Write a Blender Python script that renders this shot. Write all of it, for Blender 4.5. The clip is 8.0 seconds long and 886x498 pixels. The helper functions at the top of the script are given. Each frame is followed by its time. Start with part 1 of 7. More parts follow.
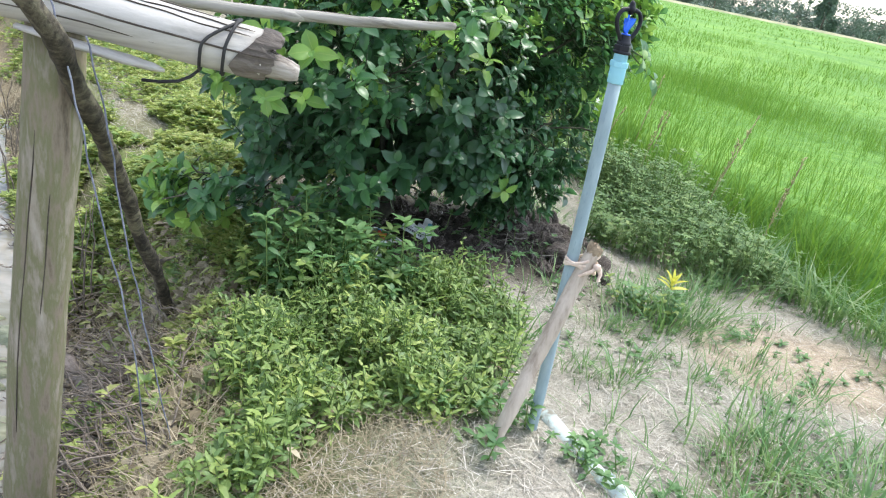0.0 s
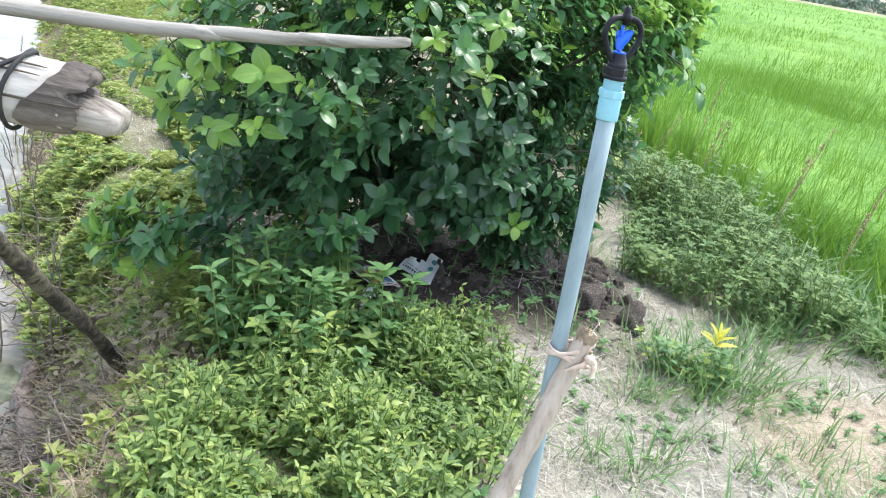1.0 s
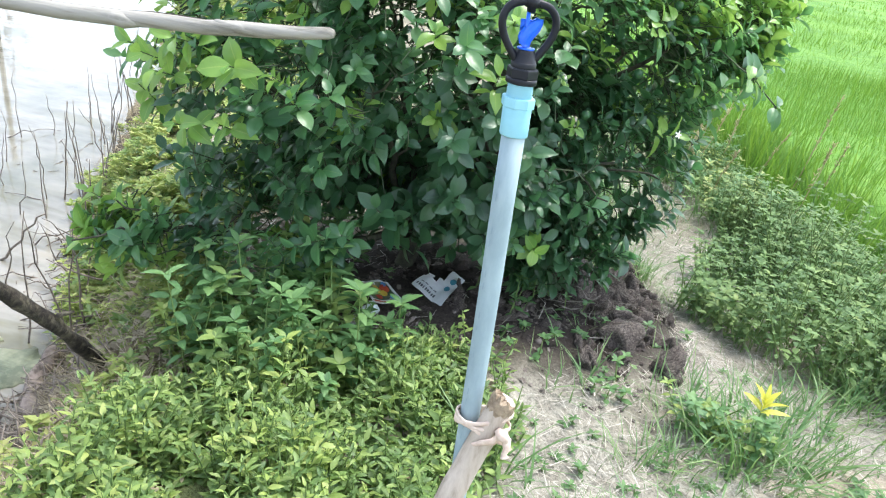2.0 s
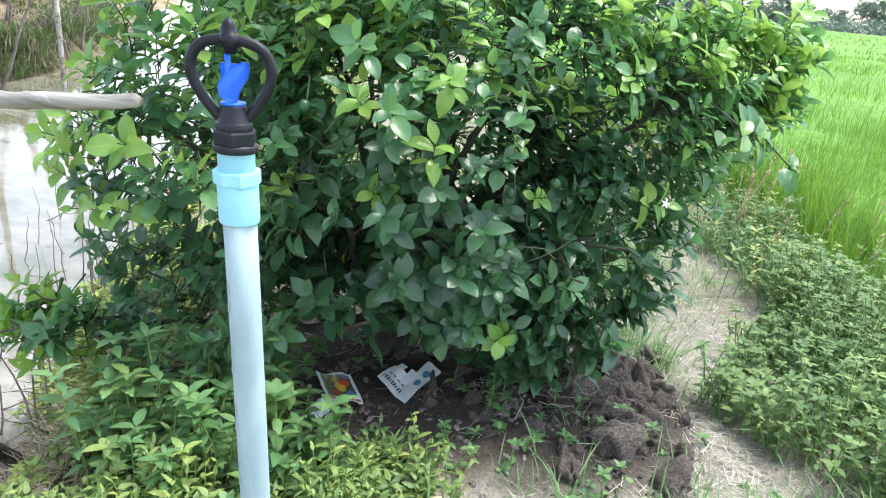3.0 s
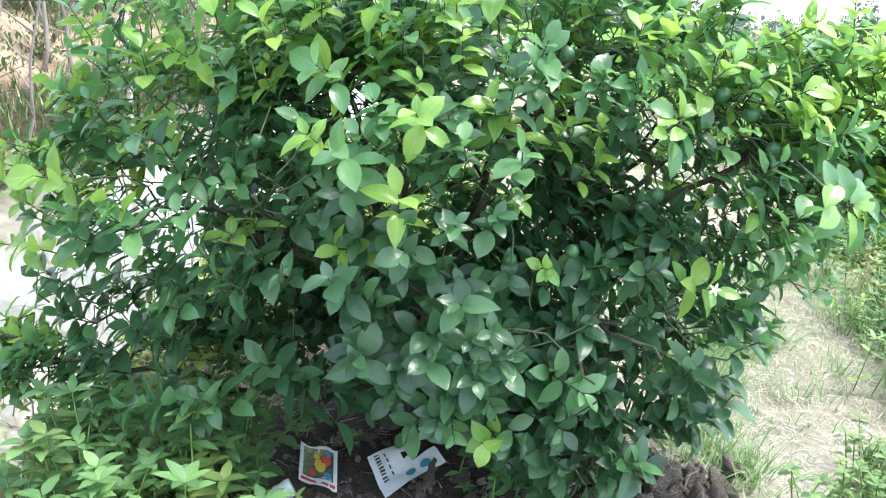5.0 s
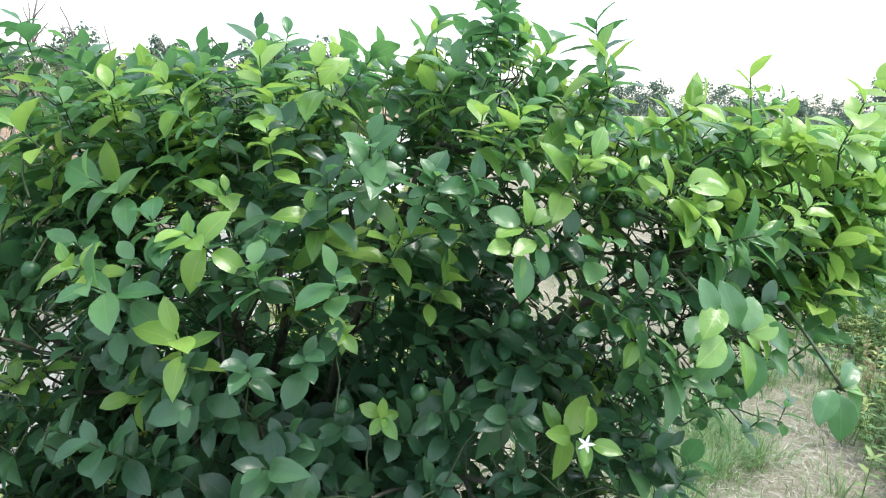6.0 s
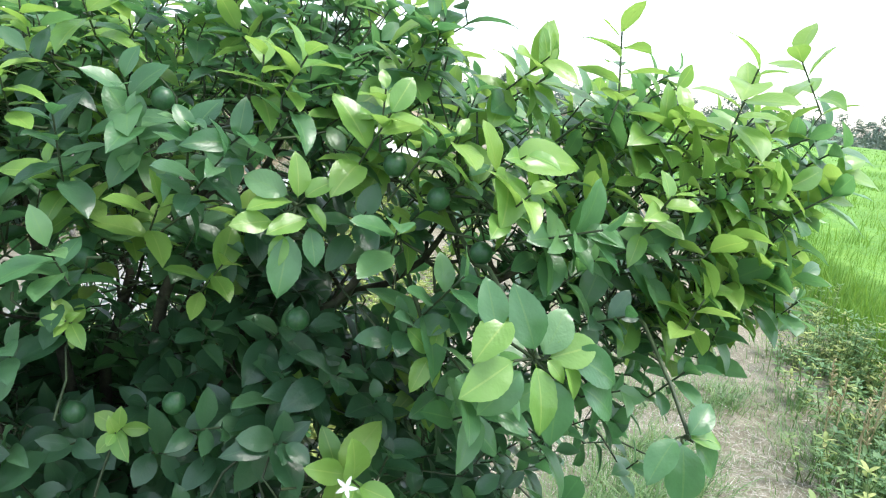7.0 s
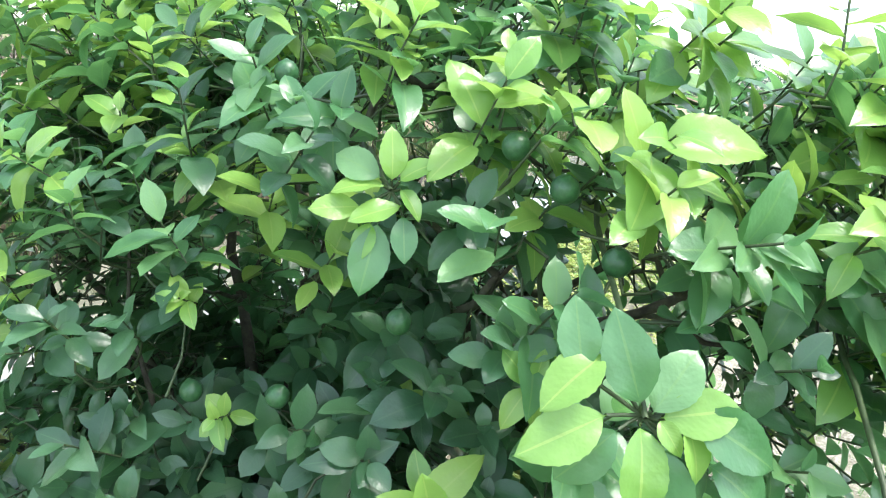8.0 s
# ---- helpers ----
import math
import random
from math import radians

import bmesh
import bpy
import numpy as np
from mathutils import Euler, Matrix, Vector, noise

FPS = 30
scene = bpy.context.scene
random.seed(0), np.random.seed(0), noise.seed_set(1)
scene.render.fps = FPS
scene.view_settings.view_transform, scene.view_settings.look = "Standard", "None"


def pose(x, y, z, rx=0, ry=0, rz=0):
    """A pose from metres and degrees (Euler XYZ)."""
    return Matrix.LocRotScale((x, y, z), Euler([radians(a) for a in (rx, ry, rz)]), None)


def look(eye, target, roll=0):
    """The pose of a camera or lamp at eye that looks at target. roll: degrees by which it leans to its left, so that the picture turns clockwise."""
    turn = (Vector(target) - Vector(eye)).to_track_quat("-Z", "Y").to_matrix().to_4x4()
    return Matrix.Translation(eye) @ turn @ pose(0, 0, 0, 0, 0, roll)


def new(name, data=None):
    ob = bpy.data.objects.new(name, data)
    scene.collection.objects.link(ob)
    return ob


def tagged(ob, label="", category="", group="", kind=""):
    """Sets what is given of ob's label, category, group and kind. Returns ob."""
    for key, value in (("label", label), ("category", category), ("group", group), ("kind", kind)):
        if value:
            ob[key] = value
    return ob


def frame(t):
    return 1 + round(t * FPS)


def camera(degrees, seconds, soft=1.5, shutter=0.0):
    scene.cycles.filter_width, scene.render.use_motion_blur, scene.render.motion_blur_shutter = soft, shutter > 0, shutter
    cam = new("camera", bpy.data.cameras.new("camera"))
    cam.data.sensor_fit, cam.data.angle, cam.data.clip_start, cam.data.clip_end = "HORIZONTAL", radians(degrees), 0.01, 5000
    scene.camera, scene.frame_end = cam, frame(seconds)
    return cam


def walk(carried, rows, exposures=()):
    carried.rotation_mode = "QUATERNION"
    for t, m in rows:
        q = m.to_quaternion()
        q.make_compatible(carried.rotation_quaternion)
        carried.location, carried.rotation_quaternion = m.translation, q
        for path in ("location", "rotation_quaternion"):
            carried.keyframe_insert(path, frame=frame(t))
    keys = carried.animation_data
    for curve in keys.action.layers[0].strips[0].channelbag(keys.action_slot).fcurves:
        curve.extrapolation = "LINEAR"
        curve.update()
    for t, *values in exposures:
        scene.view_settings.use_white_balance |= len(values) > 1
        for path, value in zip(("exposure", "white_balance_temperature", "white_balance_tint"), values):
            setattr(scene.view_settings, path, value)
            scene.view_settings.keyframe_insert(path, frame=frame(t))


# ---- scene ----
cam = camera(64.8, 8.0, soft=1.15)
PATH = [
    (0, (0.017, 0.011, 1.088), (0.161, 1.848, 0.311), 11.4),
    (0.5, (0.092, 0.234, 1.131), (0.298, 2.044, 0.304), 11.2),
    (1, (0.21, 0.377, 1.112), (0.165, 2.204, 0.301), 9.5),
    (1.5, (0.362, 0.491, 1.117), (0.03, 2.271, 0.267), 11.0),
    (1.7, (0.406, 0.529, 1.118), (0.067, 2.294, 0.239), 9.6),
    (2.8, (0.671, 0.903, 1.097), (0.07, 2.671, 0.381), 8.1),
    (3, (0.701, 0.927, 1.099), (0.048, 2.683, 0.399), 5.4),
    (3.5, (0.794, 1.006, 1.102), (-0.152, 2.65, 0.467), 7.5),
    (4, (0.848, 1.082, 1.105), (-0.216, 2.624, 0.405), 6.4),
    (4.2, (0.862, 1.12, 1.099), (-0.161, 2.68, 0.377), 6.7),
    (5.3, (0.847, 1.436, 1.095), (-0.205, 3.027, 0.494), 4.7),
    (5.5, (0.864, 1.507, 1.095), (-0.169, 3.127, 0.542), 4.2),
    (6, (0.954, 1.697, 1.113), (-0.217, 3.264, 0.697), 2.7),
    (6.5, (1.041, 1.859, 1.109), (-0.084, 3.438, 0.622), 1.7),
    (7, (1.043, 2.015, 1.075), (-0.154, 3.559, 0.648), 6.2),
    (7.5, (1.025, 2.121, 1.045), (-0.397, 3.425, 0.518), 5.1),
    (8, (1.036, 2.204, 1.059), (-0.632, 3.187, 0.556), 5.3),
]
EXPOSURE = [(0.0, 1.64), (0.5, 1.75), (1.0, 1.84), (1.5, 1.92), (3.0, 2.02), (3.5, 2.26), (4.0, 2.16), (5.5, 2.61), (6.0, 1.8), (6.5, 1.6), (7.0, 1.86), (7.5, 2.22), (8.0, 2.46)]
walk(cam, [(t, look(eye, target, roll)) for t, eye, target, roll in PATH], EXPOSURE)

# ---- sky, sun ----
SUN_AZ, SUN_EL = 48.0, 66.0
world = bpy.data.worlds.new("sky")
scene.world = world
world.use_nodes = True
wn, wl = world.node_tree.nodes, world.node_tree.links
wn.clear()
sky = wn.new("ShaderNodeTexSky")
sky.sky_type, sky.sun_disc = "NISHITA", False
sky.sun_elevation, sky.sun_rotation = radians(SUN_EL), radians(SUN_AZ)
sky.air_density, sky.dust_density, sky.ozone_density = 1.0, 1.5, 1.0
pale = wn.new("ShaderNodeHueSaturation")
pale.inputs["Saturation"].default_value = 0.6
back = wn.new("ShaderNodeBackground")
back.inputs["Strength"].default_value = 0.15
wout = wn.new("ShaderNodeOutputWorld")
wl.new(sky.outputs["Color"], pale.inputs["Color"])
wl.new(pale.outputs["Color"], back.inputs["Color"])
wl.new(back.outputs["Background"], wout.inputs["Surface"])
sun = new("sun", bpy.data.lights.new("sun", "SUN"))
sun.data.energy, sun.data.angle, sun.data.color = 1.1, radians(18), (1.0, 0.97, 0.92)
to_sun = Vector((math.sin(radians(SUN_AZ)) * math.cos(radians(SUN_EL)), math.cos(radians(SUN_AZ)) * math.cos(radians(SUN_EL)), math.sin(radians(SUN_EL))))
sun.matrix_world = look(to_sun * 30, (0, 0, 0))


# ---- materials ----
def material(name):
    m = bpy.data.materials.new(name)
    m.use_nodes = True
    nt = m.node_tree
    nt.nodes.clear()
    out = nt.nodes.new("ShaderNodeOutputMaterial")
    return m, nt.nodes, nt.links, out


def ramp(nodes, stops):
    r = nodes.new("ShaderNodeValToRGB")
    while len(r.color_ramp.elements) < len(stops):
        r.color_ramp.elements.new(0.5)
    for e, (at, c) in zip(r.color_ramp.elements, stops):
        e.position, e.color = at, (*c, 1)
    return r


def noise_tex(nodes, links, scale, detail=4, rough=0.6, coord="Object", stretch=None):
    tc = nodes.new("ShaderNodeTexCoord")
    n = nodes.new("ShaderNodeTexNoise")
    n.inputs["Scale"].default_value, n.inputs["Detail"].default_value, n.inputs["Roughness"].default_value = scale, detail, rough
    if stretch:
        mp = nodes.new("ShaderNodeMapping")
        mp.inputs["Scale"].default_value = stretch
        links.new(tc.outputs[coord], mp.inputs["Vector"])
        links.new(mp.outputs["Vector"], n.inputs["Vector"])
    else:
        links.new(tc.outputs[coord], n.inputs["Vector"])
    return n


def mixed(nodes, links, fac, a, b, mode="MIX"):
    mx = nodes.new("ShaderNodeMix")
    mx.data_type, mx.blend_type = "RGBA", mode
    for k, v in ((0, fac), (6, a), (7, b)):
        if isinstance(v, (int, float)):
            mx.inputs[k].default_value = v
        elif isinstance(v, tuple):
            mx.inputs[k].default_value = (*v, 1)
        else:
            links.new(v, mx.inputs[k])
    return mx.outputs[2]


def sums(nodes, links, op, a, b):
    m = nodes.new("ShaderNodeMath")
    m.operation = op
    for k, v in enumerate((a, b)):
        if isinstance(v, (int, float)):
            m.inputs[k].default_value = v
        else:
            links.new(v, m.inputs[k])
    return m.outputs[0]


def chance(nodes, links):
    """A number between 0 and 1 for each separate leaf or piece."""
    g, o = nodes.new("ShaderNodeNewGeometry"), nodes.new("ShaderNodeObjectInfo")
    return sums(nodes, links, "FRACT", sums(nodes, links, "ADD", g.outputs["Random Per Island"], o.outputs["Random"]), 0.0)


def bumped(nodes, links, height, strength, distance):
    b = nodes.new("ShaderNodeBump")
    b.inputs["Strength"].default_value, b.inputs["Distance"].default_value = strength, distance
    links.new(height, b.inputs["Height"])
    return b.outputs["Normal"]


def plain(name, stops, scale=30.0, rough=0.7, bump=0.2, depth=0.002, stretch=None, metallic=0.0, coarse=None, spec=0.5):
    """A surface with two scales of colour variation and fine relief."""
    m, nd, lk, out = material(name)
    bs = nd.new("ShaderNodeBsdfPrincipled")
    n1 = noise_tex(nd, lk, scale, 6, 0.65, "Object", stretch)
    n2 = noise_tex(nd, lk, coarse or scale * 0.17, 3, 0.5, "Object", stretch)
    mixn = sums(nd, lk, "ADD", sums(nd, lk, "MULTIPLY", n1.outputs["Fac"], 0.55), sums(nd, lk, "MULTIPLY", n2.outputs["Fac"], 0.45))
    mixn = sums(nd, lk, "ADD", sums(nd, lk, "MULTIPLY", mixn, 2.2), -0.6)
    r = ramp(nd, stops)
    lk.new(mixn, r.inputs["Fac"])
    lk.new(r.outputs["Color"], bs.inputs["Base Color"])
    bs.inputs["Roughness"].default_value, bs.inputs["Metallic"].default_value = rough, metallic
    bs.inputs["Specular IOR Level"].default_value = spec
    if bump:
        lk.new(bumped(nd, lk, n1.outputs["Fac"], bump, depth), bs.inputs["Normal"])
    lk.new(bs.outputs["BSDF"], out.inputs["Surface"])
    return m


def leafy(name, stops, rough=0.38, through_light=0.3, glow=(0.3, 0.5, 0.05), rib=(0.2, 0.33, 0.06), veins=True, spec=0.5, relief=70):
    """A leaf: colour by chance, a paler midrib, side veins in relief, and light that shines through."""
    m, nd, lk, out = material(name)
    bs, tr, mx = nd.new("ShaderNodeBsdfPrincipled"), nd.new("ShaderNodeBsdfTranslucent"), nd.new("ShaderNodeMixShader")
    r = ramp(nd, stops)
    rnd = chance(nd, lk)
    n = noise_tex(nd, lk, relief, 3, 0.6)
    place = nd.new("ShaderNodeNewGeometry")
    lk.new(place.outputs["Position"], n.inputs["Vector"])
    lk.new(sums(nd, lk, "ADD", sums(nd, lk, "MULTIPLY", rnd, 0.8), sums(nd, lk, "MULTIPLY", n.outputs["Fac"], 0.2)), r.inputs["Fac"])
    colour = r.outputs["Color"]
    bs.inputs["Roughness"].default_value, bs.inputs["Specular IOR Level"].default_value = rough, spec
    if veins:
        uv = nd.new("ShaderNodeUVMap")
        sp = nd.new("ShaderNodeSeparateXYZ")
        lk.new(uv.outputs["UV"], sp.inputs[0])
        across = sums(nd, lk, "ABSOLUTE", sums(nd, lk, "SUBTRACT", sp.outputs["X"], 0.5), 0.0)
        line = sums(nd, lk, "LESS_THAN", across, 0.028)
        colour = mixed(nd, lk, sums(nd, lk, "MULTIPLY", line, 0.5), colour, rib)
        slant = sums(nd, lk, "SUBTRACT", sums(nd, lk, "MULTIPLY", sp.outputs["Y"], 9.0), sums(nd, lk, "MULTIPLY", across, 7.0))
        wave = sums(nd, lk, "ABSOLUTE", sums(nd, lk, "SUBTRACT", sums(nd, lk, "FRACT", slant, 0.0), 0.5), 0.0)
        lk.new(bumped(nd, lk, sums(nd, lk, "ADD", sums(nd, lk, "MULTIPLY", wave, 0.09), n.outputs["Fac"]), 0.24, 0.005), bs.inputs["Normal"])
    lk.new(colour, bs.inputs["Base Color"])
    lk.new(mixed(nd, lk, 0.5, colour, glow), tr.inputs["Color"])
    mx.inputs[0].default_value = through_light
    lk.new(bs.outputs["BSDF"], mx.inputs[1])
    lk.new(tr.outputs["BSDF"], mx.inputs[2])
    lk.new(mx.outputs["Shader"], out.inputs["Surface"])
    return m


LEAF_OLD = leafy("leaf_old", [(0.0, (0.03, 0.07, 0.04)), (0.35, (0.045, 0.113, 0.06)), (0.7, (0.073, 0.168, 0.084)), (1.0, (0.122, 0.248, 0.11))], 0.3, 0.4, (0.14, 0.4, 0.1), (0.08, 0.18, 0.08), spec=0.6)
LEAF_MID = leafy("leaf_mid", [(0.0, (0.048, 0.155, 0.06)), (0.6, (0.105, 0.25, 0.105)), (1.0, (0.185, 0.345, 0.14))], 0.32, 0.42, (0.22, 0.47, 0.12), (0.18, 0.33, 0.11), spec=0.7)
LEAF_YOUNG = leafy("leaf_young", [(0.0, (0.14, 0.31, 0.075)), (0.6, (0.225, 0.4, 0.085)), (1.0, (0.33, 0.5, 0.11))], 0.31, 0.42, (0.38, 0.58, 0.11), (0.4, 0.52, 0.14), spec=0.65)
WEED = leafy("weed_leaf", [(0.0, (0.065, 0.13, 0.048)), (0.5, (0.16, 0.255, 0.075)), (1.0, (0.29, 0.38, 0.115))], 0.5, 0.3, (0.33, 0.52, 0.08), (0.25, 0.4, 0.12))
WEED_PALE = leafy("pale_weed_leaf", [(0.0, (0.17, 0.28, 0.08)), (0.5, (0.3, 0.4, 0.105)), (1.0, (0.42, 0.48, 0.15))], 0.5, 0.34, (0.42, 0.58, 0.1), (0.35, 0.45, 0.15))
WEED_TALL = leafy("tall_weed_leaf", [(0.0, (0.06, 0.15, 0.058)), (0.6, (0.11, 0.23, 0.085)), (1.0, (0.2, 0.34, 0.12))], 0.55, 0.3, (0.28, 0.5, 0.06), (0.2, 0.36, 0.1))
HERB = leafy("herb_leaf", [(0.0, (0.065, 0.135, 0.048)), (0.6, (0.125, 0.225, 0.072)), (1.0, (0.225, 0.33, 0.11))], 0.7, 0.28, (0.28, 0.44, 0.1), (0.24, 0.36, 0.14))
HERB_PALE = leafy("pale_herb_leaf", [(0.0, (0.1, 0.18, 0.06)), (0.6, (0.17, 0.265, 0.085)), (1.0, (0.3, 0.38, 0.13))], 0.7, 0.28, (0.32, 0.46, 0.14), (0.28, 0.38, 0.18))
FAR_GRASS = leafy("far_grass", [(0.0, (0.04, 0.07, 0.025)), (0.6, (0.08, 0.125, 0.045)), (1.0, (0.15, 0.18, 0.075))], 0.7, 0.25, (0.2, 0.3, 0.08), veins=False, spec=0.2)
GRASS = leafy("grass_blade", [(0.0, (0.07, 0.17, 0.06)), (0.6, (0.15, 0.275, 0.095)), (1.0, (0.31, 0.39, 0.17))], 0.5, 0.3, (0.28, 0.46, 0.12), veins=False)
RICE = leafy("rice_blade", [(0.0, (0.066, 0.165, 0.03)), (0.5, (0.115, 0.24, 0.045)), (1.0, (0.19, 0.31, 0.065))], 0.7, 0.33, (0.33, 0.57, 0.05), veins=False, spec=0.15)
BANK = leafy("bank_plant", [(0.0, (0.17, 0.24, 0.06)), (0.5, (0.29, 0.37, 0.1)), (1.0, (0.46, 0.46, 0.19))], 0.6, 0.3, (0.42, 0.52, 0.1), veins=False)
YELLOW = leafy("yellow_leaf", [(0.0, (0.5, 0.52, 0.06)), (1.0, (0.68, 0.64, 0.1))], 0.5, 0.35, (0.7, 0.7, 0.1), (0.7, 0.68, 0.2))
STRAW = leafy("dry_straw", [(0.0, (0.17, 0.145, 0.12)), (0.4, (0.4, 0.37, 0.31)), (0.8, (0.58, 0.545, 0.475)), (1.0, (0.76, 0.73, 0.66))], 0.75, 0.1, (0.42, 0.39, 0.33), veins=False, spec=0.2)
TWIG_DRY = plain("dry_twig", [(0.2, (0.075, 0.06, 0.048)), (0.8, (0.31, 0.265, 0.22))], 60, 0.9)
BARK = plain("green_bark", [(0.2, (0.02, 0.018, 0.013)), (0.5, (0.05, 0.047, 0.032)), (0.8, (0.085, 0.095, 0.055))], 80, 0.85, 0.4)
TWIG_GREEN = plain("green_twig", [(0.2, (0.02, 0.035, 0.014)), (0.8, (0.05, 0.08, 0.028))], 80, 0.6, 0.1)
STEM = plain("green_stem", [(0.2, (0.1, 0.18, 0.05)), (0.8, (0.2, 0.28, 0.08))], 80, 0.6, 0.1)
# Distant leaves: green lifted and blued to put air haze into the colour.
FAR_LEAF_HAZED = leafy("far_leaf_hazed", [(0.0, (0.08, 0.125, 0.1)), (0.6, (0.115, 0.175, 0.135)), (1.0, (0.15, 0.21, 0.155))], 0.7, 0.25, (0.16, 0.26, 0.14), veins=False)
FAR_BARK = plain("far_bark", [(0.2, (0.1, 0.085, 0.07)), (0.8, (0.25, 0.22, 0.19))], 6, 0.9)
POST_WOOD = plain("weathered_post", [(0.22, (0.1, 0.078, 0.055)), (0.4, (0.25, 0.205, 0.155)), (0.52, (0.175, 0.175, 0.09)), (0.62, (0.29, 0.25, 0.195)), (0.8, (0.42, 0.375, 0.315))], 34, 0.88, 0.6, 0.004, (1, 1, 0.22), coarse=5)
LOG_WOOD = plain("bleached_log", [(0.2, (0.16, 0.145, 0.125)), (0.4, (0.37, 0.345, 0.31)), (0.7, (0.56, 0.535, 0.5))], 46, 0.85, 0.7, 0.003, (0.09, 1, 1), coarse=8)
GREY_WOOD = plain("grey_split_wood", [(0.25, (0.045, 0.038, 0.032)), (0.5, (0.13, 0.11, 0.095)), (0.8, (0.27, 0.24, 0.21))], 60, 0.9, 0.9, 0.005, (0.12, 1, 1), coarse=12)
POLE_WOOD = plain("grey_pole", [(0.28, (0.085, 0.072, 0.055)), (0.43, (0.215, 0.2, 0.165)), (0.64, (0.37, 0.35, 0.305))], 70, 0.85, 0.9, 0.003, (0.06, 1, 1), coarse=14)
DARK_WOOD = plain("dark_limb", [(0.3, (0.02, 0.016, 0.012)), (0.5, (0.06, 0.05, 0.036)), (0.8, (0.2, 0.18, 0.12))], 70, 0.9, 0.9, 0.006)
STICK_WOOD = plain("stake_wood", [(0.15, (0.28, 0.22, 0.17)), (0.4, (0.5, 0.42, 0.345)), (0.8, (0.68, 0.6, 0.51))], 60, 0.8, 0.45, 0.002, (1, 1, 0.15), coarse=9)
LIP_WOOD = plain("torn_wood", [(0.25, (0.09, 0.075, 0.062)), (0.45, (0.26, 0.23, 0.195)), (0.7, (0.42, 0.385, 0.34))], 70, 0.9, 0.9, 0.004, (0.1, 1, 1), coarse=12)
ROOT = plain("dry_root", [(0.3, (0.16, 0.14, 0.115)), (0.8, (0.38, 0.35, 0.3))], 60, 0.9, 0.2)
STALK = plain("tan_stalk", [(0.3, (0.27, 0.23, 0.11)), (0.8, (0.52, 0.46, 0.25))], 60, 0.85, 0.2)
CRACK = plain("crack_shade", [(0.3, (0.05, 0.04, 0.032)), (0.8, (0.12, 0.1, 0.08))], 60, 0.95, 0.2)
DEAD = leafy("dead_grass", [(0.0, (0.13, 0.105, 0.065)), (0.5, (0.29, 0.25, 0.17)), (1.0, (0.5, 0.44, 0.32))], 0.8, 0.1, (0.35, 0.3, 0.18), veins=False, spec=0.2)
PIPE = plain("blue_pvc", [(0.25, (0.29, 0.38, 0.415)), (0.5, (0.34, 0.435, 0.47)), (0.8, (0.39, 0.485, 0.515))], 50, 0.7, 0.05, 0.001, (1, 1, 0.3), spec=0.12)
SOCKET = plain("bright_blue_pvc", [(0.3, (0.26, 0.56, 0.67)), (0.7, (0.31, 0.62, 0.72))], 40, 0.45, 0.03, 0.001, spec=0.3)
OLD_PIPE = plain("dirty_pvc", [(0.3, (0.25, 0.23, 0.18)), (0.45, (0.5, 0.58, 0.56)), (0.8, (0.74, 0.82, 0.82))], 26, 0.55, 0.2, 0.002)
BLACK = plain("black_plastic", [(0.3, (0.005, 0.006, 0.01)), (0.8, (0.014, 0.016, 0.022))], 60, 0.45, 0.1, 0.001, spec=0.3)
BLUE = plain("blue_plastic", [(0.3, (0.004, 0.1, 0.7)), (0.8, (0.01, 0.16, 0.85))], 40, 0.3, 0.0)
STRING = plain("pale_cloth", [(0.3, (0.6, 0.45, 0.36)), (0.8, (0.78, 0.66, 0.56))], 120, 0.9, 0.4, 0.001)
BLUE_STRING = plain("blue_cord", [(0.3, (0.11, 0.12, 0.16)), (0.8, (0.3, 0.32, 0.4))], 120, 0.8, 0.3, 0.001)
CABLE = plain("black_cord", [(0.3, (0.015, 0.015, 0.016)), (0.8, (0.04, 0.04, 0.04))], 90, 0.7, 0.2, 0.001)
PAPER = plain("packet_white", [(0.2, (0.66, 0.69, 0.7)), (0.7, (0.82, 0.84, 0.83))], 25, 0.4, 0.2, 0.003)
INK = plain("packet_ink", [(0.3, (0.03, 0.04, 0.05)), (0.8, (0.07, 0.08, 0.1))], 40, 0.5, 0.0)
INK_TEAL = plain("packet_teal", [(0.3, (0.04, 0.2, 0.25)), (0.8, (0.06, 0.3, 0.36))], 40, 0.5, 0.0)
INK_RED = plain("packet_red", [(0.3, (0.5, 0.06, 0.04)), (0.8, (0.65, 0.12, 0.05))], 40, 0.5, 0.0)
INK_GOLD = plain("packet_yellow", [(0.3, (0.65, 0.45, 0.05)), (0.8, (0.75, 0.55, 0.1))], 40, 0.5, 0.0)
INK_BLUE = plain("packet_blue", [(0.3, (0.08, 0.25, 0.5)), (0.8, (0.12, 0.35, 0.6))], 40, 0.5, 0.0)
CLOD = plain("soil_clod", [(0.3, (0.045, 0.036, 0.031)), (0.52, (0.12, 0.098, 0.083)), (0.8, (0.29, 0.25, 0.215))], 55, 0.95, 0.8, 0.008)
LIME = plain("lime_skin", [(0.3, (0.018, 0.07, 0.026)), (0.8, (0.042, 0.125, 0.045))], 260, 0.4, 0.4, 0.0008, coarse=30)
PETAL = plain("white_petal", [(0.3, (0.75, 0.75, 0.68)), (0.8, (0.84, 0.84, 0.8))], 60, 0.5, 0.1, 0.001)
ALGAE = plain("murky_algae", [(0.3, (0.1, 0.12, 0.075)), (0.55, (0.2, 0.22, 0.14)), (0.8, (0.29, 0.3, 0.21))], 22, 0.6, 0.5, 0.006)


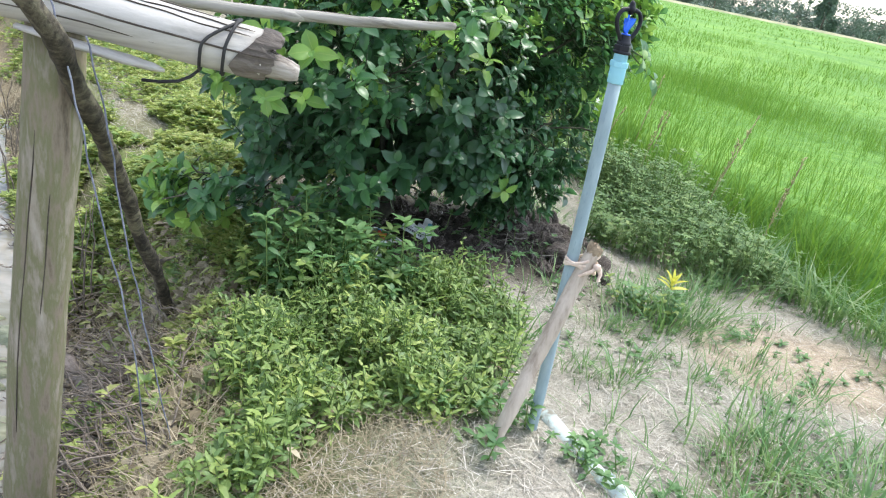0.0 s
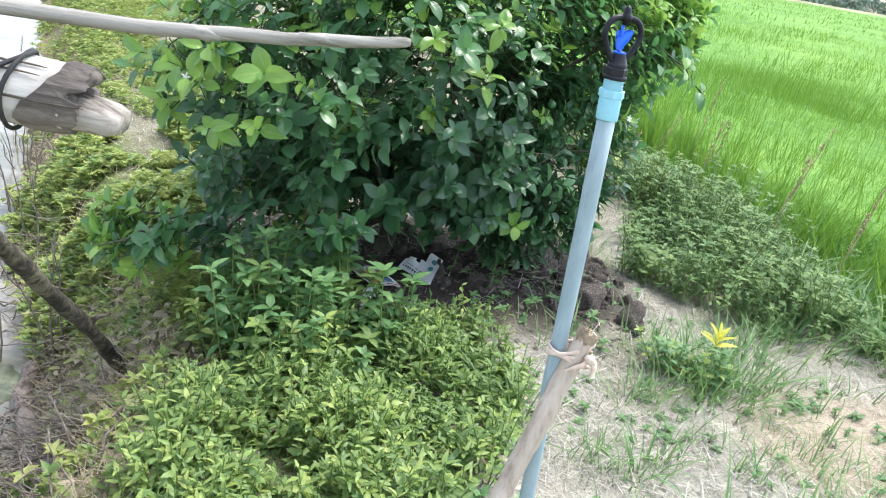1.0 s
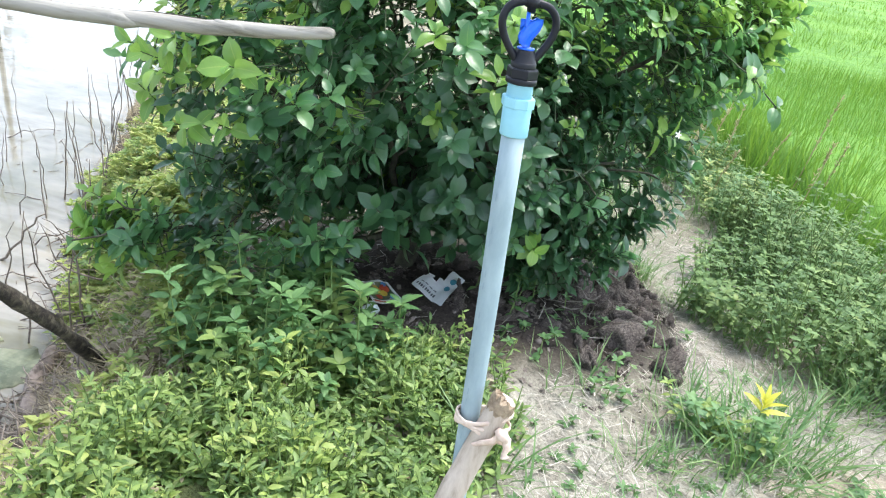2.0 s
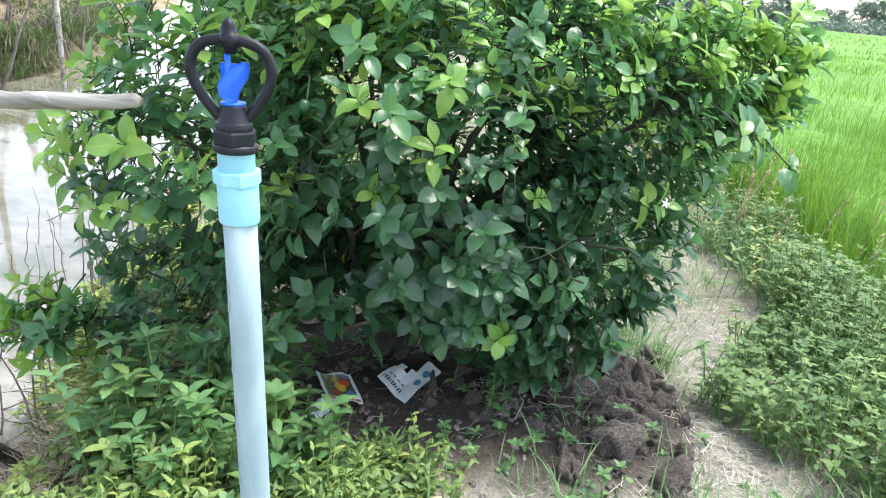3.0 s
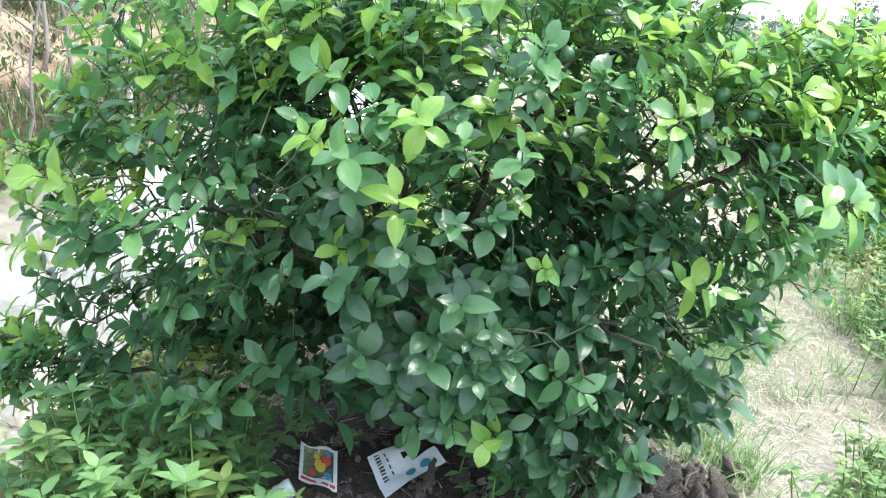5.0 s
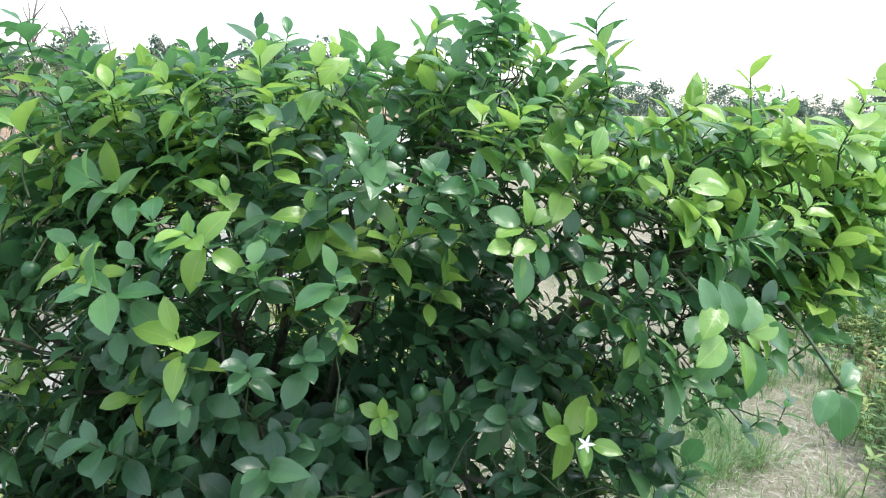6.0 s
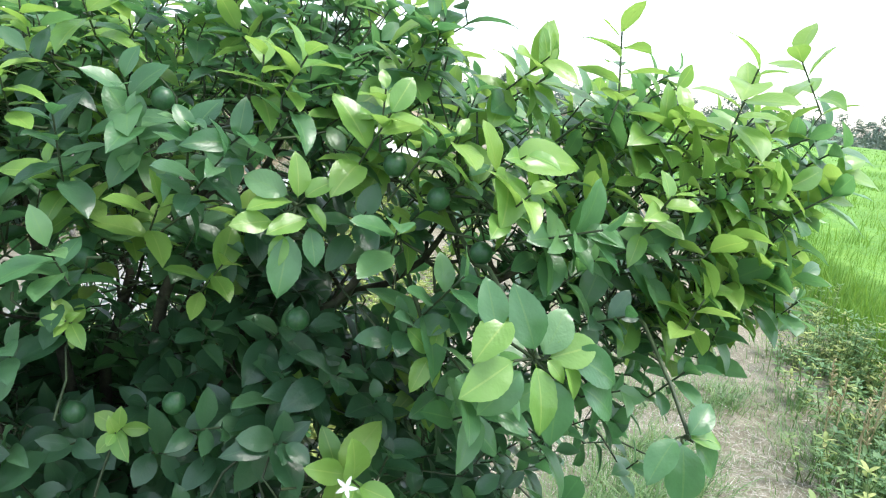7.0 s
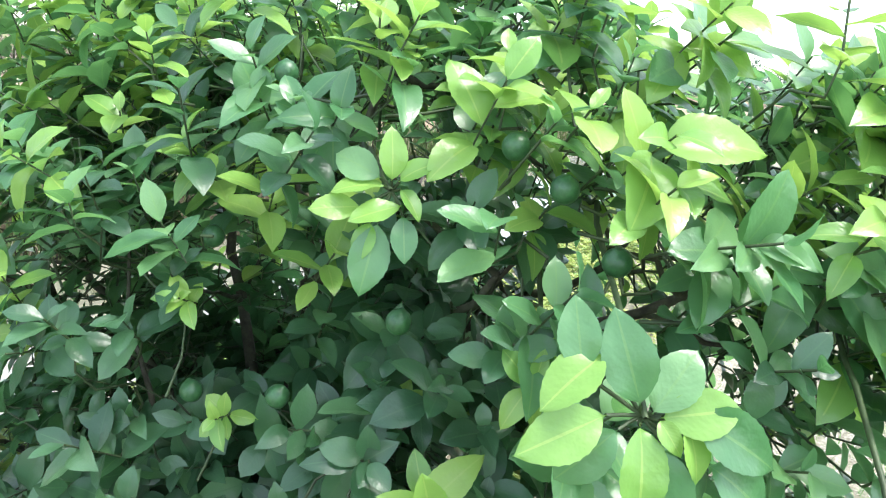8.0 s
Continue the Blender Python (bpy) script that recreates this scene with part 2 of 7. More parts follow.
def earth():
    """Bare soil, straw-strewn earth and turf: the tint of each stretch of ground, with crumbs, stalks and stains on it."""
    m, nd, lk, out = material("earth")
    bs = nd.new("ShaderNodeBsdfPrincipled")
    vc = nd.new("ShaderNodeVertexColor")
    vc.layer_name = "soil"
    fine, mid, big = noise_tex(nd, lk, 130, 8, 0.78), noise_tex(nd, lk, 14, 5, 0.65), noise_tex(nd, lk, 1.1, 4, 0.6)
    stalk = noise_tex(nd, lk, 60, 3, 0.6, "Object", (1.0, 0.12, 1.0))
    r1 = ramp(nd, [(0.32, (0.42, 0.4, 0.38)), (0.5, (1.0, 1.0, 1.0)), (0.7, (1.5, 1.48, 1.45))])
    lk.new(fine.outputs["Fac"], r1.inputs["Fac"])
    r2 = ramp(nd, [(0.3, (0.72, 0.7, 0.68)), (0.5, (1.0, 1.0, 1.0)), (0.7, (1.2, 1.2, 1.2))])
    lk.new(mid.outputs["Fac"], r2.inputs["Fac"])
    r3 = ramp(nd, [(0.35, (0.8, 0.82, 0.76)), (0.65, (1.12, 1.1, 1.06))])
    lk.new(big.outputs["Fac"], r3.inputs["Fac"])
    c = mixed(nd, lk, 1.0, vc.outputs["Color"], r1.outputs["Color"], "MULTIPLY")
    c = mixed(nd, lk, 1.0, c, r2.outputs["Color"], "MULTIPLY")
    c = mixed(nd, lk, 1.0, c, r3.outputs["Color"], "MULTIPLY")
    lk.new(c, bs.inputs["Base Color"])
    bs.inputs["Roughness"].default_value, bs.inputs["Specular IOR Level"].default_value = 0.95, 0.15
    h = sums(nd, lk, "ADD", sums(nd, lk, "MULTIPLY", fine.outputs["Fac"], 0.5), sums(nd, lk, "ADD", mid.outputs["Fac"], sums(nd, lk, "MULTIPLY", stalk.outputs["Fac"], 0.4)))
    lk.new(bumped(nd, lk, h, 0.7, 0.02), bs.inputs["Normal"])
    lk.new(bs.outputs["BSDF"], out.inputs["Surface"])
    return m


def pond_water():
    """Murky water: drifting silt, scum in streaks and small ripples."""
    m, nd, lk, out = material("pond_water")
    bs = nd.new("ShaderNodeBsdfPrincipled")
    n1, n2, n3 = noise_tex(nd, lk, 1.2, 5, 0.65), noise_tex(nd, lk, 11, 4, 0.6, "Object", (0.45, 1.0, 1.0)), noise_tex(nd, lk, 1.0, 4, 0.6, "Object", (0.35, 2.6, 1.0))
    n3.inputs["Distortion"].default_value = 0.8
    r = ramp(nd, [(0.3, (0.13, 0.135, 0.09)), (0.48, (0.21, 0.2, 0.16)), (0.66, (0.3, 0.285, 0.24))])
    lk.new(n1.outputs["Fac"], r.inputs["Fac"])
    r2 = ramp(nd, [(0.34, (0.74, 0.74, 0.7)), (0.5, (0.95, 0.95, 0.95)), (0.66, (1.1, 1.08, 1.05))])
    lk.new(n2.outputs["Fac"], r2.inputs["Fac"])
    r3 = ramp(nd, [(0.36, (0.66, 0.66, 0.5)), (0.46, (1.0, 1.0, 1.0)), (0.7, (1.12, 1.1, 1.08))])
    lk.new(n3.outputs["Fac"], r3.inputs["Fac"])
    c = mixed(nd, lk, 1.0, r.outputs["Color"], r2.outputs["Color"], "MULTIPLY")
    c = mixed(nd, lk, 1.0, c, r3.outputs["Color"], "MULTIPLY")
    lk.new(c, bs.inputs["Base Color"])
    bs.inputs["Roughness"].default_value, bs.inputs["IOR"].default_value, bs.inputs["Specular IOR Level"].default_value = 0.05, 1.4, 0.9
    lk.new(bumped(nd, lk, sums(nd, lk, "ADD", n1.outputs["Fac"], sums(nd, lk, "MULTIPLY", n2.outputs["Fac"], 0.2)), 0.07, 0.05), bs.inputs["Normal"])
    lk.new(bs.outputs["BSDF"], out.inputs["Surface"])
    return m


EARTH, WATER = earth(), pond_water()

# ---- mesh building ----


class Buf:
    """Gathers many small pieces into one mesh."""

    def __init__(self):
        self.v, self.f, self.m, self.uv, self.n = [], [], [], [], 0

    def add(self, verts, faces, mat=0, uv=None):
        verts = np.asarray(verts, float).reshape(-1, 3)
        for fc in faces if isinstance(faces, list) else [faces]:
            fc = np.asarray(fc, np.int64)
            self.f.append(fc + self.n)
            self.m.append(np.full(len(fc), mat, np.int32))
        self.uv.append(np.zeros((len(verts), 2)) if uv is None else uv)
        self.v.append(verts)
        self.n += len(verts)

    def mesh(self, name, mats, smooth=True):
        me = bpy.data.meshes.new(name)
        v = np.concatenate(self.v)
        sizes = np.concatenate([np.full(len(f), f.shape[1], np.int32) for f in self.f])
        loops = np.concatenate([f.ravel() for f in self.f]).astype(np.int32)
        me.vertices.add(len(v))
        me.vertices.foreach_set("co", v.astype(np.float32).ravel())
        me.loops.add(len(loops))
        me.loops.foreach_set("vertex_index", loops)
        me.polygons.add(len(sizes))
        me.polygons.foreach_set("loop_start", np.r_[0, np.cumsum(sizes)[:-1]].astype(np.int32))
        me.polygons.foreach_set("material_index", np.concatenate(self.m))
        me.polygons.foreach_set("use_smooth", np.full(len(sizes), smooth))
        layer = me.uv_layers.new(name="UVMap")
        layer.data.foreach_set("uv", np.concatenate(self.uv)[loops].astype(np.float32).ravel())
        for mt in mats:
            me.materials.append(mt)
        me.update(calc_edges=True)
        me.validate()
        return me


def unit(v):
    v = np.asarray(v, float)
    return v / max(np.linalg.norm(v), 1e-9)


def leaf_shape(width=0.5, n=6, fold=0.25, curl=0.25, stalk=0.06, peak=0.45, wavy=0.0, blunt=0.85):
    """One leaf of length 1 along y, with a folded midrib: verts, quads, uv."""
    v, uv = [], []
    for i in range(n):
        s = i / (n - 1)
        s = 0.35 * s + 0.65 * (0.5 - 0.5 * math.cos(math.pi * s))
        b = max(0.0, (s - stalk) / (1 - stalk))
        w = width / 2 * (math.sin(math.pi * b ** (math.log(0.5) / math.log(peak))) ** blunt if 0 < b < 1 else 0.0) + 0.006
        z = -curl * s * s + wavy * math.sin(9 * s)
        for k in (-1, 0, 1):
            v.append((k * w, s - (0.03 if k else 0), z + fold * w * abs(k) * (1 + wavy * 6 * math.sin(7 * s + k))))
            uv.append((0.5 + 0.5 * k, s))
    f = [(3 * i + k, 3 * i + k + 1, 3 * i + k + 4, 3 * i + k + 3) for i in range(n - 1) for k in (0, 1)]
    return np.array(v), np.array(f), np.array(uv)


def chip_shape(width=0.4, fold=0.12, curl=0.2):
    """A very small folded leaf of two facets, length 1 along y."""
    v = np.array(((0, 0, 0), (width / 2, 0.45, fold), (0, 1, -curl), (-width / 2, 0.45, fold)), float)
    return v, np.array(((0, 1, 2), (0, 2, 3))), np.array(((0.5, 0), (1, 0.45), (0.5, 1), (0, 0.45)))


def blade_shape(width=0.03, n=4, bend=0.35):
    """One grass blade of length 1 that rises along z and bends towards y."""
    v, uv = [], []
    for i in range(n):
        s = i / (n - 1)
        w = width / 2 * (1 - s ** 1.6) + (0.0015 if n > 2 else width * 0.3)
        for k in (-1, 1):
            v.append((k * w, bend * s * s, s * (1 - 0.35 * bend * s)))
            uv.append((0.5 + 0.5 * k, s))
    return np.array(v), np.array([(2 * i, 2 * i + 1, 2 * i + 3, 2 * i + 2) for i in range(n - 1)]), np.array(uv)


def leaf_matrix(p, d, n, size, wide=1.0):
    """Where a leaf goes: base p, along d, upper side towards n."""
    d = unit(d)
    n = np.asarray(n, float) - d * np.dot(n, d)
    n = unit(n) if np.linalg.norm(n) > 1e-3 else unit(np.cross(d, (0.3, 0.7, 0.2)))
    m = np.eye(4)
    m[:3, 0], m[:3, 1], m[:3, 2], m[:3, 3] = np.cross(d, n) * size * wide, d * size, n * size, p
    return m


def scatter(buf, shape, mats, mat=0):
    """Adds one piece of the shape for each matrix."""
    if not len(mats):
        return
    v, f, uv = shape
    mats = np.asarray(mats, float).reshape(-1, 4, 4)
    w = np.einsum("nij,kj->nki", mats[:, :3, :3], v) + mats[:, None, :3, 3]
    fc = (f[None] + (np.arange(len(mats)) * len(v))[:, None, None]).reshape(-1, f.shape[1])
    buf.add(w.reshape(-1, 3), fc, mat, np.tile(uv, (len(mats), 1)))


def upright(xy, z, yaw, size, lean=0.0, wide=1.0):
    """Matrices for blades at many places: arrays of places, turns and sizes."""
    c, s = np.cos(yaw), np.sin(yaw)
    m = np.zeros((len(xy), 4, 4))
    m[:, 0, 0], m[:, 1, 0] = c * size * wide, s * size * wide
    m[:, 0, 1], m[:, 1, 1] = -s * size, c * size
    m[:, 0, 2], m[:, 1, 2] = -s * size * lean, c * size * lean
    m[:, 2, 2], m[:, 3, 3] = size, 1
    m[:, 0, 3], m[:, 1, 3], m[:, 2, 3] = xy[:, 0], xy[:, 1], z
    return m


def tube(buf, points, radii, sides=8, mat=0, capped=True, rough=0.0, seed=0):
    """A tapered round bar along points."""
    pts = np.asarray(points, float)
    radii = np.broadcast_to(np.asarray(radii, float), (len(pts),))
    r = np.random.default_rng(seed)
    t0 = unit(pts[1] - pts[0])
    side = unit(np.cross(t0, (0, 0, 1) if abs(t0[2]) < 0.9 else (1, 0, 0)))
    ring, uv = [], []
    for i, p in enumerate(pts):
        t = unit(pts[min(i + 1, len(pts) - 1)] - pts[max(i - 1, 0)])
        side = unit(side - t * np.dot(side, t))
        up = np.cross(t, side)
        for k in range(sides):
            a = 2 * math.pi * k / sides
            rr = radii[i] * (1 + rough * r.uniform(-1, 1))
            ring.append(p + (side * math.cos(a) + up * math.sin(a)) * rr)
            uv.append((k / sides, i / len(pts)))
    f = [(i * sides + k, i * sides + (k + 1) % sides, (i + 1) * sides + (k + 1) % sides, (i + 1) * sides + k) for i in range(len(pts) - 1) for k in range(sides)]
    faces = [np.array(f)]
    if capped:
        faces += [np.array([[sides - 1 - k for k in range(sides)]]), np.array([[(len(pts) - 1) * sides + k for k in range(sides)]])]
    buf.add(ring, faces, mat, np.array(uv))


def wander(a, b, n, sway, seed):
    """Points from a to b that sway on the way."""
    r = np.random.default_rng(seed)
    a, b = np.asarray(a, float), np.asarray(b, float)
    off = np.cumsum(r.normal(0, 1, (n, 3)), 0)
    s = np.linspace(0, 1, n)[:, None]
    off -= off[0] + (off[-1] - off[0]) * s
    return a + (b - a) * s + off * sway / max(1, n ** 0.5)


def lathe(buf, profile, centre, sides=24, mat=0, tilt=None):
    """A turned body: rows of (radius, height)."""
    v, f = [], []
    for r, h in profile:
        for k in range(sides):
            a = 2 * math.pi * k / sides
            v.append((r * math.cos(a), r * math.sin(a), h))
    for i in range(len(profile) - 1):
        for k in range(sides):
            f.append((i * sides + k, i * sides + (k + 1) % sides, (i + 1) * sides + (k + 1) % sides, (i + 1) * sides + k))
    v = np.array(v)
    if tilt is not None:
        v = v @ np.array(tilt).T
    last = (len(profile) - 1) * sides
    buf.add(v + np.asarray(centre, float), [np.array(f), np.array([[sides - 1 - k for k in range(sides)]]), np.array([[last + k for k in range(sides)]])], mat)


def thing(name, label, category, at=(0, 0, 0), group="", kind=""):
    ob = new(name)
    ob.empty_display_size = 0.05
    ob.location = at
    return tagged(ob, label, category, group, kind)


def part(name, buf, mats, parent=None, label="", smooth=True):
    """Links what buf holds as one mesh object, under a thing or under a part. Its points are in world metres."""
    ob = new(name, buf.mesh(name, mats if isinstance(mats, list) else [mats], smooth))
    if parent is not None:
        ob.parent = parent
        if parent.data is None:
            ob.matrix_parent_inverse = Matrix.Translation(-Vector(parent.location))
    return tagged(ob, label)


def solid(name, buf, mats, label, category, group="", kind="", smooth=True):
    ob = new(name, buf.mesh(name, mats if isinstance(mats, list) else [mats], smooth))
    return tagged(ob, label, category, group, kind)


def wave(x, y, scale, seed=0.0):
    return noise.noise(Vector((x * scale + seed, y * scale - seed, seed * 0.37)))


# ---- the lie of the land ----
WATER_Z = -0.35
SHORE = [(-60, -0.3), (0.0, -0.62), (1.0, -0.74), (1.55, -0.8), (2.05, -0.98), (2.35, -1.22), (2.84, -1.6), (3.43, -1.98), (4.4, -2.56), (6.06, -3.57), (9.0, -5.4), (14, -9), (60, -40)]
FIELD = [(-60, 30), (-2, 4.2), (0.5, 2.75), (1.6, 2.2), (2.33, 1.93), (2.69, 1.74), (3.0, 1.69), (3.4, 1.55), (3.94, 1.33), (5.15, 0.97), (6.3, 0.5), (9, -1.0), (14, -4.2), (60, -36)]
FAR = [(-60, -6), (0.0, -3.4), (1.5, -3.6), (2.9, -3.95), (3.7, -4.35), (4.4, -4.65), (5.2, -5.6), (6.4, -6.8), (7.5, -7.2), (10, -9.0), (14, -12.5), (60, -52)]


def along(line, y):
    return np.interp(y, [a for a, _ in line], [b for _, b in line])


def step(a, b, x):
    s = np.clip((x - a) / (b - a), 0, 1)
    return s * s * (3 - 2 * s)


MOUND = (0.28, 2.5)


def height(x, y):
    """The ground at x, y, which may be arrays, without its small bumps."""
    x, y = np.asarray(x, float), np.asarray(y, float)
    top = np.clip(0.115 - 0.035 * (y - 1.2), 0.0, 0.115)
    ashore = (x - along(SHORE, y)) * 0.85
    afield = (x - along(FIELD, y)) * 0.9
    over = (along(FAR, y) - x) * 0.85
    z = np.where(ashore > 0, WATER_Z + (top - WATER_Z) * step(0.0, 0.42, ashore), WATER_Z - 0.5 * np.clip(-ashore, 0, 1) ** 0.8)
    z = z + (-0.07 - top) * step(-0.12, 0.2, afield)
    far = WATER_Z - 0.5 * np.clip(-over, 0, 1) ** 0.8
    far = np.where(over > 0, WATER_Z + 0.42 * step(0, 0.25, over) + 0.55 * step(0.3, 2.2, over) - 0.5 * step(8, 30, over), far)
    z = np.where(x < (along(SHORE, y) + along(FAR, y)) / 2, far, z)
    d = np.hypot((x - MOUND[0]) / 0.62, (y - MOUND[1]) / 0.5)
    return z + 0.06 * np.exp(-d ** 2 * 1.3)


def ground_z(x, y):
    h = float(height(x, y))
    return h + 0.02 * wave(x, y, 2.3, 1.7) + 0.008 * wave(x, y, 9, 4.1)


def lines(lo, hi, fine, far, grow=1.18):
    """Grid lines: even between lo and hi, then wider and wider out to far."""
    mid = list(np.arange(lo, hi + fine / 2, fine))
    a, b, s = [lo], [hi], fine
    while b[-1] < far:
        s *= grow
        a.append(a[-1] - s)
        b.append(b[-1] + s)
    return np.array(sorted(set([round(v, 4) for v in a[1:] + mid + b[1:]])))


def build_ground():
    xs, ys = lines(-6.4, 2.4, 0.042, 1500), lines(0.2, 6.6, 0.038, 1500)
    gx, gy = np.meshgrid(xs, ys)
    z = height(gx, gy)
    rough = np.array([[wave(x, y, 2.3, 1.7) * 0.02 + wave(x, y, 9, 4.1) * 0.008 for x in xs] for y in ys])
    d = np.hypot((gx - 0.3) / 0.55, (gy - 2.5) / 0.42)
    crumb = np.array([[abs(wave(x, y, 16, 8.0)) for x in xs] for y in ys]) * 0.05 * np.exp(-d ** 4)
    z = z + rough + crumb
    far_off = np.hypot(gx, gy) > 40
    z = np.where(far_off, np.minimum(z, 0.2) * 0.3, z)
    b = Buf()
    nx, ny = len(xs), len(ys)
    i = np.arange(nx * ny).reshape(ny, nx)
    b.add(np.stack([gx, gy, z], -1).reshape(-1, 3), np.stack([i[:-1, :-1], i[:-1, 1:], i[1:, 1:], i[1:, :-1]], -1).reshape(-1, 4))
    ob = solid("ground", b, EARTH, "earth bund of straw-strewn soil between pond and rice field", "ground", kind="structure")
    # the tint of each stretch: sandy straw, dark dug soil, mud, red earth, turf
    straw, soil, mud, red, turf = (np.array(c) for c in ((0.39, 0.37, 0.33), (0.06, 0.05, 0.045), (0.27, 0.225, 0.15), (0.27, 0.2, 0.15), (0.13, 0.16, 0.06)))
    blot = np.array([[wave(x, y, 1.6, 3.0) for x in xs] for y in ys])
    ashore = (gx - along(SHORE, gy)) * 0.85
    over = (along(FAR, gy) - gx) * 0.85
    col = np.zeros(gx.shape + (3,)) + straw
    def lay(c, k):
        nonlocal col
        col = col * (1 - k[..., None]) + c * k[..., None]
    lay(np.array((0.24, 0.2, 0.13)), step(0.1, 0.35, blot) * 0.5)
    lay(turf * 1.1, step(0.95, 0.55, ashore + blot * 0.25))
    lay(mud, step(0.42, 0.12, ashore + blot * 0.15))
    lay(np.array((0.37, 0.33, 0.235)), step(1.2, 0.7, np.hypot((gx + 0.66) / 0.26, (gy - 1.95) / 0.55) + blot * 0.5) * 0.85)
    lay(np.array((0.1, 0.085, 0.065)), step(0.2, 0.03, ashore + blot * 0.1) * (gx > -2.5))
    bare = np.hypot((gx - 1.4) / 0.45, (gy - 1.9) / 0.3)
    lay(np.array((0.44, 0.36, 0.28)), step(1.2, 0.6, bare + blot * 0.5) * 0.8)
    # Dark soil under the crown, with the bush's shade put into its tint.
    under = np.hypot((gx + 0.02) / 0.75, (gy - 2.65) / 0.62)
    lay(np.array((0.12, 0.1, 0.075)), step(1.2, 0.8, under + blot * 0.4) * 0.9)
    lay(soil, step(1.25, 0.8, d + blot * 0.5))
    lay(np.array((0.09, 0.1, 0.045)), step(-0.1, 0.1, (gx - along(FIELD, gy))))
    lay(np.array((0.22, 0.205, 0.15)), step(2.7, 3.5, gy + blot * 0.5) * 0.85 * (ashore > 0.5))
    lay(mud * 0.2, step(-0.2, 0.0, over) * (gx < -2.5))
    lay(red, step(0.5, 1.1, over + blot * 0.4))
    lay(turf, step(6, 16, over) * 0.7)
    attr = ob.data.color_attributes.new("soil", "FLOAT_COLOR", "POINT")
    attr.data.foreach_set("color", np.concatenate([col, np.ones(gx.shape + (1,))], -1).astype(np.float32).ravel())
    return ob


build_ground()


def build_water():
    b = Buf()
    ys = np.linspace(-40, 60, 60)
    v = []
    for y in ys:
        a, c = along(FAR, y) - 0.6, along(SHORE, y) + 0.35
        for k in range(7):
            v.append((a + (c - a) * k / 6, y, WATER_Z))
    i = np.arange(len(ys) * 7).reshape(-1, 7)
    b.add(v, np.stack([i[:-1, :-1], i[:-1, 1:], i[1:, 1:], i[1:, :-1]], -1).reshape(-1, 4))
    solid("water", b, WATER, "still murky beige pond water mirroring the white sky", "water", kind="structure")


build_water()


def build_rice_bed():
    """The dense lower leaves of the rice, seen as one sheet between the blades."""
    b = Buf()
    ys = lines(-1.0, 9.0, 0.25, 100, 1.15)
    ys = ys[(ys > -60) & (ys < 118)]
    us = np.r_[0.1, 0.16, np.geomspace(0.3, 130, 60)]
    v = []
    for y in ys:
        x0 = along(FIELD, y)
        for u in us:
            x = x0 + u
            z = -0.05 + 0.3 * float(step(0.1, 0.45, u)) + 0.05 * wave(x, y, 1.4, 2.0) + 0.03 * wave(x, y, 5, 1.0)
            v.append((x, y, z))
    i = np.arange(len(v)).reshape(len(ys), len(us))
    b.add(v, np.stack([i[:-1, :-1], i[:-1, 1:], i[1:, 1:], i[1:, :-1]], -1).reshape(-1, 4))
    m = plain("rice_canopy", [(0.2, (0.07, 0.18, 0.025)), (0.5, (0.125, 0.27, 0.042)), (0.8, (0.19, 0.34, 0.058))], 9, 0.8, 0.8, 0.06, (1, 1, 0.2), coarse=0.25, spec=0.2)
    return solid("rice_field", b, m, "level field of dense bright green young rice", "rice field", kind="stuff")


build_rice_bed()


def build_rice():
    shapes = [blade_shape(w, 3, bd) for w, bd in ((0.017, 0.15), (0.02, 0.3), (0.016, 0.5))]
    r = np.random.default_rng(11)

    def zone(y0, y1, u0, u1, gap, blades, size, wide, shapes_used):
        ny, nu = int((y1 - y0) / gap), int((u1 - u0) / gap)
        gy, gu = np.meshgrid(np.linspace(y0, y1, ny), np.linspace(u0, u1, nu))
        gy = gy.ravel() + r.uniform(-gap, gap, gy.size) * 0.45
        gu = gu.ravel() + r.uniform(-gap, gap, gu.size) * 0.45
        yy = np.repeat(gy, blades) + r.normal(0, gap * 0.22, gy.size * blades)
        xx = along(FIELD, np.repeat(gy, blades)) + np.repeat(gu, blades) + r.normal(0, gap * 0.22, gy.size * blades)
        xy = np.stack([xx, yy], -1)
        sz = size * r.uniform(0.7, 1.15, len(xy)) * (1 + 0.15 * np.sin(xx * 1.7) * np.cos(yy * 1.3))
        b = Buf()
        pick = r.integers(0, len(shapes_used), len(xy))
        for k, sh in enumerate(shapes_used):
            s = pick == k
            scatter(b, sh, upright(xy[s], np.full(s.sum(), -0.06), r.uniform(0, 6.28, s.sum()), sz[s], r.normal(0.0, 0.16, s.sum()), wide))
        return b

    solid("rice", zone(0.0, 8.5, 0.12, 5.0, 0.098, 13, 0.45, 1.0, shapes), RICE, "upright bright green rice blades at the field edge", "rice", kind="stuff")
    solid("rice", zone(1.5, 24.0, 5.0, 17.0, 0.22, 8, 0.45, 1.6, [blade_shape(0.024, 3, 0.3), blade_shape(0.024, 3, 0.6)]), RICE, "upright bright green rice blades further into the field", "rice", kind="stuff")
    solid("rice", zone(8.5, 24.0, 0.12, 5.0, 0.2, 9, 0.45, 1.5, [blade_shape(0.024, 3, 0.3), blade_shape(0.024, 3, 0.6)]), RICE, "upright bright green rice blades along the far bund", "rice", kind="stuff")
    solid("rice", zone(24.0, 80.0, 0.3, 70.0, 0.8, 5, 0.42, 7.0, [blade_shape(0.024, 3, 0.3)]), RICE, "pale green rice out to the tree line", "rice", kind="stuff")


build_rice()


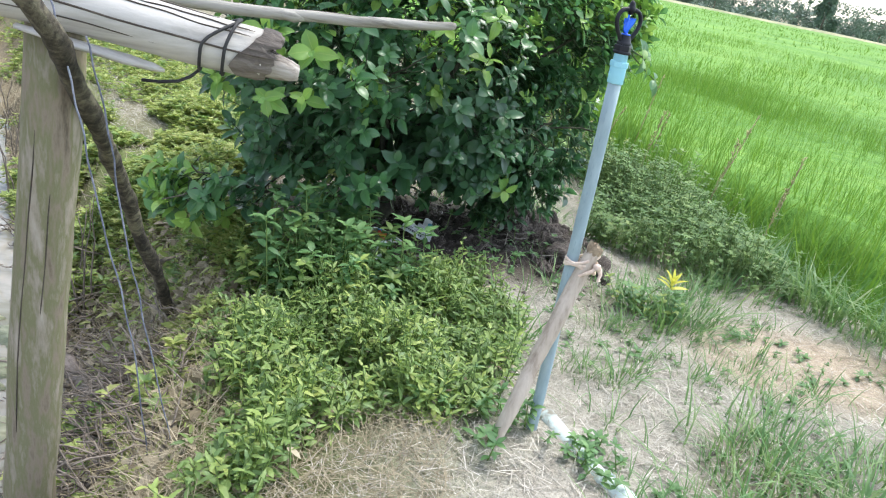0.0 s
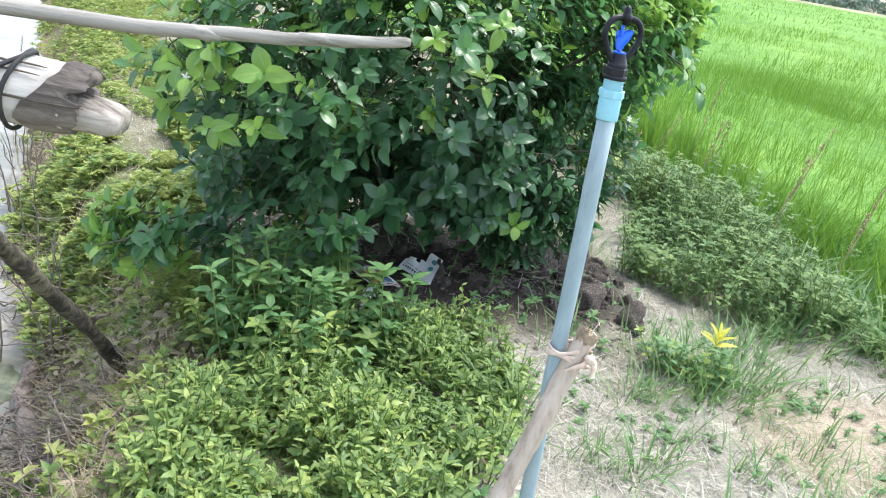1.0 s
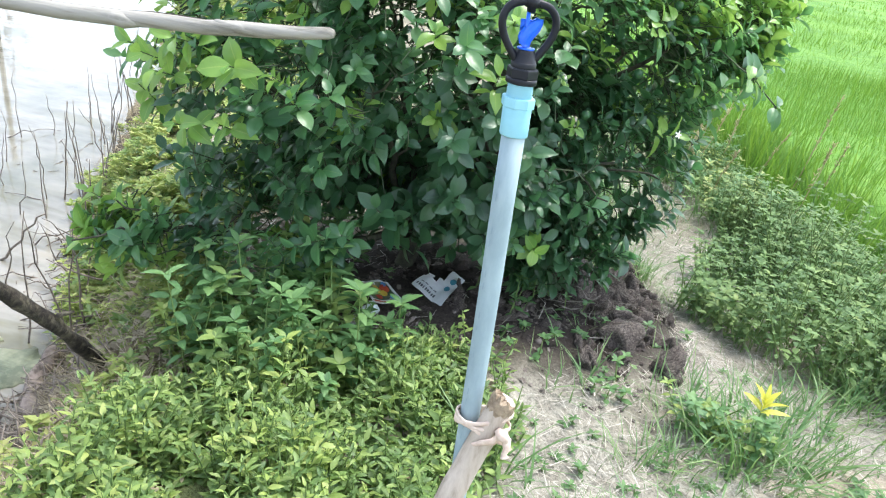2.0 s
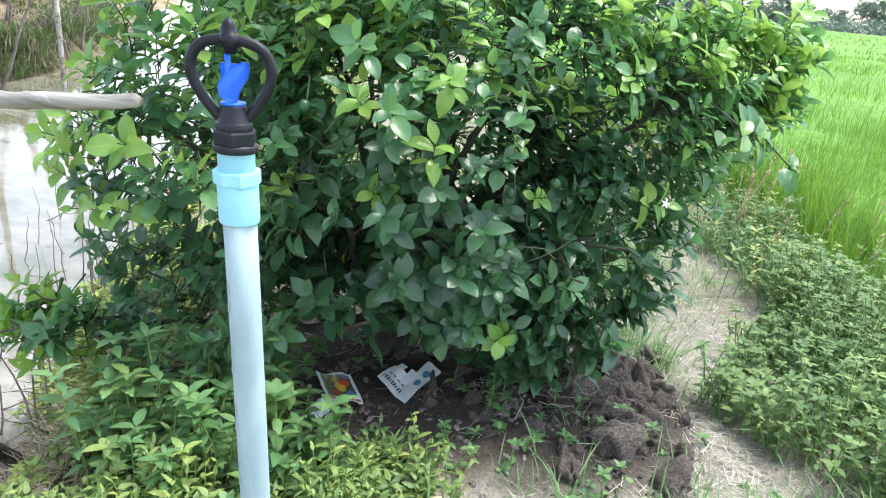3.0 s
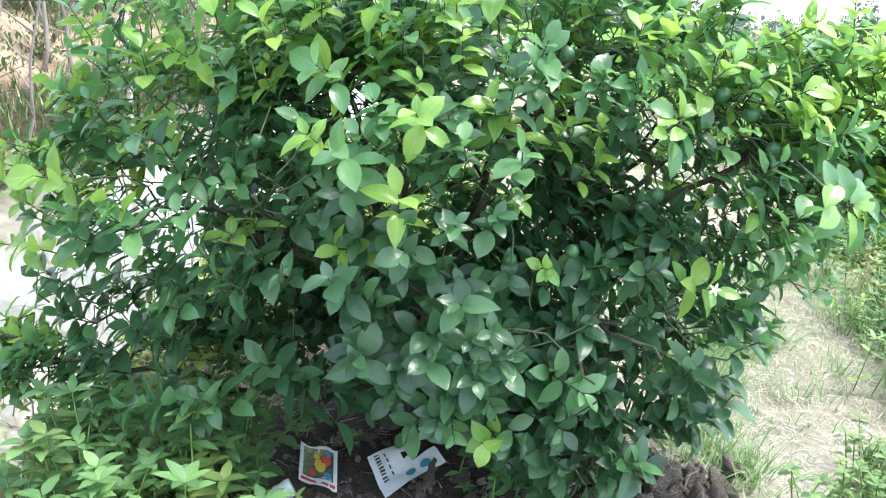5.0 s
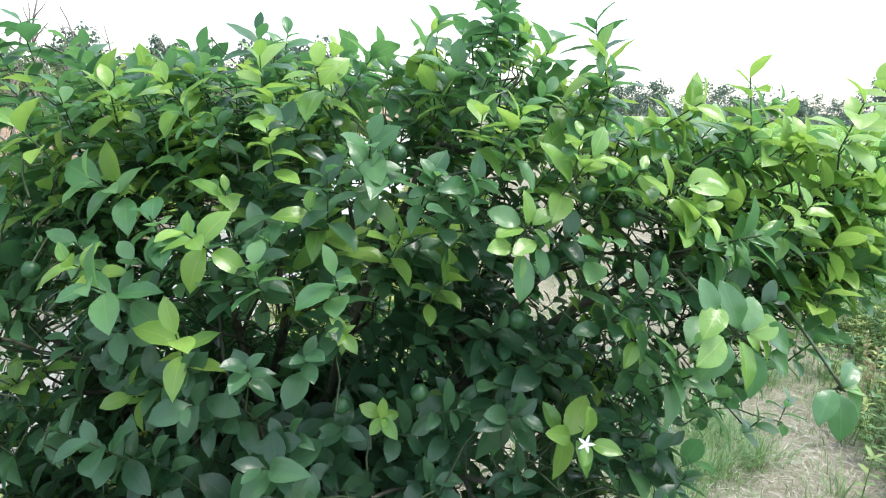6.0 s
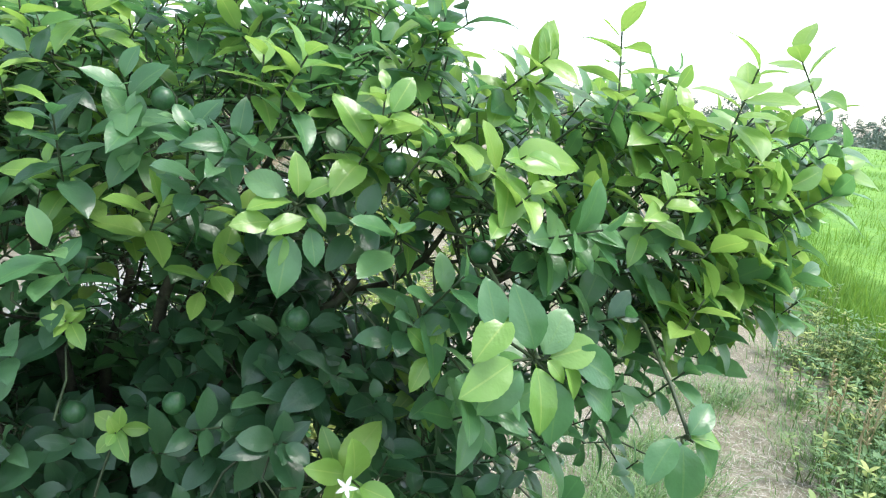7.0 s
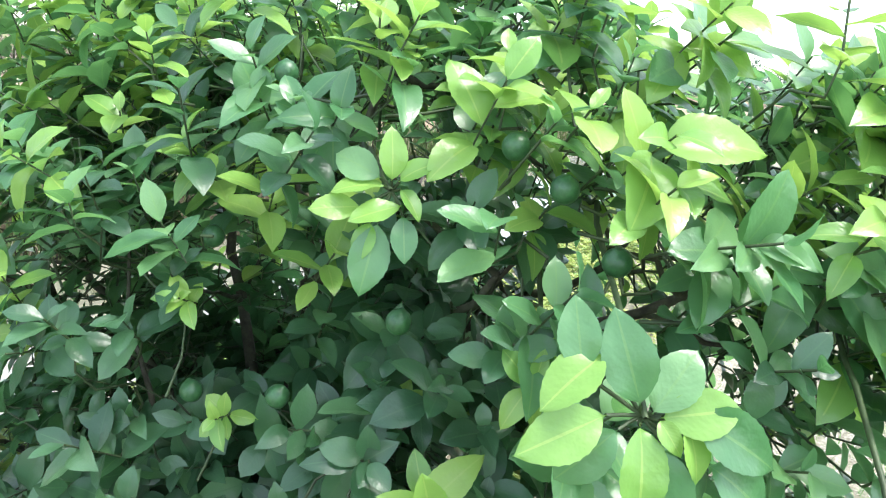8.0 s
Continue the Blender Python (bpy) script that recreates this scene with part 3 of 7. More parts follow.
# ---- the lime bush ----
TRUNK = np.array((-0.04, 2.52, 0.08))
CROWN_FRONT = [((0.0, 2.42, 0.68), (0.45, 0.36, 0.45), 260), ((-0.32, 2.15, 0.7), (0.3, 0.3, 0.34), 150), ((-0.3, 2.2, 1.06), (0.3, 0.24, 0.14), 60), ((-0.57, 1.93, 0.33), (0.14, 0.11, 0.08), 36), ((0.5, 2.79, 0.88), (0.35, 0.32, 0.27), 165), ((0.42, 2.58, 0.55), (0.3, 0.2, 0.28), 110), ((0.12, 2.68, 1.02), (0.52, 0.42, 0.19), 140), ((-0.3, 2.62, 0.78), (0.42, 0.42, 0.4), 130), ((0.72, 2.92, 0.97), (0.2, 0.18, 0.17), 85), ((0.28, 2.68, 1.15), (0.17, 0.16, 0.12), 42)]
CROWN_BACK = [((-0.27, 2.08, 0.42), (0.3, 0.2, 0.13), 55), ((0.36, 2.44, 0.36), (0.24, 0.12, 0.14), 60), ((0.22, 2.36, 0.46), (0.26, 0.16, 0.16), 80), ((0.0, 2.86, 0.46), (0.5, 0.25, 0.25), 95), ((-0.15, 2.66, 0.36), (0.4, 0.16, 0.16), 130), ((-0.4, 2.5, 0.5), (0.2, 0.2, 0.2), 60), ((-0.35, 2.36, 0.46), (0.24, 0.2, 0.18), 70), ((0.48, 2.98, 0.6), (0.3, 0.2, 0.2), 28), ((-0.2, 2.5, 1.08), (0.35, 0.3, 0.12), 60)]
CROWN = CROWN_FRONT + CROWN_BACK
HOLLOWS = [np.array(h_) for h_ in ((-0.18, 2.2, 0.44), (-0.08, 2.18, 0.52))]


def lime_leaf(width, fold, curl, peak, blunt, wavy=0.0, teeth=0.02, n=24):
    """A lime leaf: elliptical, bluntly pointed, with a finely scalloped edge."""
    v, uv = [], []
    for i in range(n):
        s = i / (n - 1)
        b = max(0.0, (s - 0.06) / 0.94)
        w = width / 2 * (math.sin(math.pi * b ** (math.log(0.5) / math.log(peak))) ** blunt if 0 < b < 1 else 0.0) + 0.006
        edge = 1 + (teeth * (1 if i % 2 else -1) if 1 < i < n - 1 else 0.0)
        for u in (-1.0, -0.55, 0.0, 0.55, 1.0):
            lift = fold * w * (1.25 * abs(u) - 0.45 * u * u)
            ruffle = 0.014 * math.sin(14.0 * s + 2 * u) * u * u + wavy * math.sin(9 * s + u) * abs(u)
            v.append((u * w * (edge if abs(u) == 1 else 1.0), s - 0.03 * abs(u), lift + ruffle - curl * s * s))
            uv.append((0.5 + 0.5 * u, s))
    f = [(5 * i + k, 5 * i + k + 1, 5 * i + k + 6, 5 * i + k + 5) for i in range(n - 1) for k in range(4)]
    return np.array(v), np.array(f), np.array(uv)


LEAF_FORMS = ((0.5, 0.4, 0.25, 0.48, 0.72), (0.54, 0.5, 0.4, 0.5, 0.68, 0.014), (0.46, 0.3, 0.12, 0.48, 0.76), (0.5, 0.65, 0.5, 0.47, 0.72, 0.02), (0.57, 0.35, 0.3, 0.52, 0.64, 0.01))
LEAF_SHAPES = [lime_leaf(*form, n=20) for form in LEAF_FORMS]
MASS_SHAPES = [lime_leaf(*form, teeth=0.0, n=7) for form in LEAF_FORMS]

# leaf rosettes turned towards the path
ROSETTE_LARGE = ((0.775, 2.508, 0.868), ((-0.03, 0.0, -1.0, -0.45, 0.35, 0.06, 2), (-0.035, 0.045, -0.8, -0.55, 0.4, 0.05, 2), (-0.005, 0.01, -0.35, 0.9, 0.2, 0.058, 1), (0.005, 0.005, 0.45, 0.8, 0.1, 0.045, 1), (-0.004, -0.005, 0.12, -1.0, 0.35, 0.056, 2), (0.018, -0.02, 0.02, -1.0, 0.1, 0.058, 1), (0.035, 0.005, 1.0, -0.4, 0.3, 0.058, 1), (0.012, 0.002, 0.9, 0.25, 0.3, 0.045, 2), (0.01, 0.0, 0.5, -0.7, 0.6, 0.022, 2), (0.03, 0.0, 0.4, -0.9, 0.4, 0.034, 2), (-0.02, -0.01, -0.7, -0.7, 0.0, 0.05, 1), (-0.05, 0.03, -0.2, 1.0, 0.1, 0.045, 1), (0.05, -0.03, 0.9, -0.5, 0.1, 0.05, 1)))
ROSETTE_UPPER = ((0.522, 2.452, 0.957), ((0.0, 0.01, 0.0, 1.0, 0.3, 0.043, 2), (0.008, 0.01, 0.75, 0.7, 0.3, 0.034, 2), (-0.008, 0.004, -1.0, 0.02, 0.3, 0.042, 2), (-0.03, -0.02, -1.0, -0.1, 0.4, 0.042, 2), (0.012, -0.015, -0.9, -0.3, 0.4, 0.046, 2), (-0.018, -0.035, -0.25, -1.0, 0.4, 0.034, 2), (-0.01, -0.035, -0.15, -1.0, 0.15, 0.062, 1), (0.015, -0.025, 0.15, -1.0, 0.25, 0.04, 1), (0.01, 0.002, 0.7, -0.6, 0.5, 0.03, 2), (-0.012, 0.012, -0.9, 0.45, 0.0, 0.044, 1)))
ROSETTE_SMALL = ((0.648, 2.52, 0.83), ((0.0, 0.0, -0.6, 0.8, 0.3, 0.032, 2), (0.005, 0.0, 0.2, 1.0, 0.3, 0.028, 2), (0.0, -0.005, -0.6, -0.7, 0.4, 0.034, 2), (0.0, -0.005, 0.3, -0.9, 0.4, 0.028, 2)))
ROSETTE_OUTER = ((0.87, 2.64, 0.79), ((0.0, 0.0, 1.0, 0.05, 0.2, 0.04, 2), (-0.01, -0.004, -0.05, -1.0, 0.2, 0.058, 1), (-0.02, 0.002, -0.8, -0.6, 0.2, 0.05, 1), (0.0, 0.004, 0.6, 0.7, 0.1, 0.04, 1), (0.006, -0.004, 0.7, -0.7, 0.2, 0.045, 1)))
# young shoots that stand out: place, tone, leaf length
SHOOTS_POND_SIDE = ((-0.62, 1.9, 0.33, 2, 0.055), (-0.62, 2.0, 0.72, 1, 0.055), (-0.5, 2.0, 0.9, 2, 0.055), (-0.66, 1.95, 0.3, 2, 0.058), (-0.48, 1.88, 0.77, 2, 0.058), (-0.42, 1.84, 0.75, 2, 0.055), (-0.38, 1.84, 0.65, 2, 0.055), (-0.28, 1.84, 0.67, 2, 0.05), (-0.5, 1.88, 0.37, 1, 0.055), (-0.4, 1.86, 0.82, 2, 0.055), (-0.6, 1.98, 0.76, 2, 0.055), (-0.27, 1.85, 0.79, 2, 0.055), (-0.25, 2.22, 1.04, 2, 0.058), (-0.19, 2.05, 0.99, 2, 0.05))
SHOOTS_FRONT = ((0.073, 2.18, 0.686, 2, 0.055), (0.0, 2.2, 0.98, 2, 0.06), (0.31, 2.4, 1.01, 1, 0.055), (0.2, 2.39, 1.15, 2, 0.06), (0.14, 2.1, 0.87, 1, 0.055), (-0.12, 2.18, 1.01, 2, 0.062), (0.03, 2.27, 1.11, 2, 0.06), (0.03, 2.15, 0.99, 1, 0.055), (0.065, 2.1, 0.89, 2, 0.045), (0.22, 2.17, 0.94, 2, 0.05), (0.23, 2.42, 0.38, 0, 0.066), (0.16, 2.3, 0.84, 1, 0.052))
SHOOTS_PATH_SIDE = ((0.62, 2.462, 0.7, 2, 0.055), (0.484, 2.5, 0.737, 2, 0.026), (0.331, 2.32, 0.808, 2, 0.028), (0.386, 2.343, 0.698, 2, 0.03), (0.67, 2.6, 1.02, 2, 0.065), (0.72, 2.8, 1.06, 2, 0.065), (0.62, 2.7, 1.1, 2, 0.065), (0.86, 2.93, 1.0, 2, 0.065), (0.49, 2.622, 1.096, 2, 0.055), (0.64, 2.67, 1.12, 2, 0.06), (0.7, 2.55, 0.78, 1, 0.055), (0.74, 2.74, 0.93, 1, 0.06))
SHOOTS_LOW = ((0.26, 2.43, 0.3, 0, 0.07), (0.34, 2.43, 0.27, 1, 0.066), (0.33, 2.45, 0.2, 1, 0.06), (0.39, 2.46, 0.24, 0, 0.06))


# open air before the rosettes
CLEAR = [np.array(c_) for c_ in ((0.56, 2.41, 0.95), (0.55, 2.43, 1.03), (0.82, 2.46, 0.88), (0.8, 2.49, 0.96), (0.66, 2.41, 0.73))]


# open air about the hanging limes
LIME_AIR = [np.array(c_) for c_ in ((0.57, 2.53, 1.0), (0.61, 2.5, 1.005), (0.645, 2.47, 1.0), (0.62, 2.55, 0.972), (0.66, 2.52, 0.975), (0.7, 2.49, 0.98))]


def shoot(p, axis, k, size, r, spread=1.0, upness=0.5):
    """Leaves round a shoot: base, direction, upper side, size of each."""
    axis = unit(axis)
    e1 = unit(np.cross(axis, (0.2, 0.1, 1) if abs(axis[2]) < 0.9 else (1, 0, 0)))
    e2 = np.cross(axis, e1)
    a0, length, out = r.uniform(0, 6.28), size * 0.15 * k, []
    for i in range(k):
        s = i / max(1, k - 1)
        a = a0 + i * 2.4 + r.normal(0, 0.25)
        lift = math.radians((82 - 52 * s ** 1.5) * spread)
        radial = e1 * math.cos(a) + e2 * math.sin(a)
        d = unit(axis * math.cos(lift) + radial * math.sin(lift) + np.array((0, 0, -0.08)) + r.normal(0, 0.13, 3))
        nrm = unit(axis * 0.75 + np.array((0, 0, upness)) - radial * 0.35 + r.normal(0, 0.18, 3))
        out.append((p + axis * length * s, d, nrm, size * r.uniform(0.75, 1.2) * (1.0 if s < 0.85 else 0.72)))
    return out, p + axis * length


def build_lime_bush():
    r = np.random.default_rng(23)
    bush = thing("lime_bush", "dense dark green lime bush with bright young shoots on dug soil", "bush", tuple(TRUNK))
    # trunk and limbs
    fork = TRUNK + (0.01, -0.02, 0.2)
    b = Buf()
    tube(b, wander(TRUNK - (0, 0, 0.06), fork, 6, 0.01, 3), np.linspace(0.034, 0.024, 6), 10, 0, True, 0.06)
    part("trunk", b, BARK, bush, "grey-brown forked trunk")
    ends = [(-0.5, 2.15, 0.75), (-0.13, 2.2, 0.7), (0.22, 2.3, 0.62), (0.45, 2.62, 0.85), (0.66, 2.85, 0.92), (0.15, 2.75, 1.02), (-0.25, 2.75, 0.95), (-0.48, 1.96, 0.34), (0.38, 2.95, 0.9), (0.5, 2.45, 0.6), (-0.2, 2.45, 1.0), (0.3, 2.55, 1.05)]
    nodes = []
    for k, e in enumerate(ends):
        b = Buf()
        mid = fork * 0.45 + np.array(e) * 0.55 + (0, 0, 0.05 if e[2] > 0.5 else -0.06)
        pts = np.concatenate([wander(fork - (0, 0, 0.02), mid, 7, 0.03, 40 + k), wander(mid, e, 7, 0.03, 60 + k)[1:]])
        tube(b, pts, np.linspace(0.013, 0.004, len(pts)), 7, 0, True, 0.05, k)
        nodes += list(pts[3:])
        for q in range(4):
            at = pts[int(r.integers(5, len(pts)))]
            tip = at + unit(unit(at - fork) + r.normal(0, 0.7, 3)) * r.uniform(0.12, 0.26)
            tip[2] = min(tip[2], 1.1)
            sub = wander(at, tip, 6, 0.03, 900 + 10 * k + q)
            tube(b, sub, np.linspace(0.0045, 0.002, 6), 5, 0, False)
            nodes += list(sub[2:])
        part("branch", b, BARK, bush)
    nodes = np.array(nodes)
    leaves, twigs = [], Buf()

    def grow(p, axis, k, size, tone, spread=1.0, upness=0.5):
        near = nodes[np.argmin(np.linalg.norm(nodes - p, axis=1))]
        ls, tip = shoot(p, axis, k, size, r, spread, upness)
        leaves.extend((*l, tone) for l in ls if min(np.linalg.norm(l[0] + l[1] * l[3] * 0.5 - c_) for c_ in LIME_AIR) > 0.042)
        off = p - near
        if np.linalg.norm(off) > 0.08:
            near = p - off * (0.08 / np.linalg.norm(off)) + r.normal(0, 0.03, 3)
        tube(twigs, np.concatenate([wander(near, p, 4, 0.03, len(leaves)), [tip]]), np.linspace(0.0018, 0.0011, 5), 4, 0, False)

    centre = np.array((0.08, 2.5, 0.62))
    for c, rad, count in CROWN:
        for _ in range(int(count * 1.35)):
            q = unit(r.normal(0, 1, 3)) * r.uniform(0.35, 1.0) ** 0.4
            p = np.array(c) + q * np.array(rad)
            if p[2] < 0.22 or p[2] < 0.36 and p[1] < 2.38 and -0.1 < p[0] < 0.4:
                continue
            if p[0] < -0.22 and p[2] < 0.64 and p[1] < 2.6 and r.uniform() < 0.38:
                continue
            hollow = min(np.linalg.norm((p - h_) / (0.17, 0.24, 0.12)) for h_ in HOLLOWS)
            if hollow < 1 and p[1] < 2.36 and r.uniform() < 0.8:
                continue
            if min(np.linalg.norm((p - c_) / (0.075, 0.075, 0.07)) for c_ in CLEAR) < 1:
                continue
            outward = unit((p - centre) * (1, 1, 0.8))
            axis = unit(outward * 0.8 + np.array((0, 0, 0.55)) + r.normal(0, 0.3, 3))
            # Young growth tops the crown; paler tones at upper right also paint in backlight.
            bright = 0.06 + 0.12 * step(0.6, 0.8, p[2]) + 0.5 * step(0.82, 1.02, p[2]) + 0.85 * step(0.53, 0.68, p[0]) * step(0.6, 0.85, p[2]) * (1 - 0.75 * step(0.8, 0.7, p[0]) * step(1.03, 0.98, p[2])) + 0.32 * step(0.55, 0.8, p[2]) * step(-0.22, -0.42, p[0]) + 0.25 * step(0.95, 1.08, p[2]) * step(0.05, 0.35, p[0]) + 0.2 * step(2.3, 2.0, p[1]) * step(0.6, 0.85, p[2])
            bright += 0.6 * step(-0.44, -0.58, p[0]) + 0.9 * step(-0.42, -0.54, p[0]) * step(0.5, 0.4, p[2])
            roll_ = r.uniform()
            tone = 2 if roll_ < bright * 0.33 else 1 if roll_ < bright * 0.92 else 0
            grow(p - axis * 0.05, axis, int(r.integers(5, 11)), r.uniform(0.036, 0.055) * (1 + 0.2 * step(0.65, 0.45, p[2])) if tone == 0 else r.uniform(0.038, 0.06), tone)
    # young shoots that stand out
    for x_, y_, z_, tone, size in SHOOTS_POND_SIDE + SHOOTS_FRONT + SHOOTS_PATH_SIDE + SHOOTS_LOW:
        p = np.array((x_, y_, z_))
        axis = unit(unit(p - centre) * (1, 1, 0.6) + np.array((0.15, -0.35, 0.3 if z_ > 0.35 else -0.3)) + r.normal(0, 0.12, 3))
        grow(p - axis * size, axis, int(r.integers(7, 10)), size, tone, 1.0, 0.35)
    # two leaf rosettes turned towards the path, leaf by leaf: along the path, up, out of the bush, length, tone
    side, rise, out_ = np.array((0.508, 0.861, 0.0)), np.array((-0.215, 0.127, 0.968)), np.array((0.834, -0.49, 0.25))
    # each leaf: its foot along the path and up, its direction along, up and outwards, length, tone
    rosettes = (ROSETTE_LARGE, ROSETTE_UPPER, ROSETTE_SMALL, ROSETTE_OUTER)
    for p, sprays in rosettes:
        p = np.array(p)
        near = nodes[np.argmin(np.linalg.norm(nodes - p, axis=1))]
        tube(twigs, wander(near, p, 6, 0.03, 77), np.linspace(0.003, 0.002, 6), 5, 0, False)
        for a_, b_, u, w, o, size, tone in sprays:
            d = side * u + rise * w + out_ * o
            q = p + (side * a_ + rise * b_) * 0.8
            size *= 1.02
            tube(twigs, [p - out_ * 0.008, (p + q) / 2 - out_ * 0.006, q], 0.0014, 4, 0, False)
            leaves.append((q, d, out_ * 0.7 + np.array((0, 0, 0.6)) + r.normal(0, 0.22, 3), size, tone))
    # tall bare-stemmed shoots above the crown
    for p in ((0.28, 2.72, 1.22), (0.45, 2.78, 1.17), (-0.12, 2.6, 1.15), (-0.4, 2.5, 1.1), (0.0, 2.45, 1.13), (0.36, 2.6, 1.2), (0.8, 2.82, 1.07), (0.86, 2.95, 1.1), (0.7, 2.74, 1.09), (0.52, 2.66, 1.12)):
        grow(np.array(p), (r.normal(0, 0.3), r.normal(0, 0.3), 1), 9, 0.056, 2 if p[0] > 0.5 else 1 if r.uniform() < 0.6 else 0, 0.95)
    part("twig_growth", twigs, TWIG_GREEN, bush)["kind"] = "stuff"
    # the leaves nearest to the walk are parts of their own
    reach = np.array([np.linalg.norm(l[0] - np.array((0.85, 2.2, 0.95))) for l in leaves])
    order = np.argsort(reach)
    own = set(order[:300].tolist())
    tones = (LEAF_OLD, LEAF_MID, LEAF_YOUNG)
    data = {}
    for t in range(3):
        for k, sh in enumerate(LEAF_SHAPES):
            bb = Buf()
            bb.add(*sh[:2], 0, sh[2])
            data[t, k] = bb.mesh("leaf", [tones[t]])
    rest = Buf()
    groups = {}
    for n, (p, d, nrm, size, tone) in enumerate(leaves):
        k = int(r.integers(0, len(LEAF_SHAPES)))
        m = leaf_matrix(p, d, nrm, size, r.uniform(0.98, 1.22))
        if n in own:
            ob = new("leaf", data[tone, k])
            ob.parent = bush
            ob.matrix_basis = Matrix.Translation(-Vector(TRUNK)) @ Matrix(m.tolist())
        else:
            groups.setdefault((k, tone), []).append(m)
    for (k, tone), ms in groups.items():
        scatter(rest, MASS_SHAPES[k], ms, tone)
    part("foliage", rest, list(tones), bush, "dark glossy leaves with pale young ones at the tips and backlit top")["kind"] = "stuff"
    # limes and blossoms
    fruit = Buf()
    prof = [(0.0006, -0.0128)] + [(0.0125 * math.cos(a), 0.0125 * math.sin(a)) for a in np.linspace(-1.35, 1.3, 9)] + [(0.0018, 0.0132), (0.0006, 0.0136)]
    lathe(fruit, prof, (0, 0, 0), 14)
    fruit_data = fruit.mesh("lime", [LIME])
    for p in ((0.554, 2.55, 1.0), (0.6, 2.57, 0.972), (0.33, 2.42, 1.04), (0.28, 2.36, 0.86), (0.64, 2.6, 0.92), (0.14, 2.2, 0.62), (0.4, 2.4, 0.72), (-0.05, 2.1, 0.86), (0.5, 2.48, 0.83), (0.32, 2.33, 0.7), (-0.56, 2.0, 0.66)):
        ob = new("lime", fruit_data)
        ob.parent = bush
        ob.matrix_basis = Matrix.Translation(Vector(p) - Vector(TRUNK)) @ Euler((r.uniform(0, 0.6), r.uniform(0, 0.6), r.uniform(0, 6))).to_matrix().to_4x4()
    bloom = Buf()
    petal = leaf_shape(0.38, 5, 0.2, 0.3, 0.0)
    scatter(bloom, petal, [leaf_matrix((0, 0, 0), (math.cos(a), math.sin(a), 0.3), (0, 0, 1), 0.0115) for a in np.arange(5) * 1.257])
    bloom_data = bloom.mesh("blossom", [PETAL])
    for p in ((0.632, 2.438, 0.711), (-0.44, 1.86, 0.75)):
        ob = new("blossom", bloom_data)
        ob.parent = bush
        ob.matrix_basis = Matrix.Translation(Vector(p) - Vector(TRUNK)) @ look((0, 0, 0), (-0.5, 0.7, -0.2))


build_lime_bush()


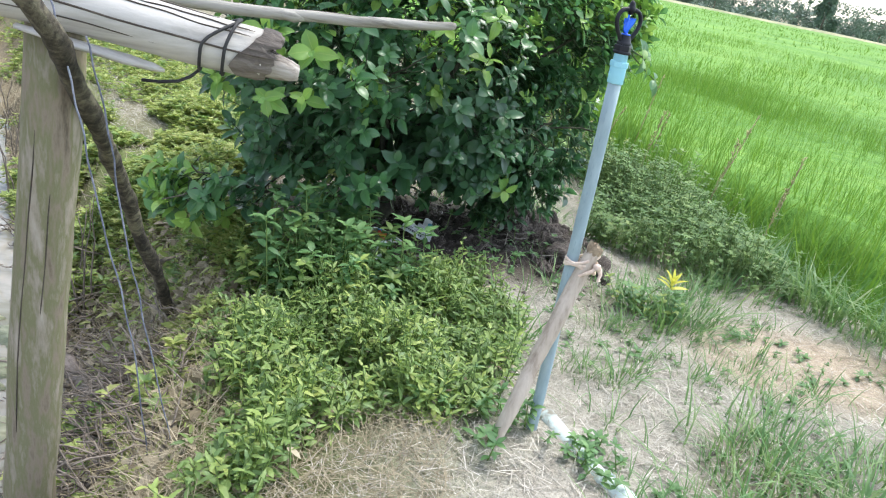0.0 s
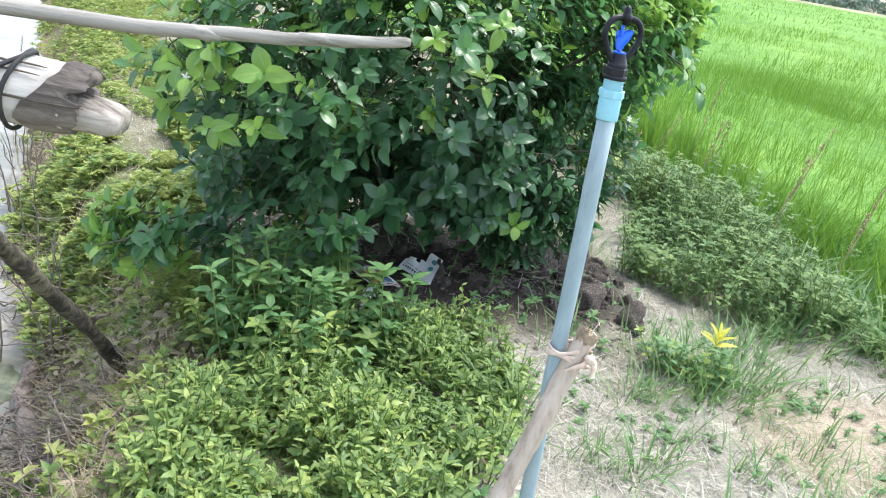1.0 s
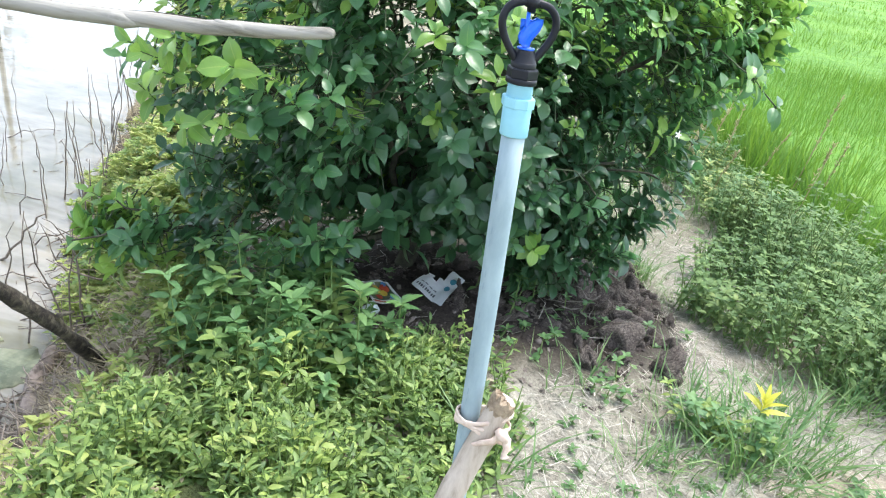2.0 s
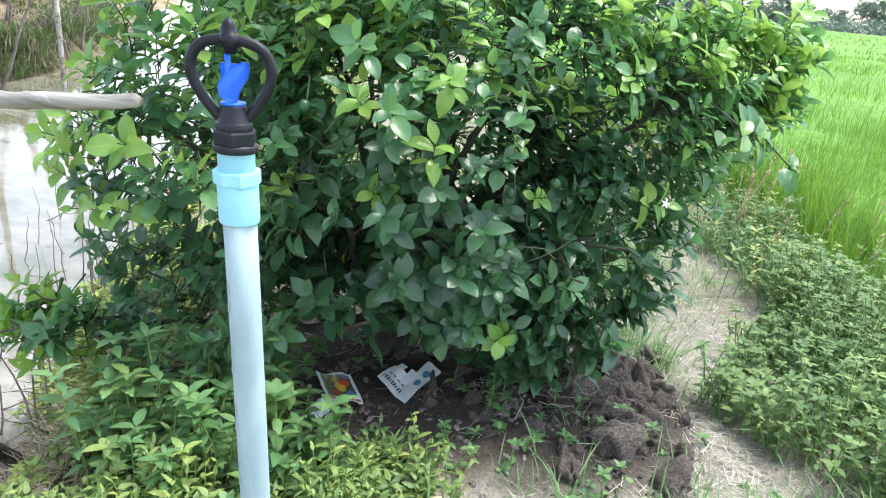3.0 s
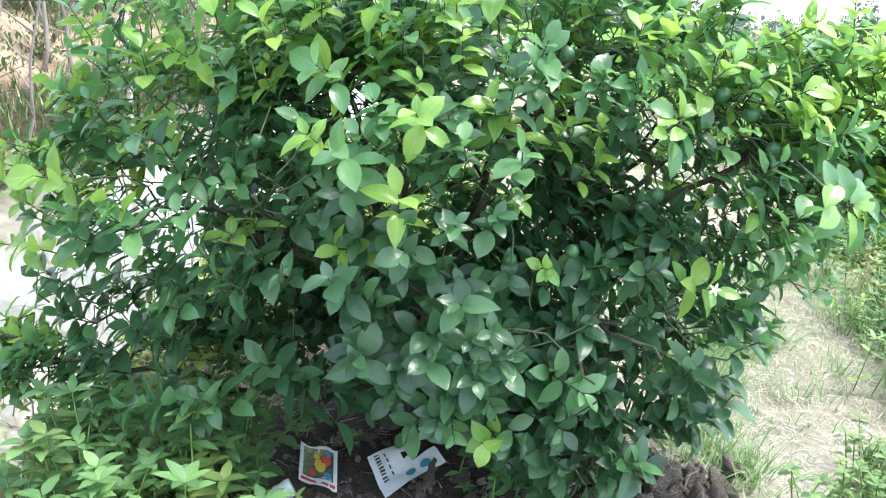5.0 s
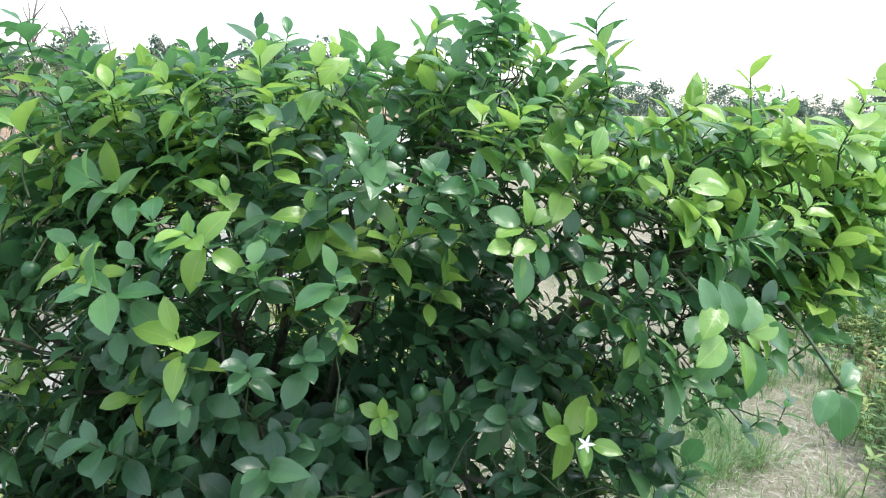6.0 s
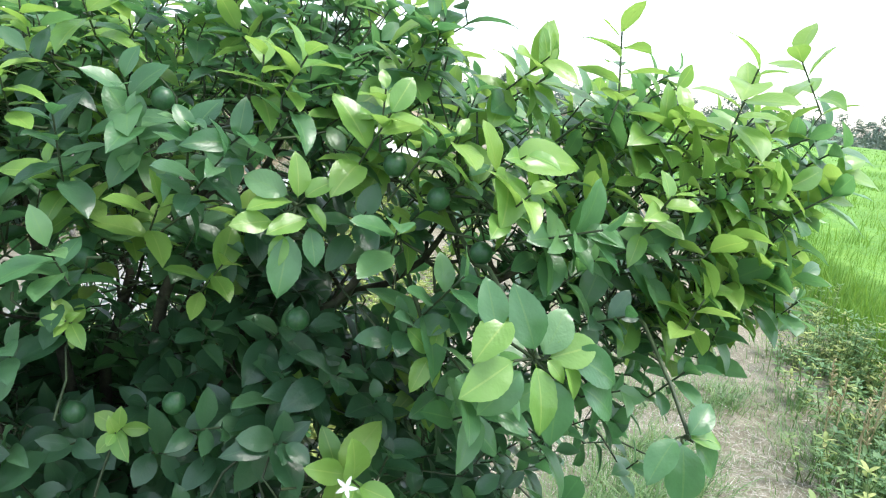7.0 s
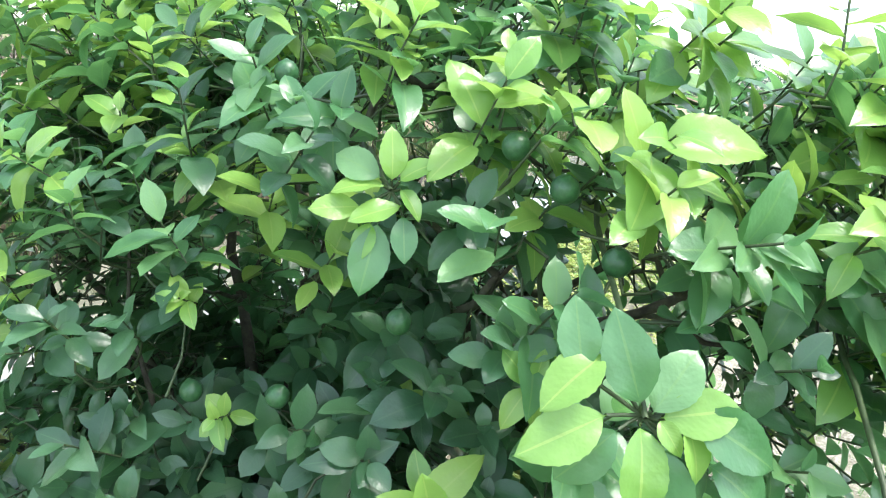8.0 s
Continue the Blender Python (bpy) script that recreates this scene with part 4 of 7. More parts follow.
# ---- sprinkler riser ----
def build_sprinkler():
    """A water riser of blue pipe with a butterfly sprinkler head, upright in the ground."""
    foot, top = np.array((0.416, 1.35, 0.02)), np.array((0.3777, 1.3445, 0.932))
    riser = thing("sprinkler_riser", "upright pale blue plastic pipe with black butterfly sprinkler head", "sprinkler", tuple(foot))
    b = Buf()
    pts = wander(foot - (0, 0, 0.1), top, 12, 0.002, 5)
    tube(b, pts, 0.0128, 24)
    part("pipe", b, PIPE, riser, "pale blue pipe with faint printing")
    c = np.array((0.378, 1.3445, -0.009))

    def leaning(buf, k=0.87):
        """Brings what buf holds to size and tips it to the lean of the pipe."""
        for v in buf.v:
            v[:, 0], v[:, 1] = 0.378 + (v[:, 0] - 0.378) * k, 1.3445 + (v[:, 1] - 1.3445) * k
            v[:, 2] = 1.064 - (1.0645 - v[:, 2]) * 0.865
            v[:, 0] -= 0.05 * (v[:, 2] - 0.92)
        return buf

    b = Buf()
    lathe(b, [(0.0130, 0.9045), (0.0158, 0.9045), (0.0163, 0.906), (0.0163, 0.9395), (0.0158, 0.941), (0.0150, 0.941)], c, 28)
    sock = part("socket", leaning(b, 0.94), SOCKET, riser, "brighter blue pipe socket")
    b = Buf()
    lathe(b, [(0.0150, 0.9395), (0.0184, 0.9395), (0.0188, 0.9405), (0.0188, 0.950), (0.0184, 0.9515), (0.0120, 0.9515)], c, 8)
    part("collar", leaning(b, 0.94), SOCKET, sock, smooth=False)
    b = Buf()
    prof = []
    for i in range(8):
        prof += [(0.0132, 0.951 + i * 0.0022), (0.0147, 0.9521 + i * 0.0022)]
    lathe(b, prof, c, 24)
    part("thread", leaning(b, 0.94), SOCKET, sock)
    # black head
    c = c + (0, 0, 0.003)
    b = Buf()
    lathe(b, [(0.012, 0.9645), (0.0184, 0.9645), (0.0189, 0.966), (0.0189, 0.9692), (0.0182, 0.971), (0.0148, 0.9712), (0.0148, 0.982), (0.0150, 0.983), (0.0154, 0.9885), (0.0148, 0.9892), (0.0142, 0.9898), (0.0106, 1.0022), (0.0102, 1.0035), (0.003, 1.0035)], c, 28)
    head = part("sprinkler_body", leaning(b), BLACK, riser, "black threaded sprinkler body")
    b = Buf()
    lathe(b, [(0.0140, 0.9705), (0.0180, 0.9705), (0.0188, 0.972), (0.0188, 0.9812), (0.0176, 0.983), (0.0140, 0.983)], c, 6)
    part("hex_nut", leaning(b), BLACK, head, "six-sided grip of black plastic", smooth=False)
    ax = np.array((0.883, 0.469, 0.0))
    ring = [(0.011, 0.992), (0.0165, 0.9985), (0.0225, 1.0065), (0.0285, 1.0165), (0.0325, 1.0275), (0.0325, 1.0375), (0.0285, 1.0465), (0.0215, 1.0525), (0.012, 1.0552), (0.0, 1.056)]
    pts = [c + ax * -u + (0, 0, h) for u, h in ring] + [c + ax * u + (0, 0, h) for u, h in ring[::-1][1:]]
    # smooth the ring by halving its corners twice
    for _ in range(2):
        q = [pts[0]]
        for a_, b_ in zip(pts[:-1], pts[1:]):
            q += [a_ * 0.75 + b_ * 0.25, a_ * 0.25 + b_ * 0.75]
        pts = q + [pts[-1]]
    b = Buf()
    tube(b, pts, 0.0046, 10)
    part("ring_frame", leaning(b), BLACK, head, "black heart-shaped ring frame")
    b = Buf()
    lathe(b, [(0.003, 1.0445), (0.005, 1.045), (0.0053, 1.0495), (0.0086, 1.0505), (0.0088, 1.0595), (0.0066, 1.0605), (0.0064, 1.066), (0.0048, 1.0695), (0.0015, 1.0735)], c, 16)
    part("cap", leaning(b), BLACK, head)
    b = Buf()
    lathe(b, [(0.0098, 1.0035), (0.0104, 1.0042), (0.0104, 1.0056), (0.0035, 1.0068)], c, 20)
    tube(b, [c + ax * -0.0025 + (0, 0, 1.006), c + ax * -0.0025 + (0, 0, 1.047)], 0.0024, 10)
    thin = np.array((0.469, -0.883, 0.0))
    # the upright fin behind the twisted vane
    fin = [c + ax * u + thin * o + (0, 0, h) for h in (1.0235, 1.0365) for u, o in ((-0.0092, -0.005), (0.004, -0.005), (0.004, -0.0025), (-0.0092, -0.0025))]
    b.add(fin, np.array([(3, 2, 1, 0), (4, 5, 6, 7), (0, 1, 5, 4), (1, 2, 6, 5), (2, 3, 7, 6), (3, 0, 4, 7)]))
    rows = []
    for i in range(9):
        s = i / 8
        lo = np.interp(s, [0, 0.3, 0.6, 0.85, 1], [-0.0098, -0.012, -0.0077, 0.002, 0.0085])
        hi = np.interp(s, [0, 0.3, 0.6, 0.85, 1], [0.0034, 0.0055, 0.013, 0.0155, 0.0148])
        for k in (-1, -0.33, 0.33, 1):
            rows.append(c + ax * ((lo + hi) / 2 + (hi - lo) / 2 * k) + (0, 0, 1.0066 + 0.0325 * s - 0.003 * k * (1 - s)) + thin * (0.005 - 0.006 * k * k + 0.005 * k * (s - 0.4)))
    rows = np.array(rows)
    nrm = np.tile(thin, (len(rows), 1)) * 0.0022
    q = np.array([(4 * i + k, 4 * i + k + 1, 4 * i + k + 5, 4 * i + k + 4) for i in range(8) for k in range(3)])
    edge = [(4 * i, 4 * i + 4) for i in range(8)] + [(4 * i + 7, 4 * i + 3) for i in range(8)] + [(k + 1, k) for k in range(3)] + [(32 + k, 33 + k) for k in range(3)]
    n0 = len(rows)
    b.add(np.concatenate([rows, rows + nrm]), [q[:, ::-1], q + n0, np.array([(a_, b_, b_ + n0, a_ + n0) for a_, b_ in edge])])
    part("spinner", leaning(b), BLUE, head, "bright blue twisted spinner")
    # faint printing on the pipe, as plain bars
    faint = plain("faint_print", [(0.3, (0.26, 0.35, 0.39)), (0.8, (0.31, 0.4, 0.44))], 90, 0.7, 0.0, spec=0.12)
    for i in range(7):
        b = Buf()
        z = 0.86 - i * 0.055
        a = radians(-118)
        for k in range(2):
            p0 = np.array((np.interp(z, [0.02, 0.91], [0.416, 0.3785]), np.interp(z, [0.02, 0.91], [1.35, 1.3445]), z - k * 0.016))
            b.add([p0 + np.array((math.cos(a + s_) * 0.0131, math.sin(a + s_) * 0.0131, h_)) for s_, h_ in ((-0.07, 0), (0.07, 0), (0.07, 0.009), (-0.07, 0.009))], np.array([[0, 1, 2, 3]]))
        part("printing", b, faint, riser, "faint grey bars of worn printing")


build_sprinkler()


def build_stake():
    b = Buf()
    foot, top = np.array((0.272, 1.243, 0.0)), np.array((0.4315, 1.339, 0.588))
    st = thing("stake", "peeled tan wooden stake leaning against the sprinkler pipe", "stake", tuple(foot))
    fine_s = np.linspace(0, 1, 40)
    pts = wander(foot, top, 8, 0.014, 9)
    pts = np.stack([np.interp(fine_s, np.linspace(0, 1, 8), pts[:, q]) for q in range(3)], -1)
    pts = np.concatenate([pts[:1], (pts[:-2] + pts[1:-1] + pts[2:]) / 3, pts[-1:]])
    tube(b, pts, np.interp(fine_s, [0, 0.5, 0.9, 1], [0.0145, 0.0165, 0.017, 0.0155]) * (1 + 0.025 * np.sin(fine_s * 19) + 0.02 * np.sin(fine_s * 43)), 16, 0, True, 0.03, 2)
    part("shaft", b, STICK_WOOD, st)
    r = np.random.default_rng(77)
    ax = unit(pts[-1] - pts[-6])
    e1 = unit(np.cross(ax, (0, 0, 1)))
    e2 = np.cross(e1, ax)
    # the bruised, frayed head
    b, n, v = Buf(), 28, []
    for ring, (rad, h) in enumerate(((0.0163, -0.014), (0.0168, -0.009), (0.017, -0.004), (0.0162, 0.002), (0.013, 0.001), (0.007, 0.003), (0.002, 0.0))):
        for k in range(n):
            a = 2 * math.pi * k / n
            jag = (0.006 if ring in (0, 3) else 0.003) * r.uniform(-1, 1) + (0.006 * math.sin(a + 0.6) if ring >= 3 else 0.0)
            v.append(top + ax * (h + jag) + (e1 * math.cos(a) + e2 * math.sin(a)) * rad * (1 + 0.05 * r.uniform(-1, 1)))
    b.add(v, [np.array([(i_ * n + k, i_ * n + (k + 1) % n, (i_ + 1) * n + (k + 1) % n, (i_ + 1) * n + k) for i_ in range(6) for k in range(n)]), np.array([[6 * n + k for k in range(n)]])])
    part("frayed_head", b, plain("bruised_wood", [(0.25, (0.1, 0.07, 0.045)), (0.5, (0.24, 0.18, 0.12)), (0.8, (0.42, 0.33, 0.23))], 90, 0.9, 0.8, 0.003), st, "bruised brown frayed head", smooth=False)
    # cloth strip wound twice round pipe and stake, flat, with a knot and short ends
    def strip(points, wide, name="band"):
        bb, w_ = Buf(), []
        for q, (p_, out_) in enumerate(points):
            t_ = unit(points[min(q + 1, len(points) - 1)][0] - points[max(q - 1, 0)][0])
            up_ = unit(np.cross(out_, t_))
            ww = wide * (1 + 0.25 * math.sin(q * 1.7))
            for du, do in ((-1, 0.0), (-0.4, 0.0016), (0.4, 0.0012), (1, 0.0), (0.4, -0.001), (-0.4, -0.001)):
                w_.append(p_ + up_ * ww * du + out_ * do)
        m_ = len(points)
        bb.add(w_, [np.array([(i_ * 6 + k, i_ * 6 + (k + 1) % 6, (i_ + 1) * 6 + (k + 1) % 6, (i_ + 1) * 6 + k) for i_ in range(m_ - 1) for k in range(6)]), np.array([[0, 1, 2, 3, 4, 5]]), np.array([[(m_ - 1) * 6 + 5 - k for k in range(6)]])])
        return part(name, bb, STRING, tie)

    c = np.array((0.407, 1.341, 0.55))
    tie = thing("cloth_tie", "pale pinkish cloth strip tying stake to pipe", "tie", tuple(c))
    for h, tilt in ((0.006, 0.9), (-0.008, -0.8), (-0.002, 0.1)):
        loop = []
        for a in np.linspace(0, 2 * math.pi, 30):
            o = unit((math.cos(a) * 0.6, math.sin(a), 0))
            loop.append((c + np.array((math.cos(a) * 0.0355 + 0.004, math.sin(a) * 0.0185, h + math.cos(a) * 0.016 * tilt)), o))
        strip(loop, 0.0036)
    front = np.array((0.3, -0.95, 0.1))
    strip([(c + np.array(p_), front) for p_ in ((0.03, -0.016, 0.004), (0.04, -0.022, -0.004), (0.043, -0.026, -0.013), (0.041, -0.026, -0.022), (0.043, -0.026, -0.028))], 0.005, "loose_end")
    strip([(c + np.array(p_), front) for p_ in ((0.032, -0.018, 0.0), (0.024, -0.027, -0.008), (0.01, -0.027, -0.015), (0.0, -0.024, -0.024))], 0.0045, "loose_end")
    b = Buf()
    tube(b, [c + (0.026, -0.018, 0.005), c + (0.034, -0.023, 0.002), c + (0.04, -0.022, -0.006)], [0.004, 0.0075, 0.004], 8, 0, True, 0.15, 5)
    part("knot", b, STRING, tie)


build_stake()


def build_ground_pipe():
    b = Buf()
    a, e = np.array((0.452, 1.41)), np.array((0.76, 0.84))
    pts = [np.array((*(a + (e - a) * s), ground_z(*(a + (e - a) * s)) - 0.001 - 0.012 * abs(math.sin(7 * s)))) for s in np.linspace(0, 1, 10)]
    tube(b, pts, 0.0235, 18)
    tube(b, [pts[3], pts[3] * 0.75 + pts[4] * 0.25], 0.0275, 18)
    solid("ground_pipe", b, OLD_PIPE, "dirty white-blue plastic pipe half buried in the ground", "pipe")
    b = Buf()
    p = np.array((-0.044, 2.093, 0.13))
    pts = [p + np.array((-0.035, -0.06, -0.035)) * s for s in np.linspace(1, -1, 17)]
    tube(b, pts, [0.018 + 0.0018 * (i % 2) for i in range(17)], 16)
    solid("hose_piece", b, OLD_PIPE, "short ribbed pale blue hose lying in weeds", "hose")


build_ground_pipe()


# ---- old fence timbers ----
def build_timbers():
    b = Buf()
    pts = wander((-0.625, 1.075, -0.36), (-0.511, 1.06, 0.89), 14, 0.01, 21)
    tube(b, pts, np.interp(np.linspace(0, 1, 14), [0, 0.5, 1], [0.044, 0.0438, 0.0405]), 18, 0, True, 0.035, 4)
    post = thing("fence_post", "thick weathered grey-brown wooden post with green stains", "post", tuple(pts[0]))
    part("shaft", b, POST_WOOD, post)
    for k, (lo, hi, turn) in enumerate(((0.42, 0.88, -1.75), (0.62, 0.8, -1.1))):
        b, line = Buf(), []
        for s_ in np.linspace(lo, hi, 12):
            c_ = np.array([np.interp(s_, np.linspace(0, 1, 14), pts[:, q]) for q in range(3)])
            rr, a = np.interp(s_, [0, 0.5, 1], [0.044, 0.0438, 0.0405]) * 1.0, turn + 0.06 * math.sin(9 * s_ + k)
            line.append(c_ + np.array((math.cos(a), math.sin(a), 0)) * rr)
        tube(b, line, [0.0004] + [0.0011] * 10 + [0.0004], 5)
        part("crack", b, CRACK, post)

    u = np.array((-0.978, -0.19, 0.082))
    tip = np.array((-0.165, 1.085, 0.893))
    log = thing("broken_log", "bleached broken log lying across the fence post", "log", tuple(tip))
    b = Buf()
    pts = wander(tip + u * 0.054, tip + u * 1.3, 16, 0.012, 31)
    tube(b, pts, np.interp(np.linspace(0, 1, 16), [0, 0.3, 1], [0.0365, 0.041, 0.05]), 28, 0, True, 0.02, 6)
    part("trunk", b, LOG_WOOD, log, "smooth bleached wood with drying cracks")
    r = np.random.default_rng(5)
    side = unit(np.cross(u, (0, 0, 1)))
    up = np.cross(side, u)
    # the dark grey end, split into layers: how far each height of the end reaches
    n, v = 44, []
    b = Buf()
    reach = lambda h: np.interp(h, [-0.04, -0.024, -0.02, 0.006, 0.008, 0.017, 0.02, 0.04], [0.05, 0.046, 0.042, 0.036, 0.05, 0.05, 0.03, 0.036])
    edge = lambda h: np.interp(h, [-0.038, -0.02, 0.0, 0.015, 0.03, 0.038], [0.088, 0.099, 0.092, 0.078, 0.062, 0.058])
    for ring, (rad, back) in enumerate(((0.0386, 1.0), (0.0384, 0.8), (0.0378, 0.7), (0.036, 0.0), (0.027, 0.0), (0.017, 0.0), (0.008, 0.0))):
        for k in range(n):
            a = 2 * math.pi * k / n
            rr = rad * (1 + 0.03 * r.uniform(-1, 1))
            h = math.sin(a) * rr
            l = float(reach(h)) + 0.0022 * r.uniform(-1, 1)
            if back:
                l = max(l + 0.003 * (3 - ring), float(edge(h)) * back + 0.006 * noise.noise(Vector((math.cos(a) * 2.3, math.sin(a) * 2.3, 3.3))))
            v.append(tip + u * l + (side * math.cos(a) + up * math.sin(a)) * rr)
    v.append(tip + u * 0.045)
    f = [(i_ * n + k, i_ * n + (k + 1) % n, (i_ + 1) * n + (k + 1) % n, (i_ + 1) * n + k) for i_ in range(6) for k in range(n)]
    b.add(v, [np.array(f), np.array([(6 * n + k, 6 * n + (k + 1) % n, 7 * n) for k in range(n)])])
    part("broken_end", b, GREY_WOOD, log, "dark grey layered broken end", smooth=False)

    def splinter(points, across, tall, material_, label, square=1.0):
        """A flat tapering sliver of split wood: places along, out and up, with half widths."""
        bb = Buf()
        m_, w_ = len(points), []
        for (l, o, h), wa, ta in zip(points, across, tall):
            for k in range(10):
                a = 2 * math.pi * k / 10
                w_.append(tip + u * l + side * (o + math.copysign(abs(math.cos(a)) ** square, math.cos(a)) * wa * (1 + 0.12 * r.uniform(-1, 1))) + up * (h + math.copysign(abs(math.sin(a)) ** square, math.sin(a)) * ta * (1 + 0.15 * r.uniform(-1, 1))))
        q_ = [(i_ * 10 + k, i_ * 10 + (k + 1) % 10, (i_ + 1) * 10 + (k + 1) % 10, (i_ + 1) * 10 + k) for i_ in range(m_ - 1) for k in range(10)]
        bb.add(w_, [np.array(q_), np.array([[9 - k for k in range(10)]]), np.array([[(m_ - 1) * 10 + k for k in range(10)]])])
        part("splinter", bb, material_, log, label)

    splinter(((0.08, 0.0, -0.01), (0.05, 0.0, -0.01), (0.03, -0.002, -0.011), (0.012, -0.003, -0.013), (0.0, -0.004, -0.014)), (0.031, 0.031, 0.03, 0.028, 0.024), (0.018, 0.017, 0.016, 0.014, 0.01), LIP_WOOD, "pale split lip of the broken end", 0.55)
    splinter(((0.09, 0.004, 0.027), (0.06, 0.003, 0.027), (0.042, 0.003, 0.026), (0.034, 0.003, 0.025), (0.028, 0.003, 0.025)), (0.016, 0.017, 0.013, 0.013, 0.006), (0.007, 0.007, 0.006, 0.008, 0.005), GREY_WOOD, "dark knobbed upper sliver", 0.7)
    splinter(((0.05, 0.018, -0.008), (0.03, 0.016, -0.009), (0.014, 0.013, -0.01), (0.004, 0.01, -0.008)), (0.0035, 0.004, 0.004, 0.0025), (0.003, 0.004, 0.004, 0.0025), CRACK, "dark crooked sliver")
    for k, (a, at, run) in enumerate(((3.05, 0.03, 0.5), (2.35, 0.075, 0.22), (2.1, 0.07, 0.16), (1.75, 0.12, 0.5), (3.6, 0.2, 0.6), (2.7, 0.4, 0.5), (2.0, 0.35, 0.45))):
        b, line = Buf(), []
        for s_ in np.linspace(0, 1, 14):
            w_ = (at + run * s_ - 0.054) / 1.246
            c_ = np.array([np.interp(w_, np.linspace(0, 1, 16), pts[:, q]) for q in range(3)]) + u * min(0.0, w_ * 1.246)
            rr = np.interp(w_, [0, 0.3, 1], [0.0365, 0.041, 0.05]) + (0.0022 if at + run * s_ < 0.1 else 0.0003)
            q = a + 0.05 * math.sin(5 * s_ + k) + 0.02 * math.sin(17 * s_ + 2 * k)
            line.append(c_ + (side * math.cos(q) + up * math.sin(q)) * rr)
        tube(b, line, [0.0004] + [0.0012 if k else 0.0016] * 12 + [0.0004], 5)
        part("crack", b, CRACK, log)
    splinter(((0.185, -0.014, -0.052), (0.2, -0.014, -0.05), (0.235, -0.013, -0.048), (0.27, -0.013, -0.045), (0.32, -0.012, -0.041), (0.38, -0.01, -0.036)), (0.003, 0.012, 0.019, 0.017, 0.016, 0.008), (0.002, 0.0055, 0.007, 0.006, 0.006, 0.004), LOG_WOOD, "split slab hanging below the log")
    b = Buf()
    for k, (sh, rr) in enumerate(((0.107, 0.0415), (0.139, 0.041))):
        q = tip + u * sh
        tube(b, [q + (side * math.cos(a) + up * math.sin(a)) * rr + u * (-0.012 - 0.035 * k) * max(0.0, math.sin(a)) ** 1.6 for a in np.linspace(0, 6.28, 30)], 0.0025, 7, 0, False)
    tube(b, [tip + u * 0.139 - up * 0.041, tip + u * 0.15 - up * 0.054 - side * 0.004, tip + u * 0.166 - up * 0.064 - side * 0.008, tip + u * 0.19 - up * 0.07 - side * 0.01, tip + u * 0.215 - up * 0.073 - side * 0.01], 0.0025, 6)
    solid("black_cord", b, CABLE, "black cord looped round the broken log", "cord")

    tip = np.array((0.064, 1.56, 0.943))
    knee, far_end = np.array((-0.275, 1.56, 0.903)), np.array((-2.03, 1.56, 0.83))
    pts = np.concatenate([wander(tip, knee, 8, 0.008, 12), wander(knee, far_end, 16, 0.014, 19)[1:]])
    rail = thing("fence_rail", "thin grey weathered rail pole reaching into the bush", "pole", tuple(tip))
    b = Buf()
    snub = np.concatenate([[tip + (0.009, 0, 0.0008)], [tip + (0.007, 0, 0.0006)], pts])
    tube(b, snub, np.r_[0.0025, 0.006, np.interp(np.linspace(0, 1, len(pts)), [0, 0.1, 0.3, 0.4, 1], [0.0085, 0.0105, 0.0118, 0.0135, 0.021])], 16, 0, True, 0.035, 7)
    part("pole", b, POLE_WOOD, rail)
    for i, lift, big in ((3, 0.002, 0.0078), (7, -0.003, 0.012)):
        b = Buf()
        tube(b, [pts[i] + (0.03, -0.003, lift * 0.3), pts[i] + (0.008, -0.004, lift * 0.7), pts[i] + (-0.012, -0.003, lift * 0.6), pts[i] - (0.035, 0, 0)], [0.007, big, big * 0.9, 0.007], 10, 0, True, 0.12, i)
        part("knot", b, POLE_WOOD, rail)
    for k in range(5):
        b, lo, a = Buf(), 1 + 3 * k, r.uniform(-2.4, -0.2)
        rr = 0.0138 if k > 2 else 0.0122 if k else 0.0103
        tube(b, [pts[q] + np.array((0, math.sin(a + 0.1 * q) * -rr, math.cos(a + 0.1 * q) * rr)) for q in range(lo, min(lo + 4, len(pts)))], [0.0003, 0.0012, 0.0012, 0.0003][:min(4, len(pts) - lo)], 4)
        part("crack", b, CRACK, rail)
    b = Buf()
    end = pts[-2]
    tube(b, wander((end[0], end[1] + 0.03, -0.9), (end[0] + 0.02, end[1] + 0.035, end[2] + 0.12), 8, 0.01, 2), np.linspace(0.028, 0.02, 8), 10, 0, True, 0.05, 2)
    solid("water_stake", b, POLE_WOOD, "grey stake in the pond carrying the rail pole", "stake")

    b = Buf()
    bends = np.array(((-0.622, 2.0, -0.24), (-0.602, 1.85, -0.04), (-0.589, 1.728, 0.123), (-0.586, 1.585, 0.31), (-0.561, 1.44, 0.468), (-0.546, 1.319, 0.609), (-0.477, 1.106, 0.742), (-0.455, 0.976, 0.85), (-0.439, 0.885, 0.921), (-0.459, 0.861, 0.982)))
    pts = np.stack([np.interp(np.linspace(0, 9, 16), np.arange(10), bends[:, q]) for q in range(3)], -1)
    pts = np.concatenate([pts[:1], (pts[:-2] + 2 * pts[1:-1] + pts[2:]) / 4, pts[-1:]])
    fine_s = np.linspace(0, 1, 60)
    core = np.stack([np.interp(fine_s, np.linspace(0, 1, 16), pts[:, q]) for q in range(3)], -1)
    core += 0.003 * np.stack([np.sin(fine_s * 31), np.cos(fine_s * 23), np.sin(fine_s * 17)], -1)
    tube(b, core, np.interp(fine_s, [0, 0.5, 1], [0.0165, 0.0165, 0.0135]) * (1 + 0.1 * np.sin(fine_s * 47) + 0.07 * np.sin(fine_s * 101)), 12, 0, True, 0.11, 8)
    limb = thing("dark_limb", "crooked dark bark-covered limb propped against the post", "branch", tuple(pts[0]))
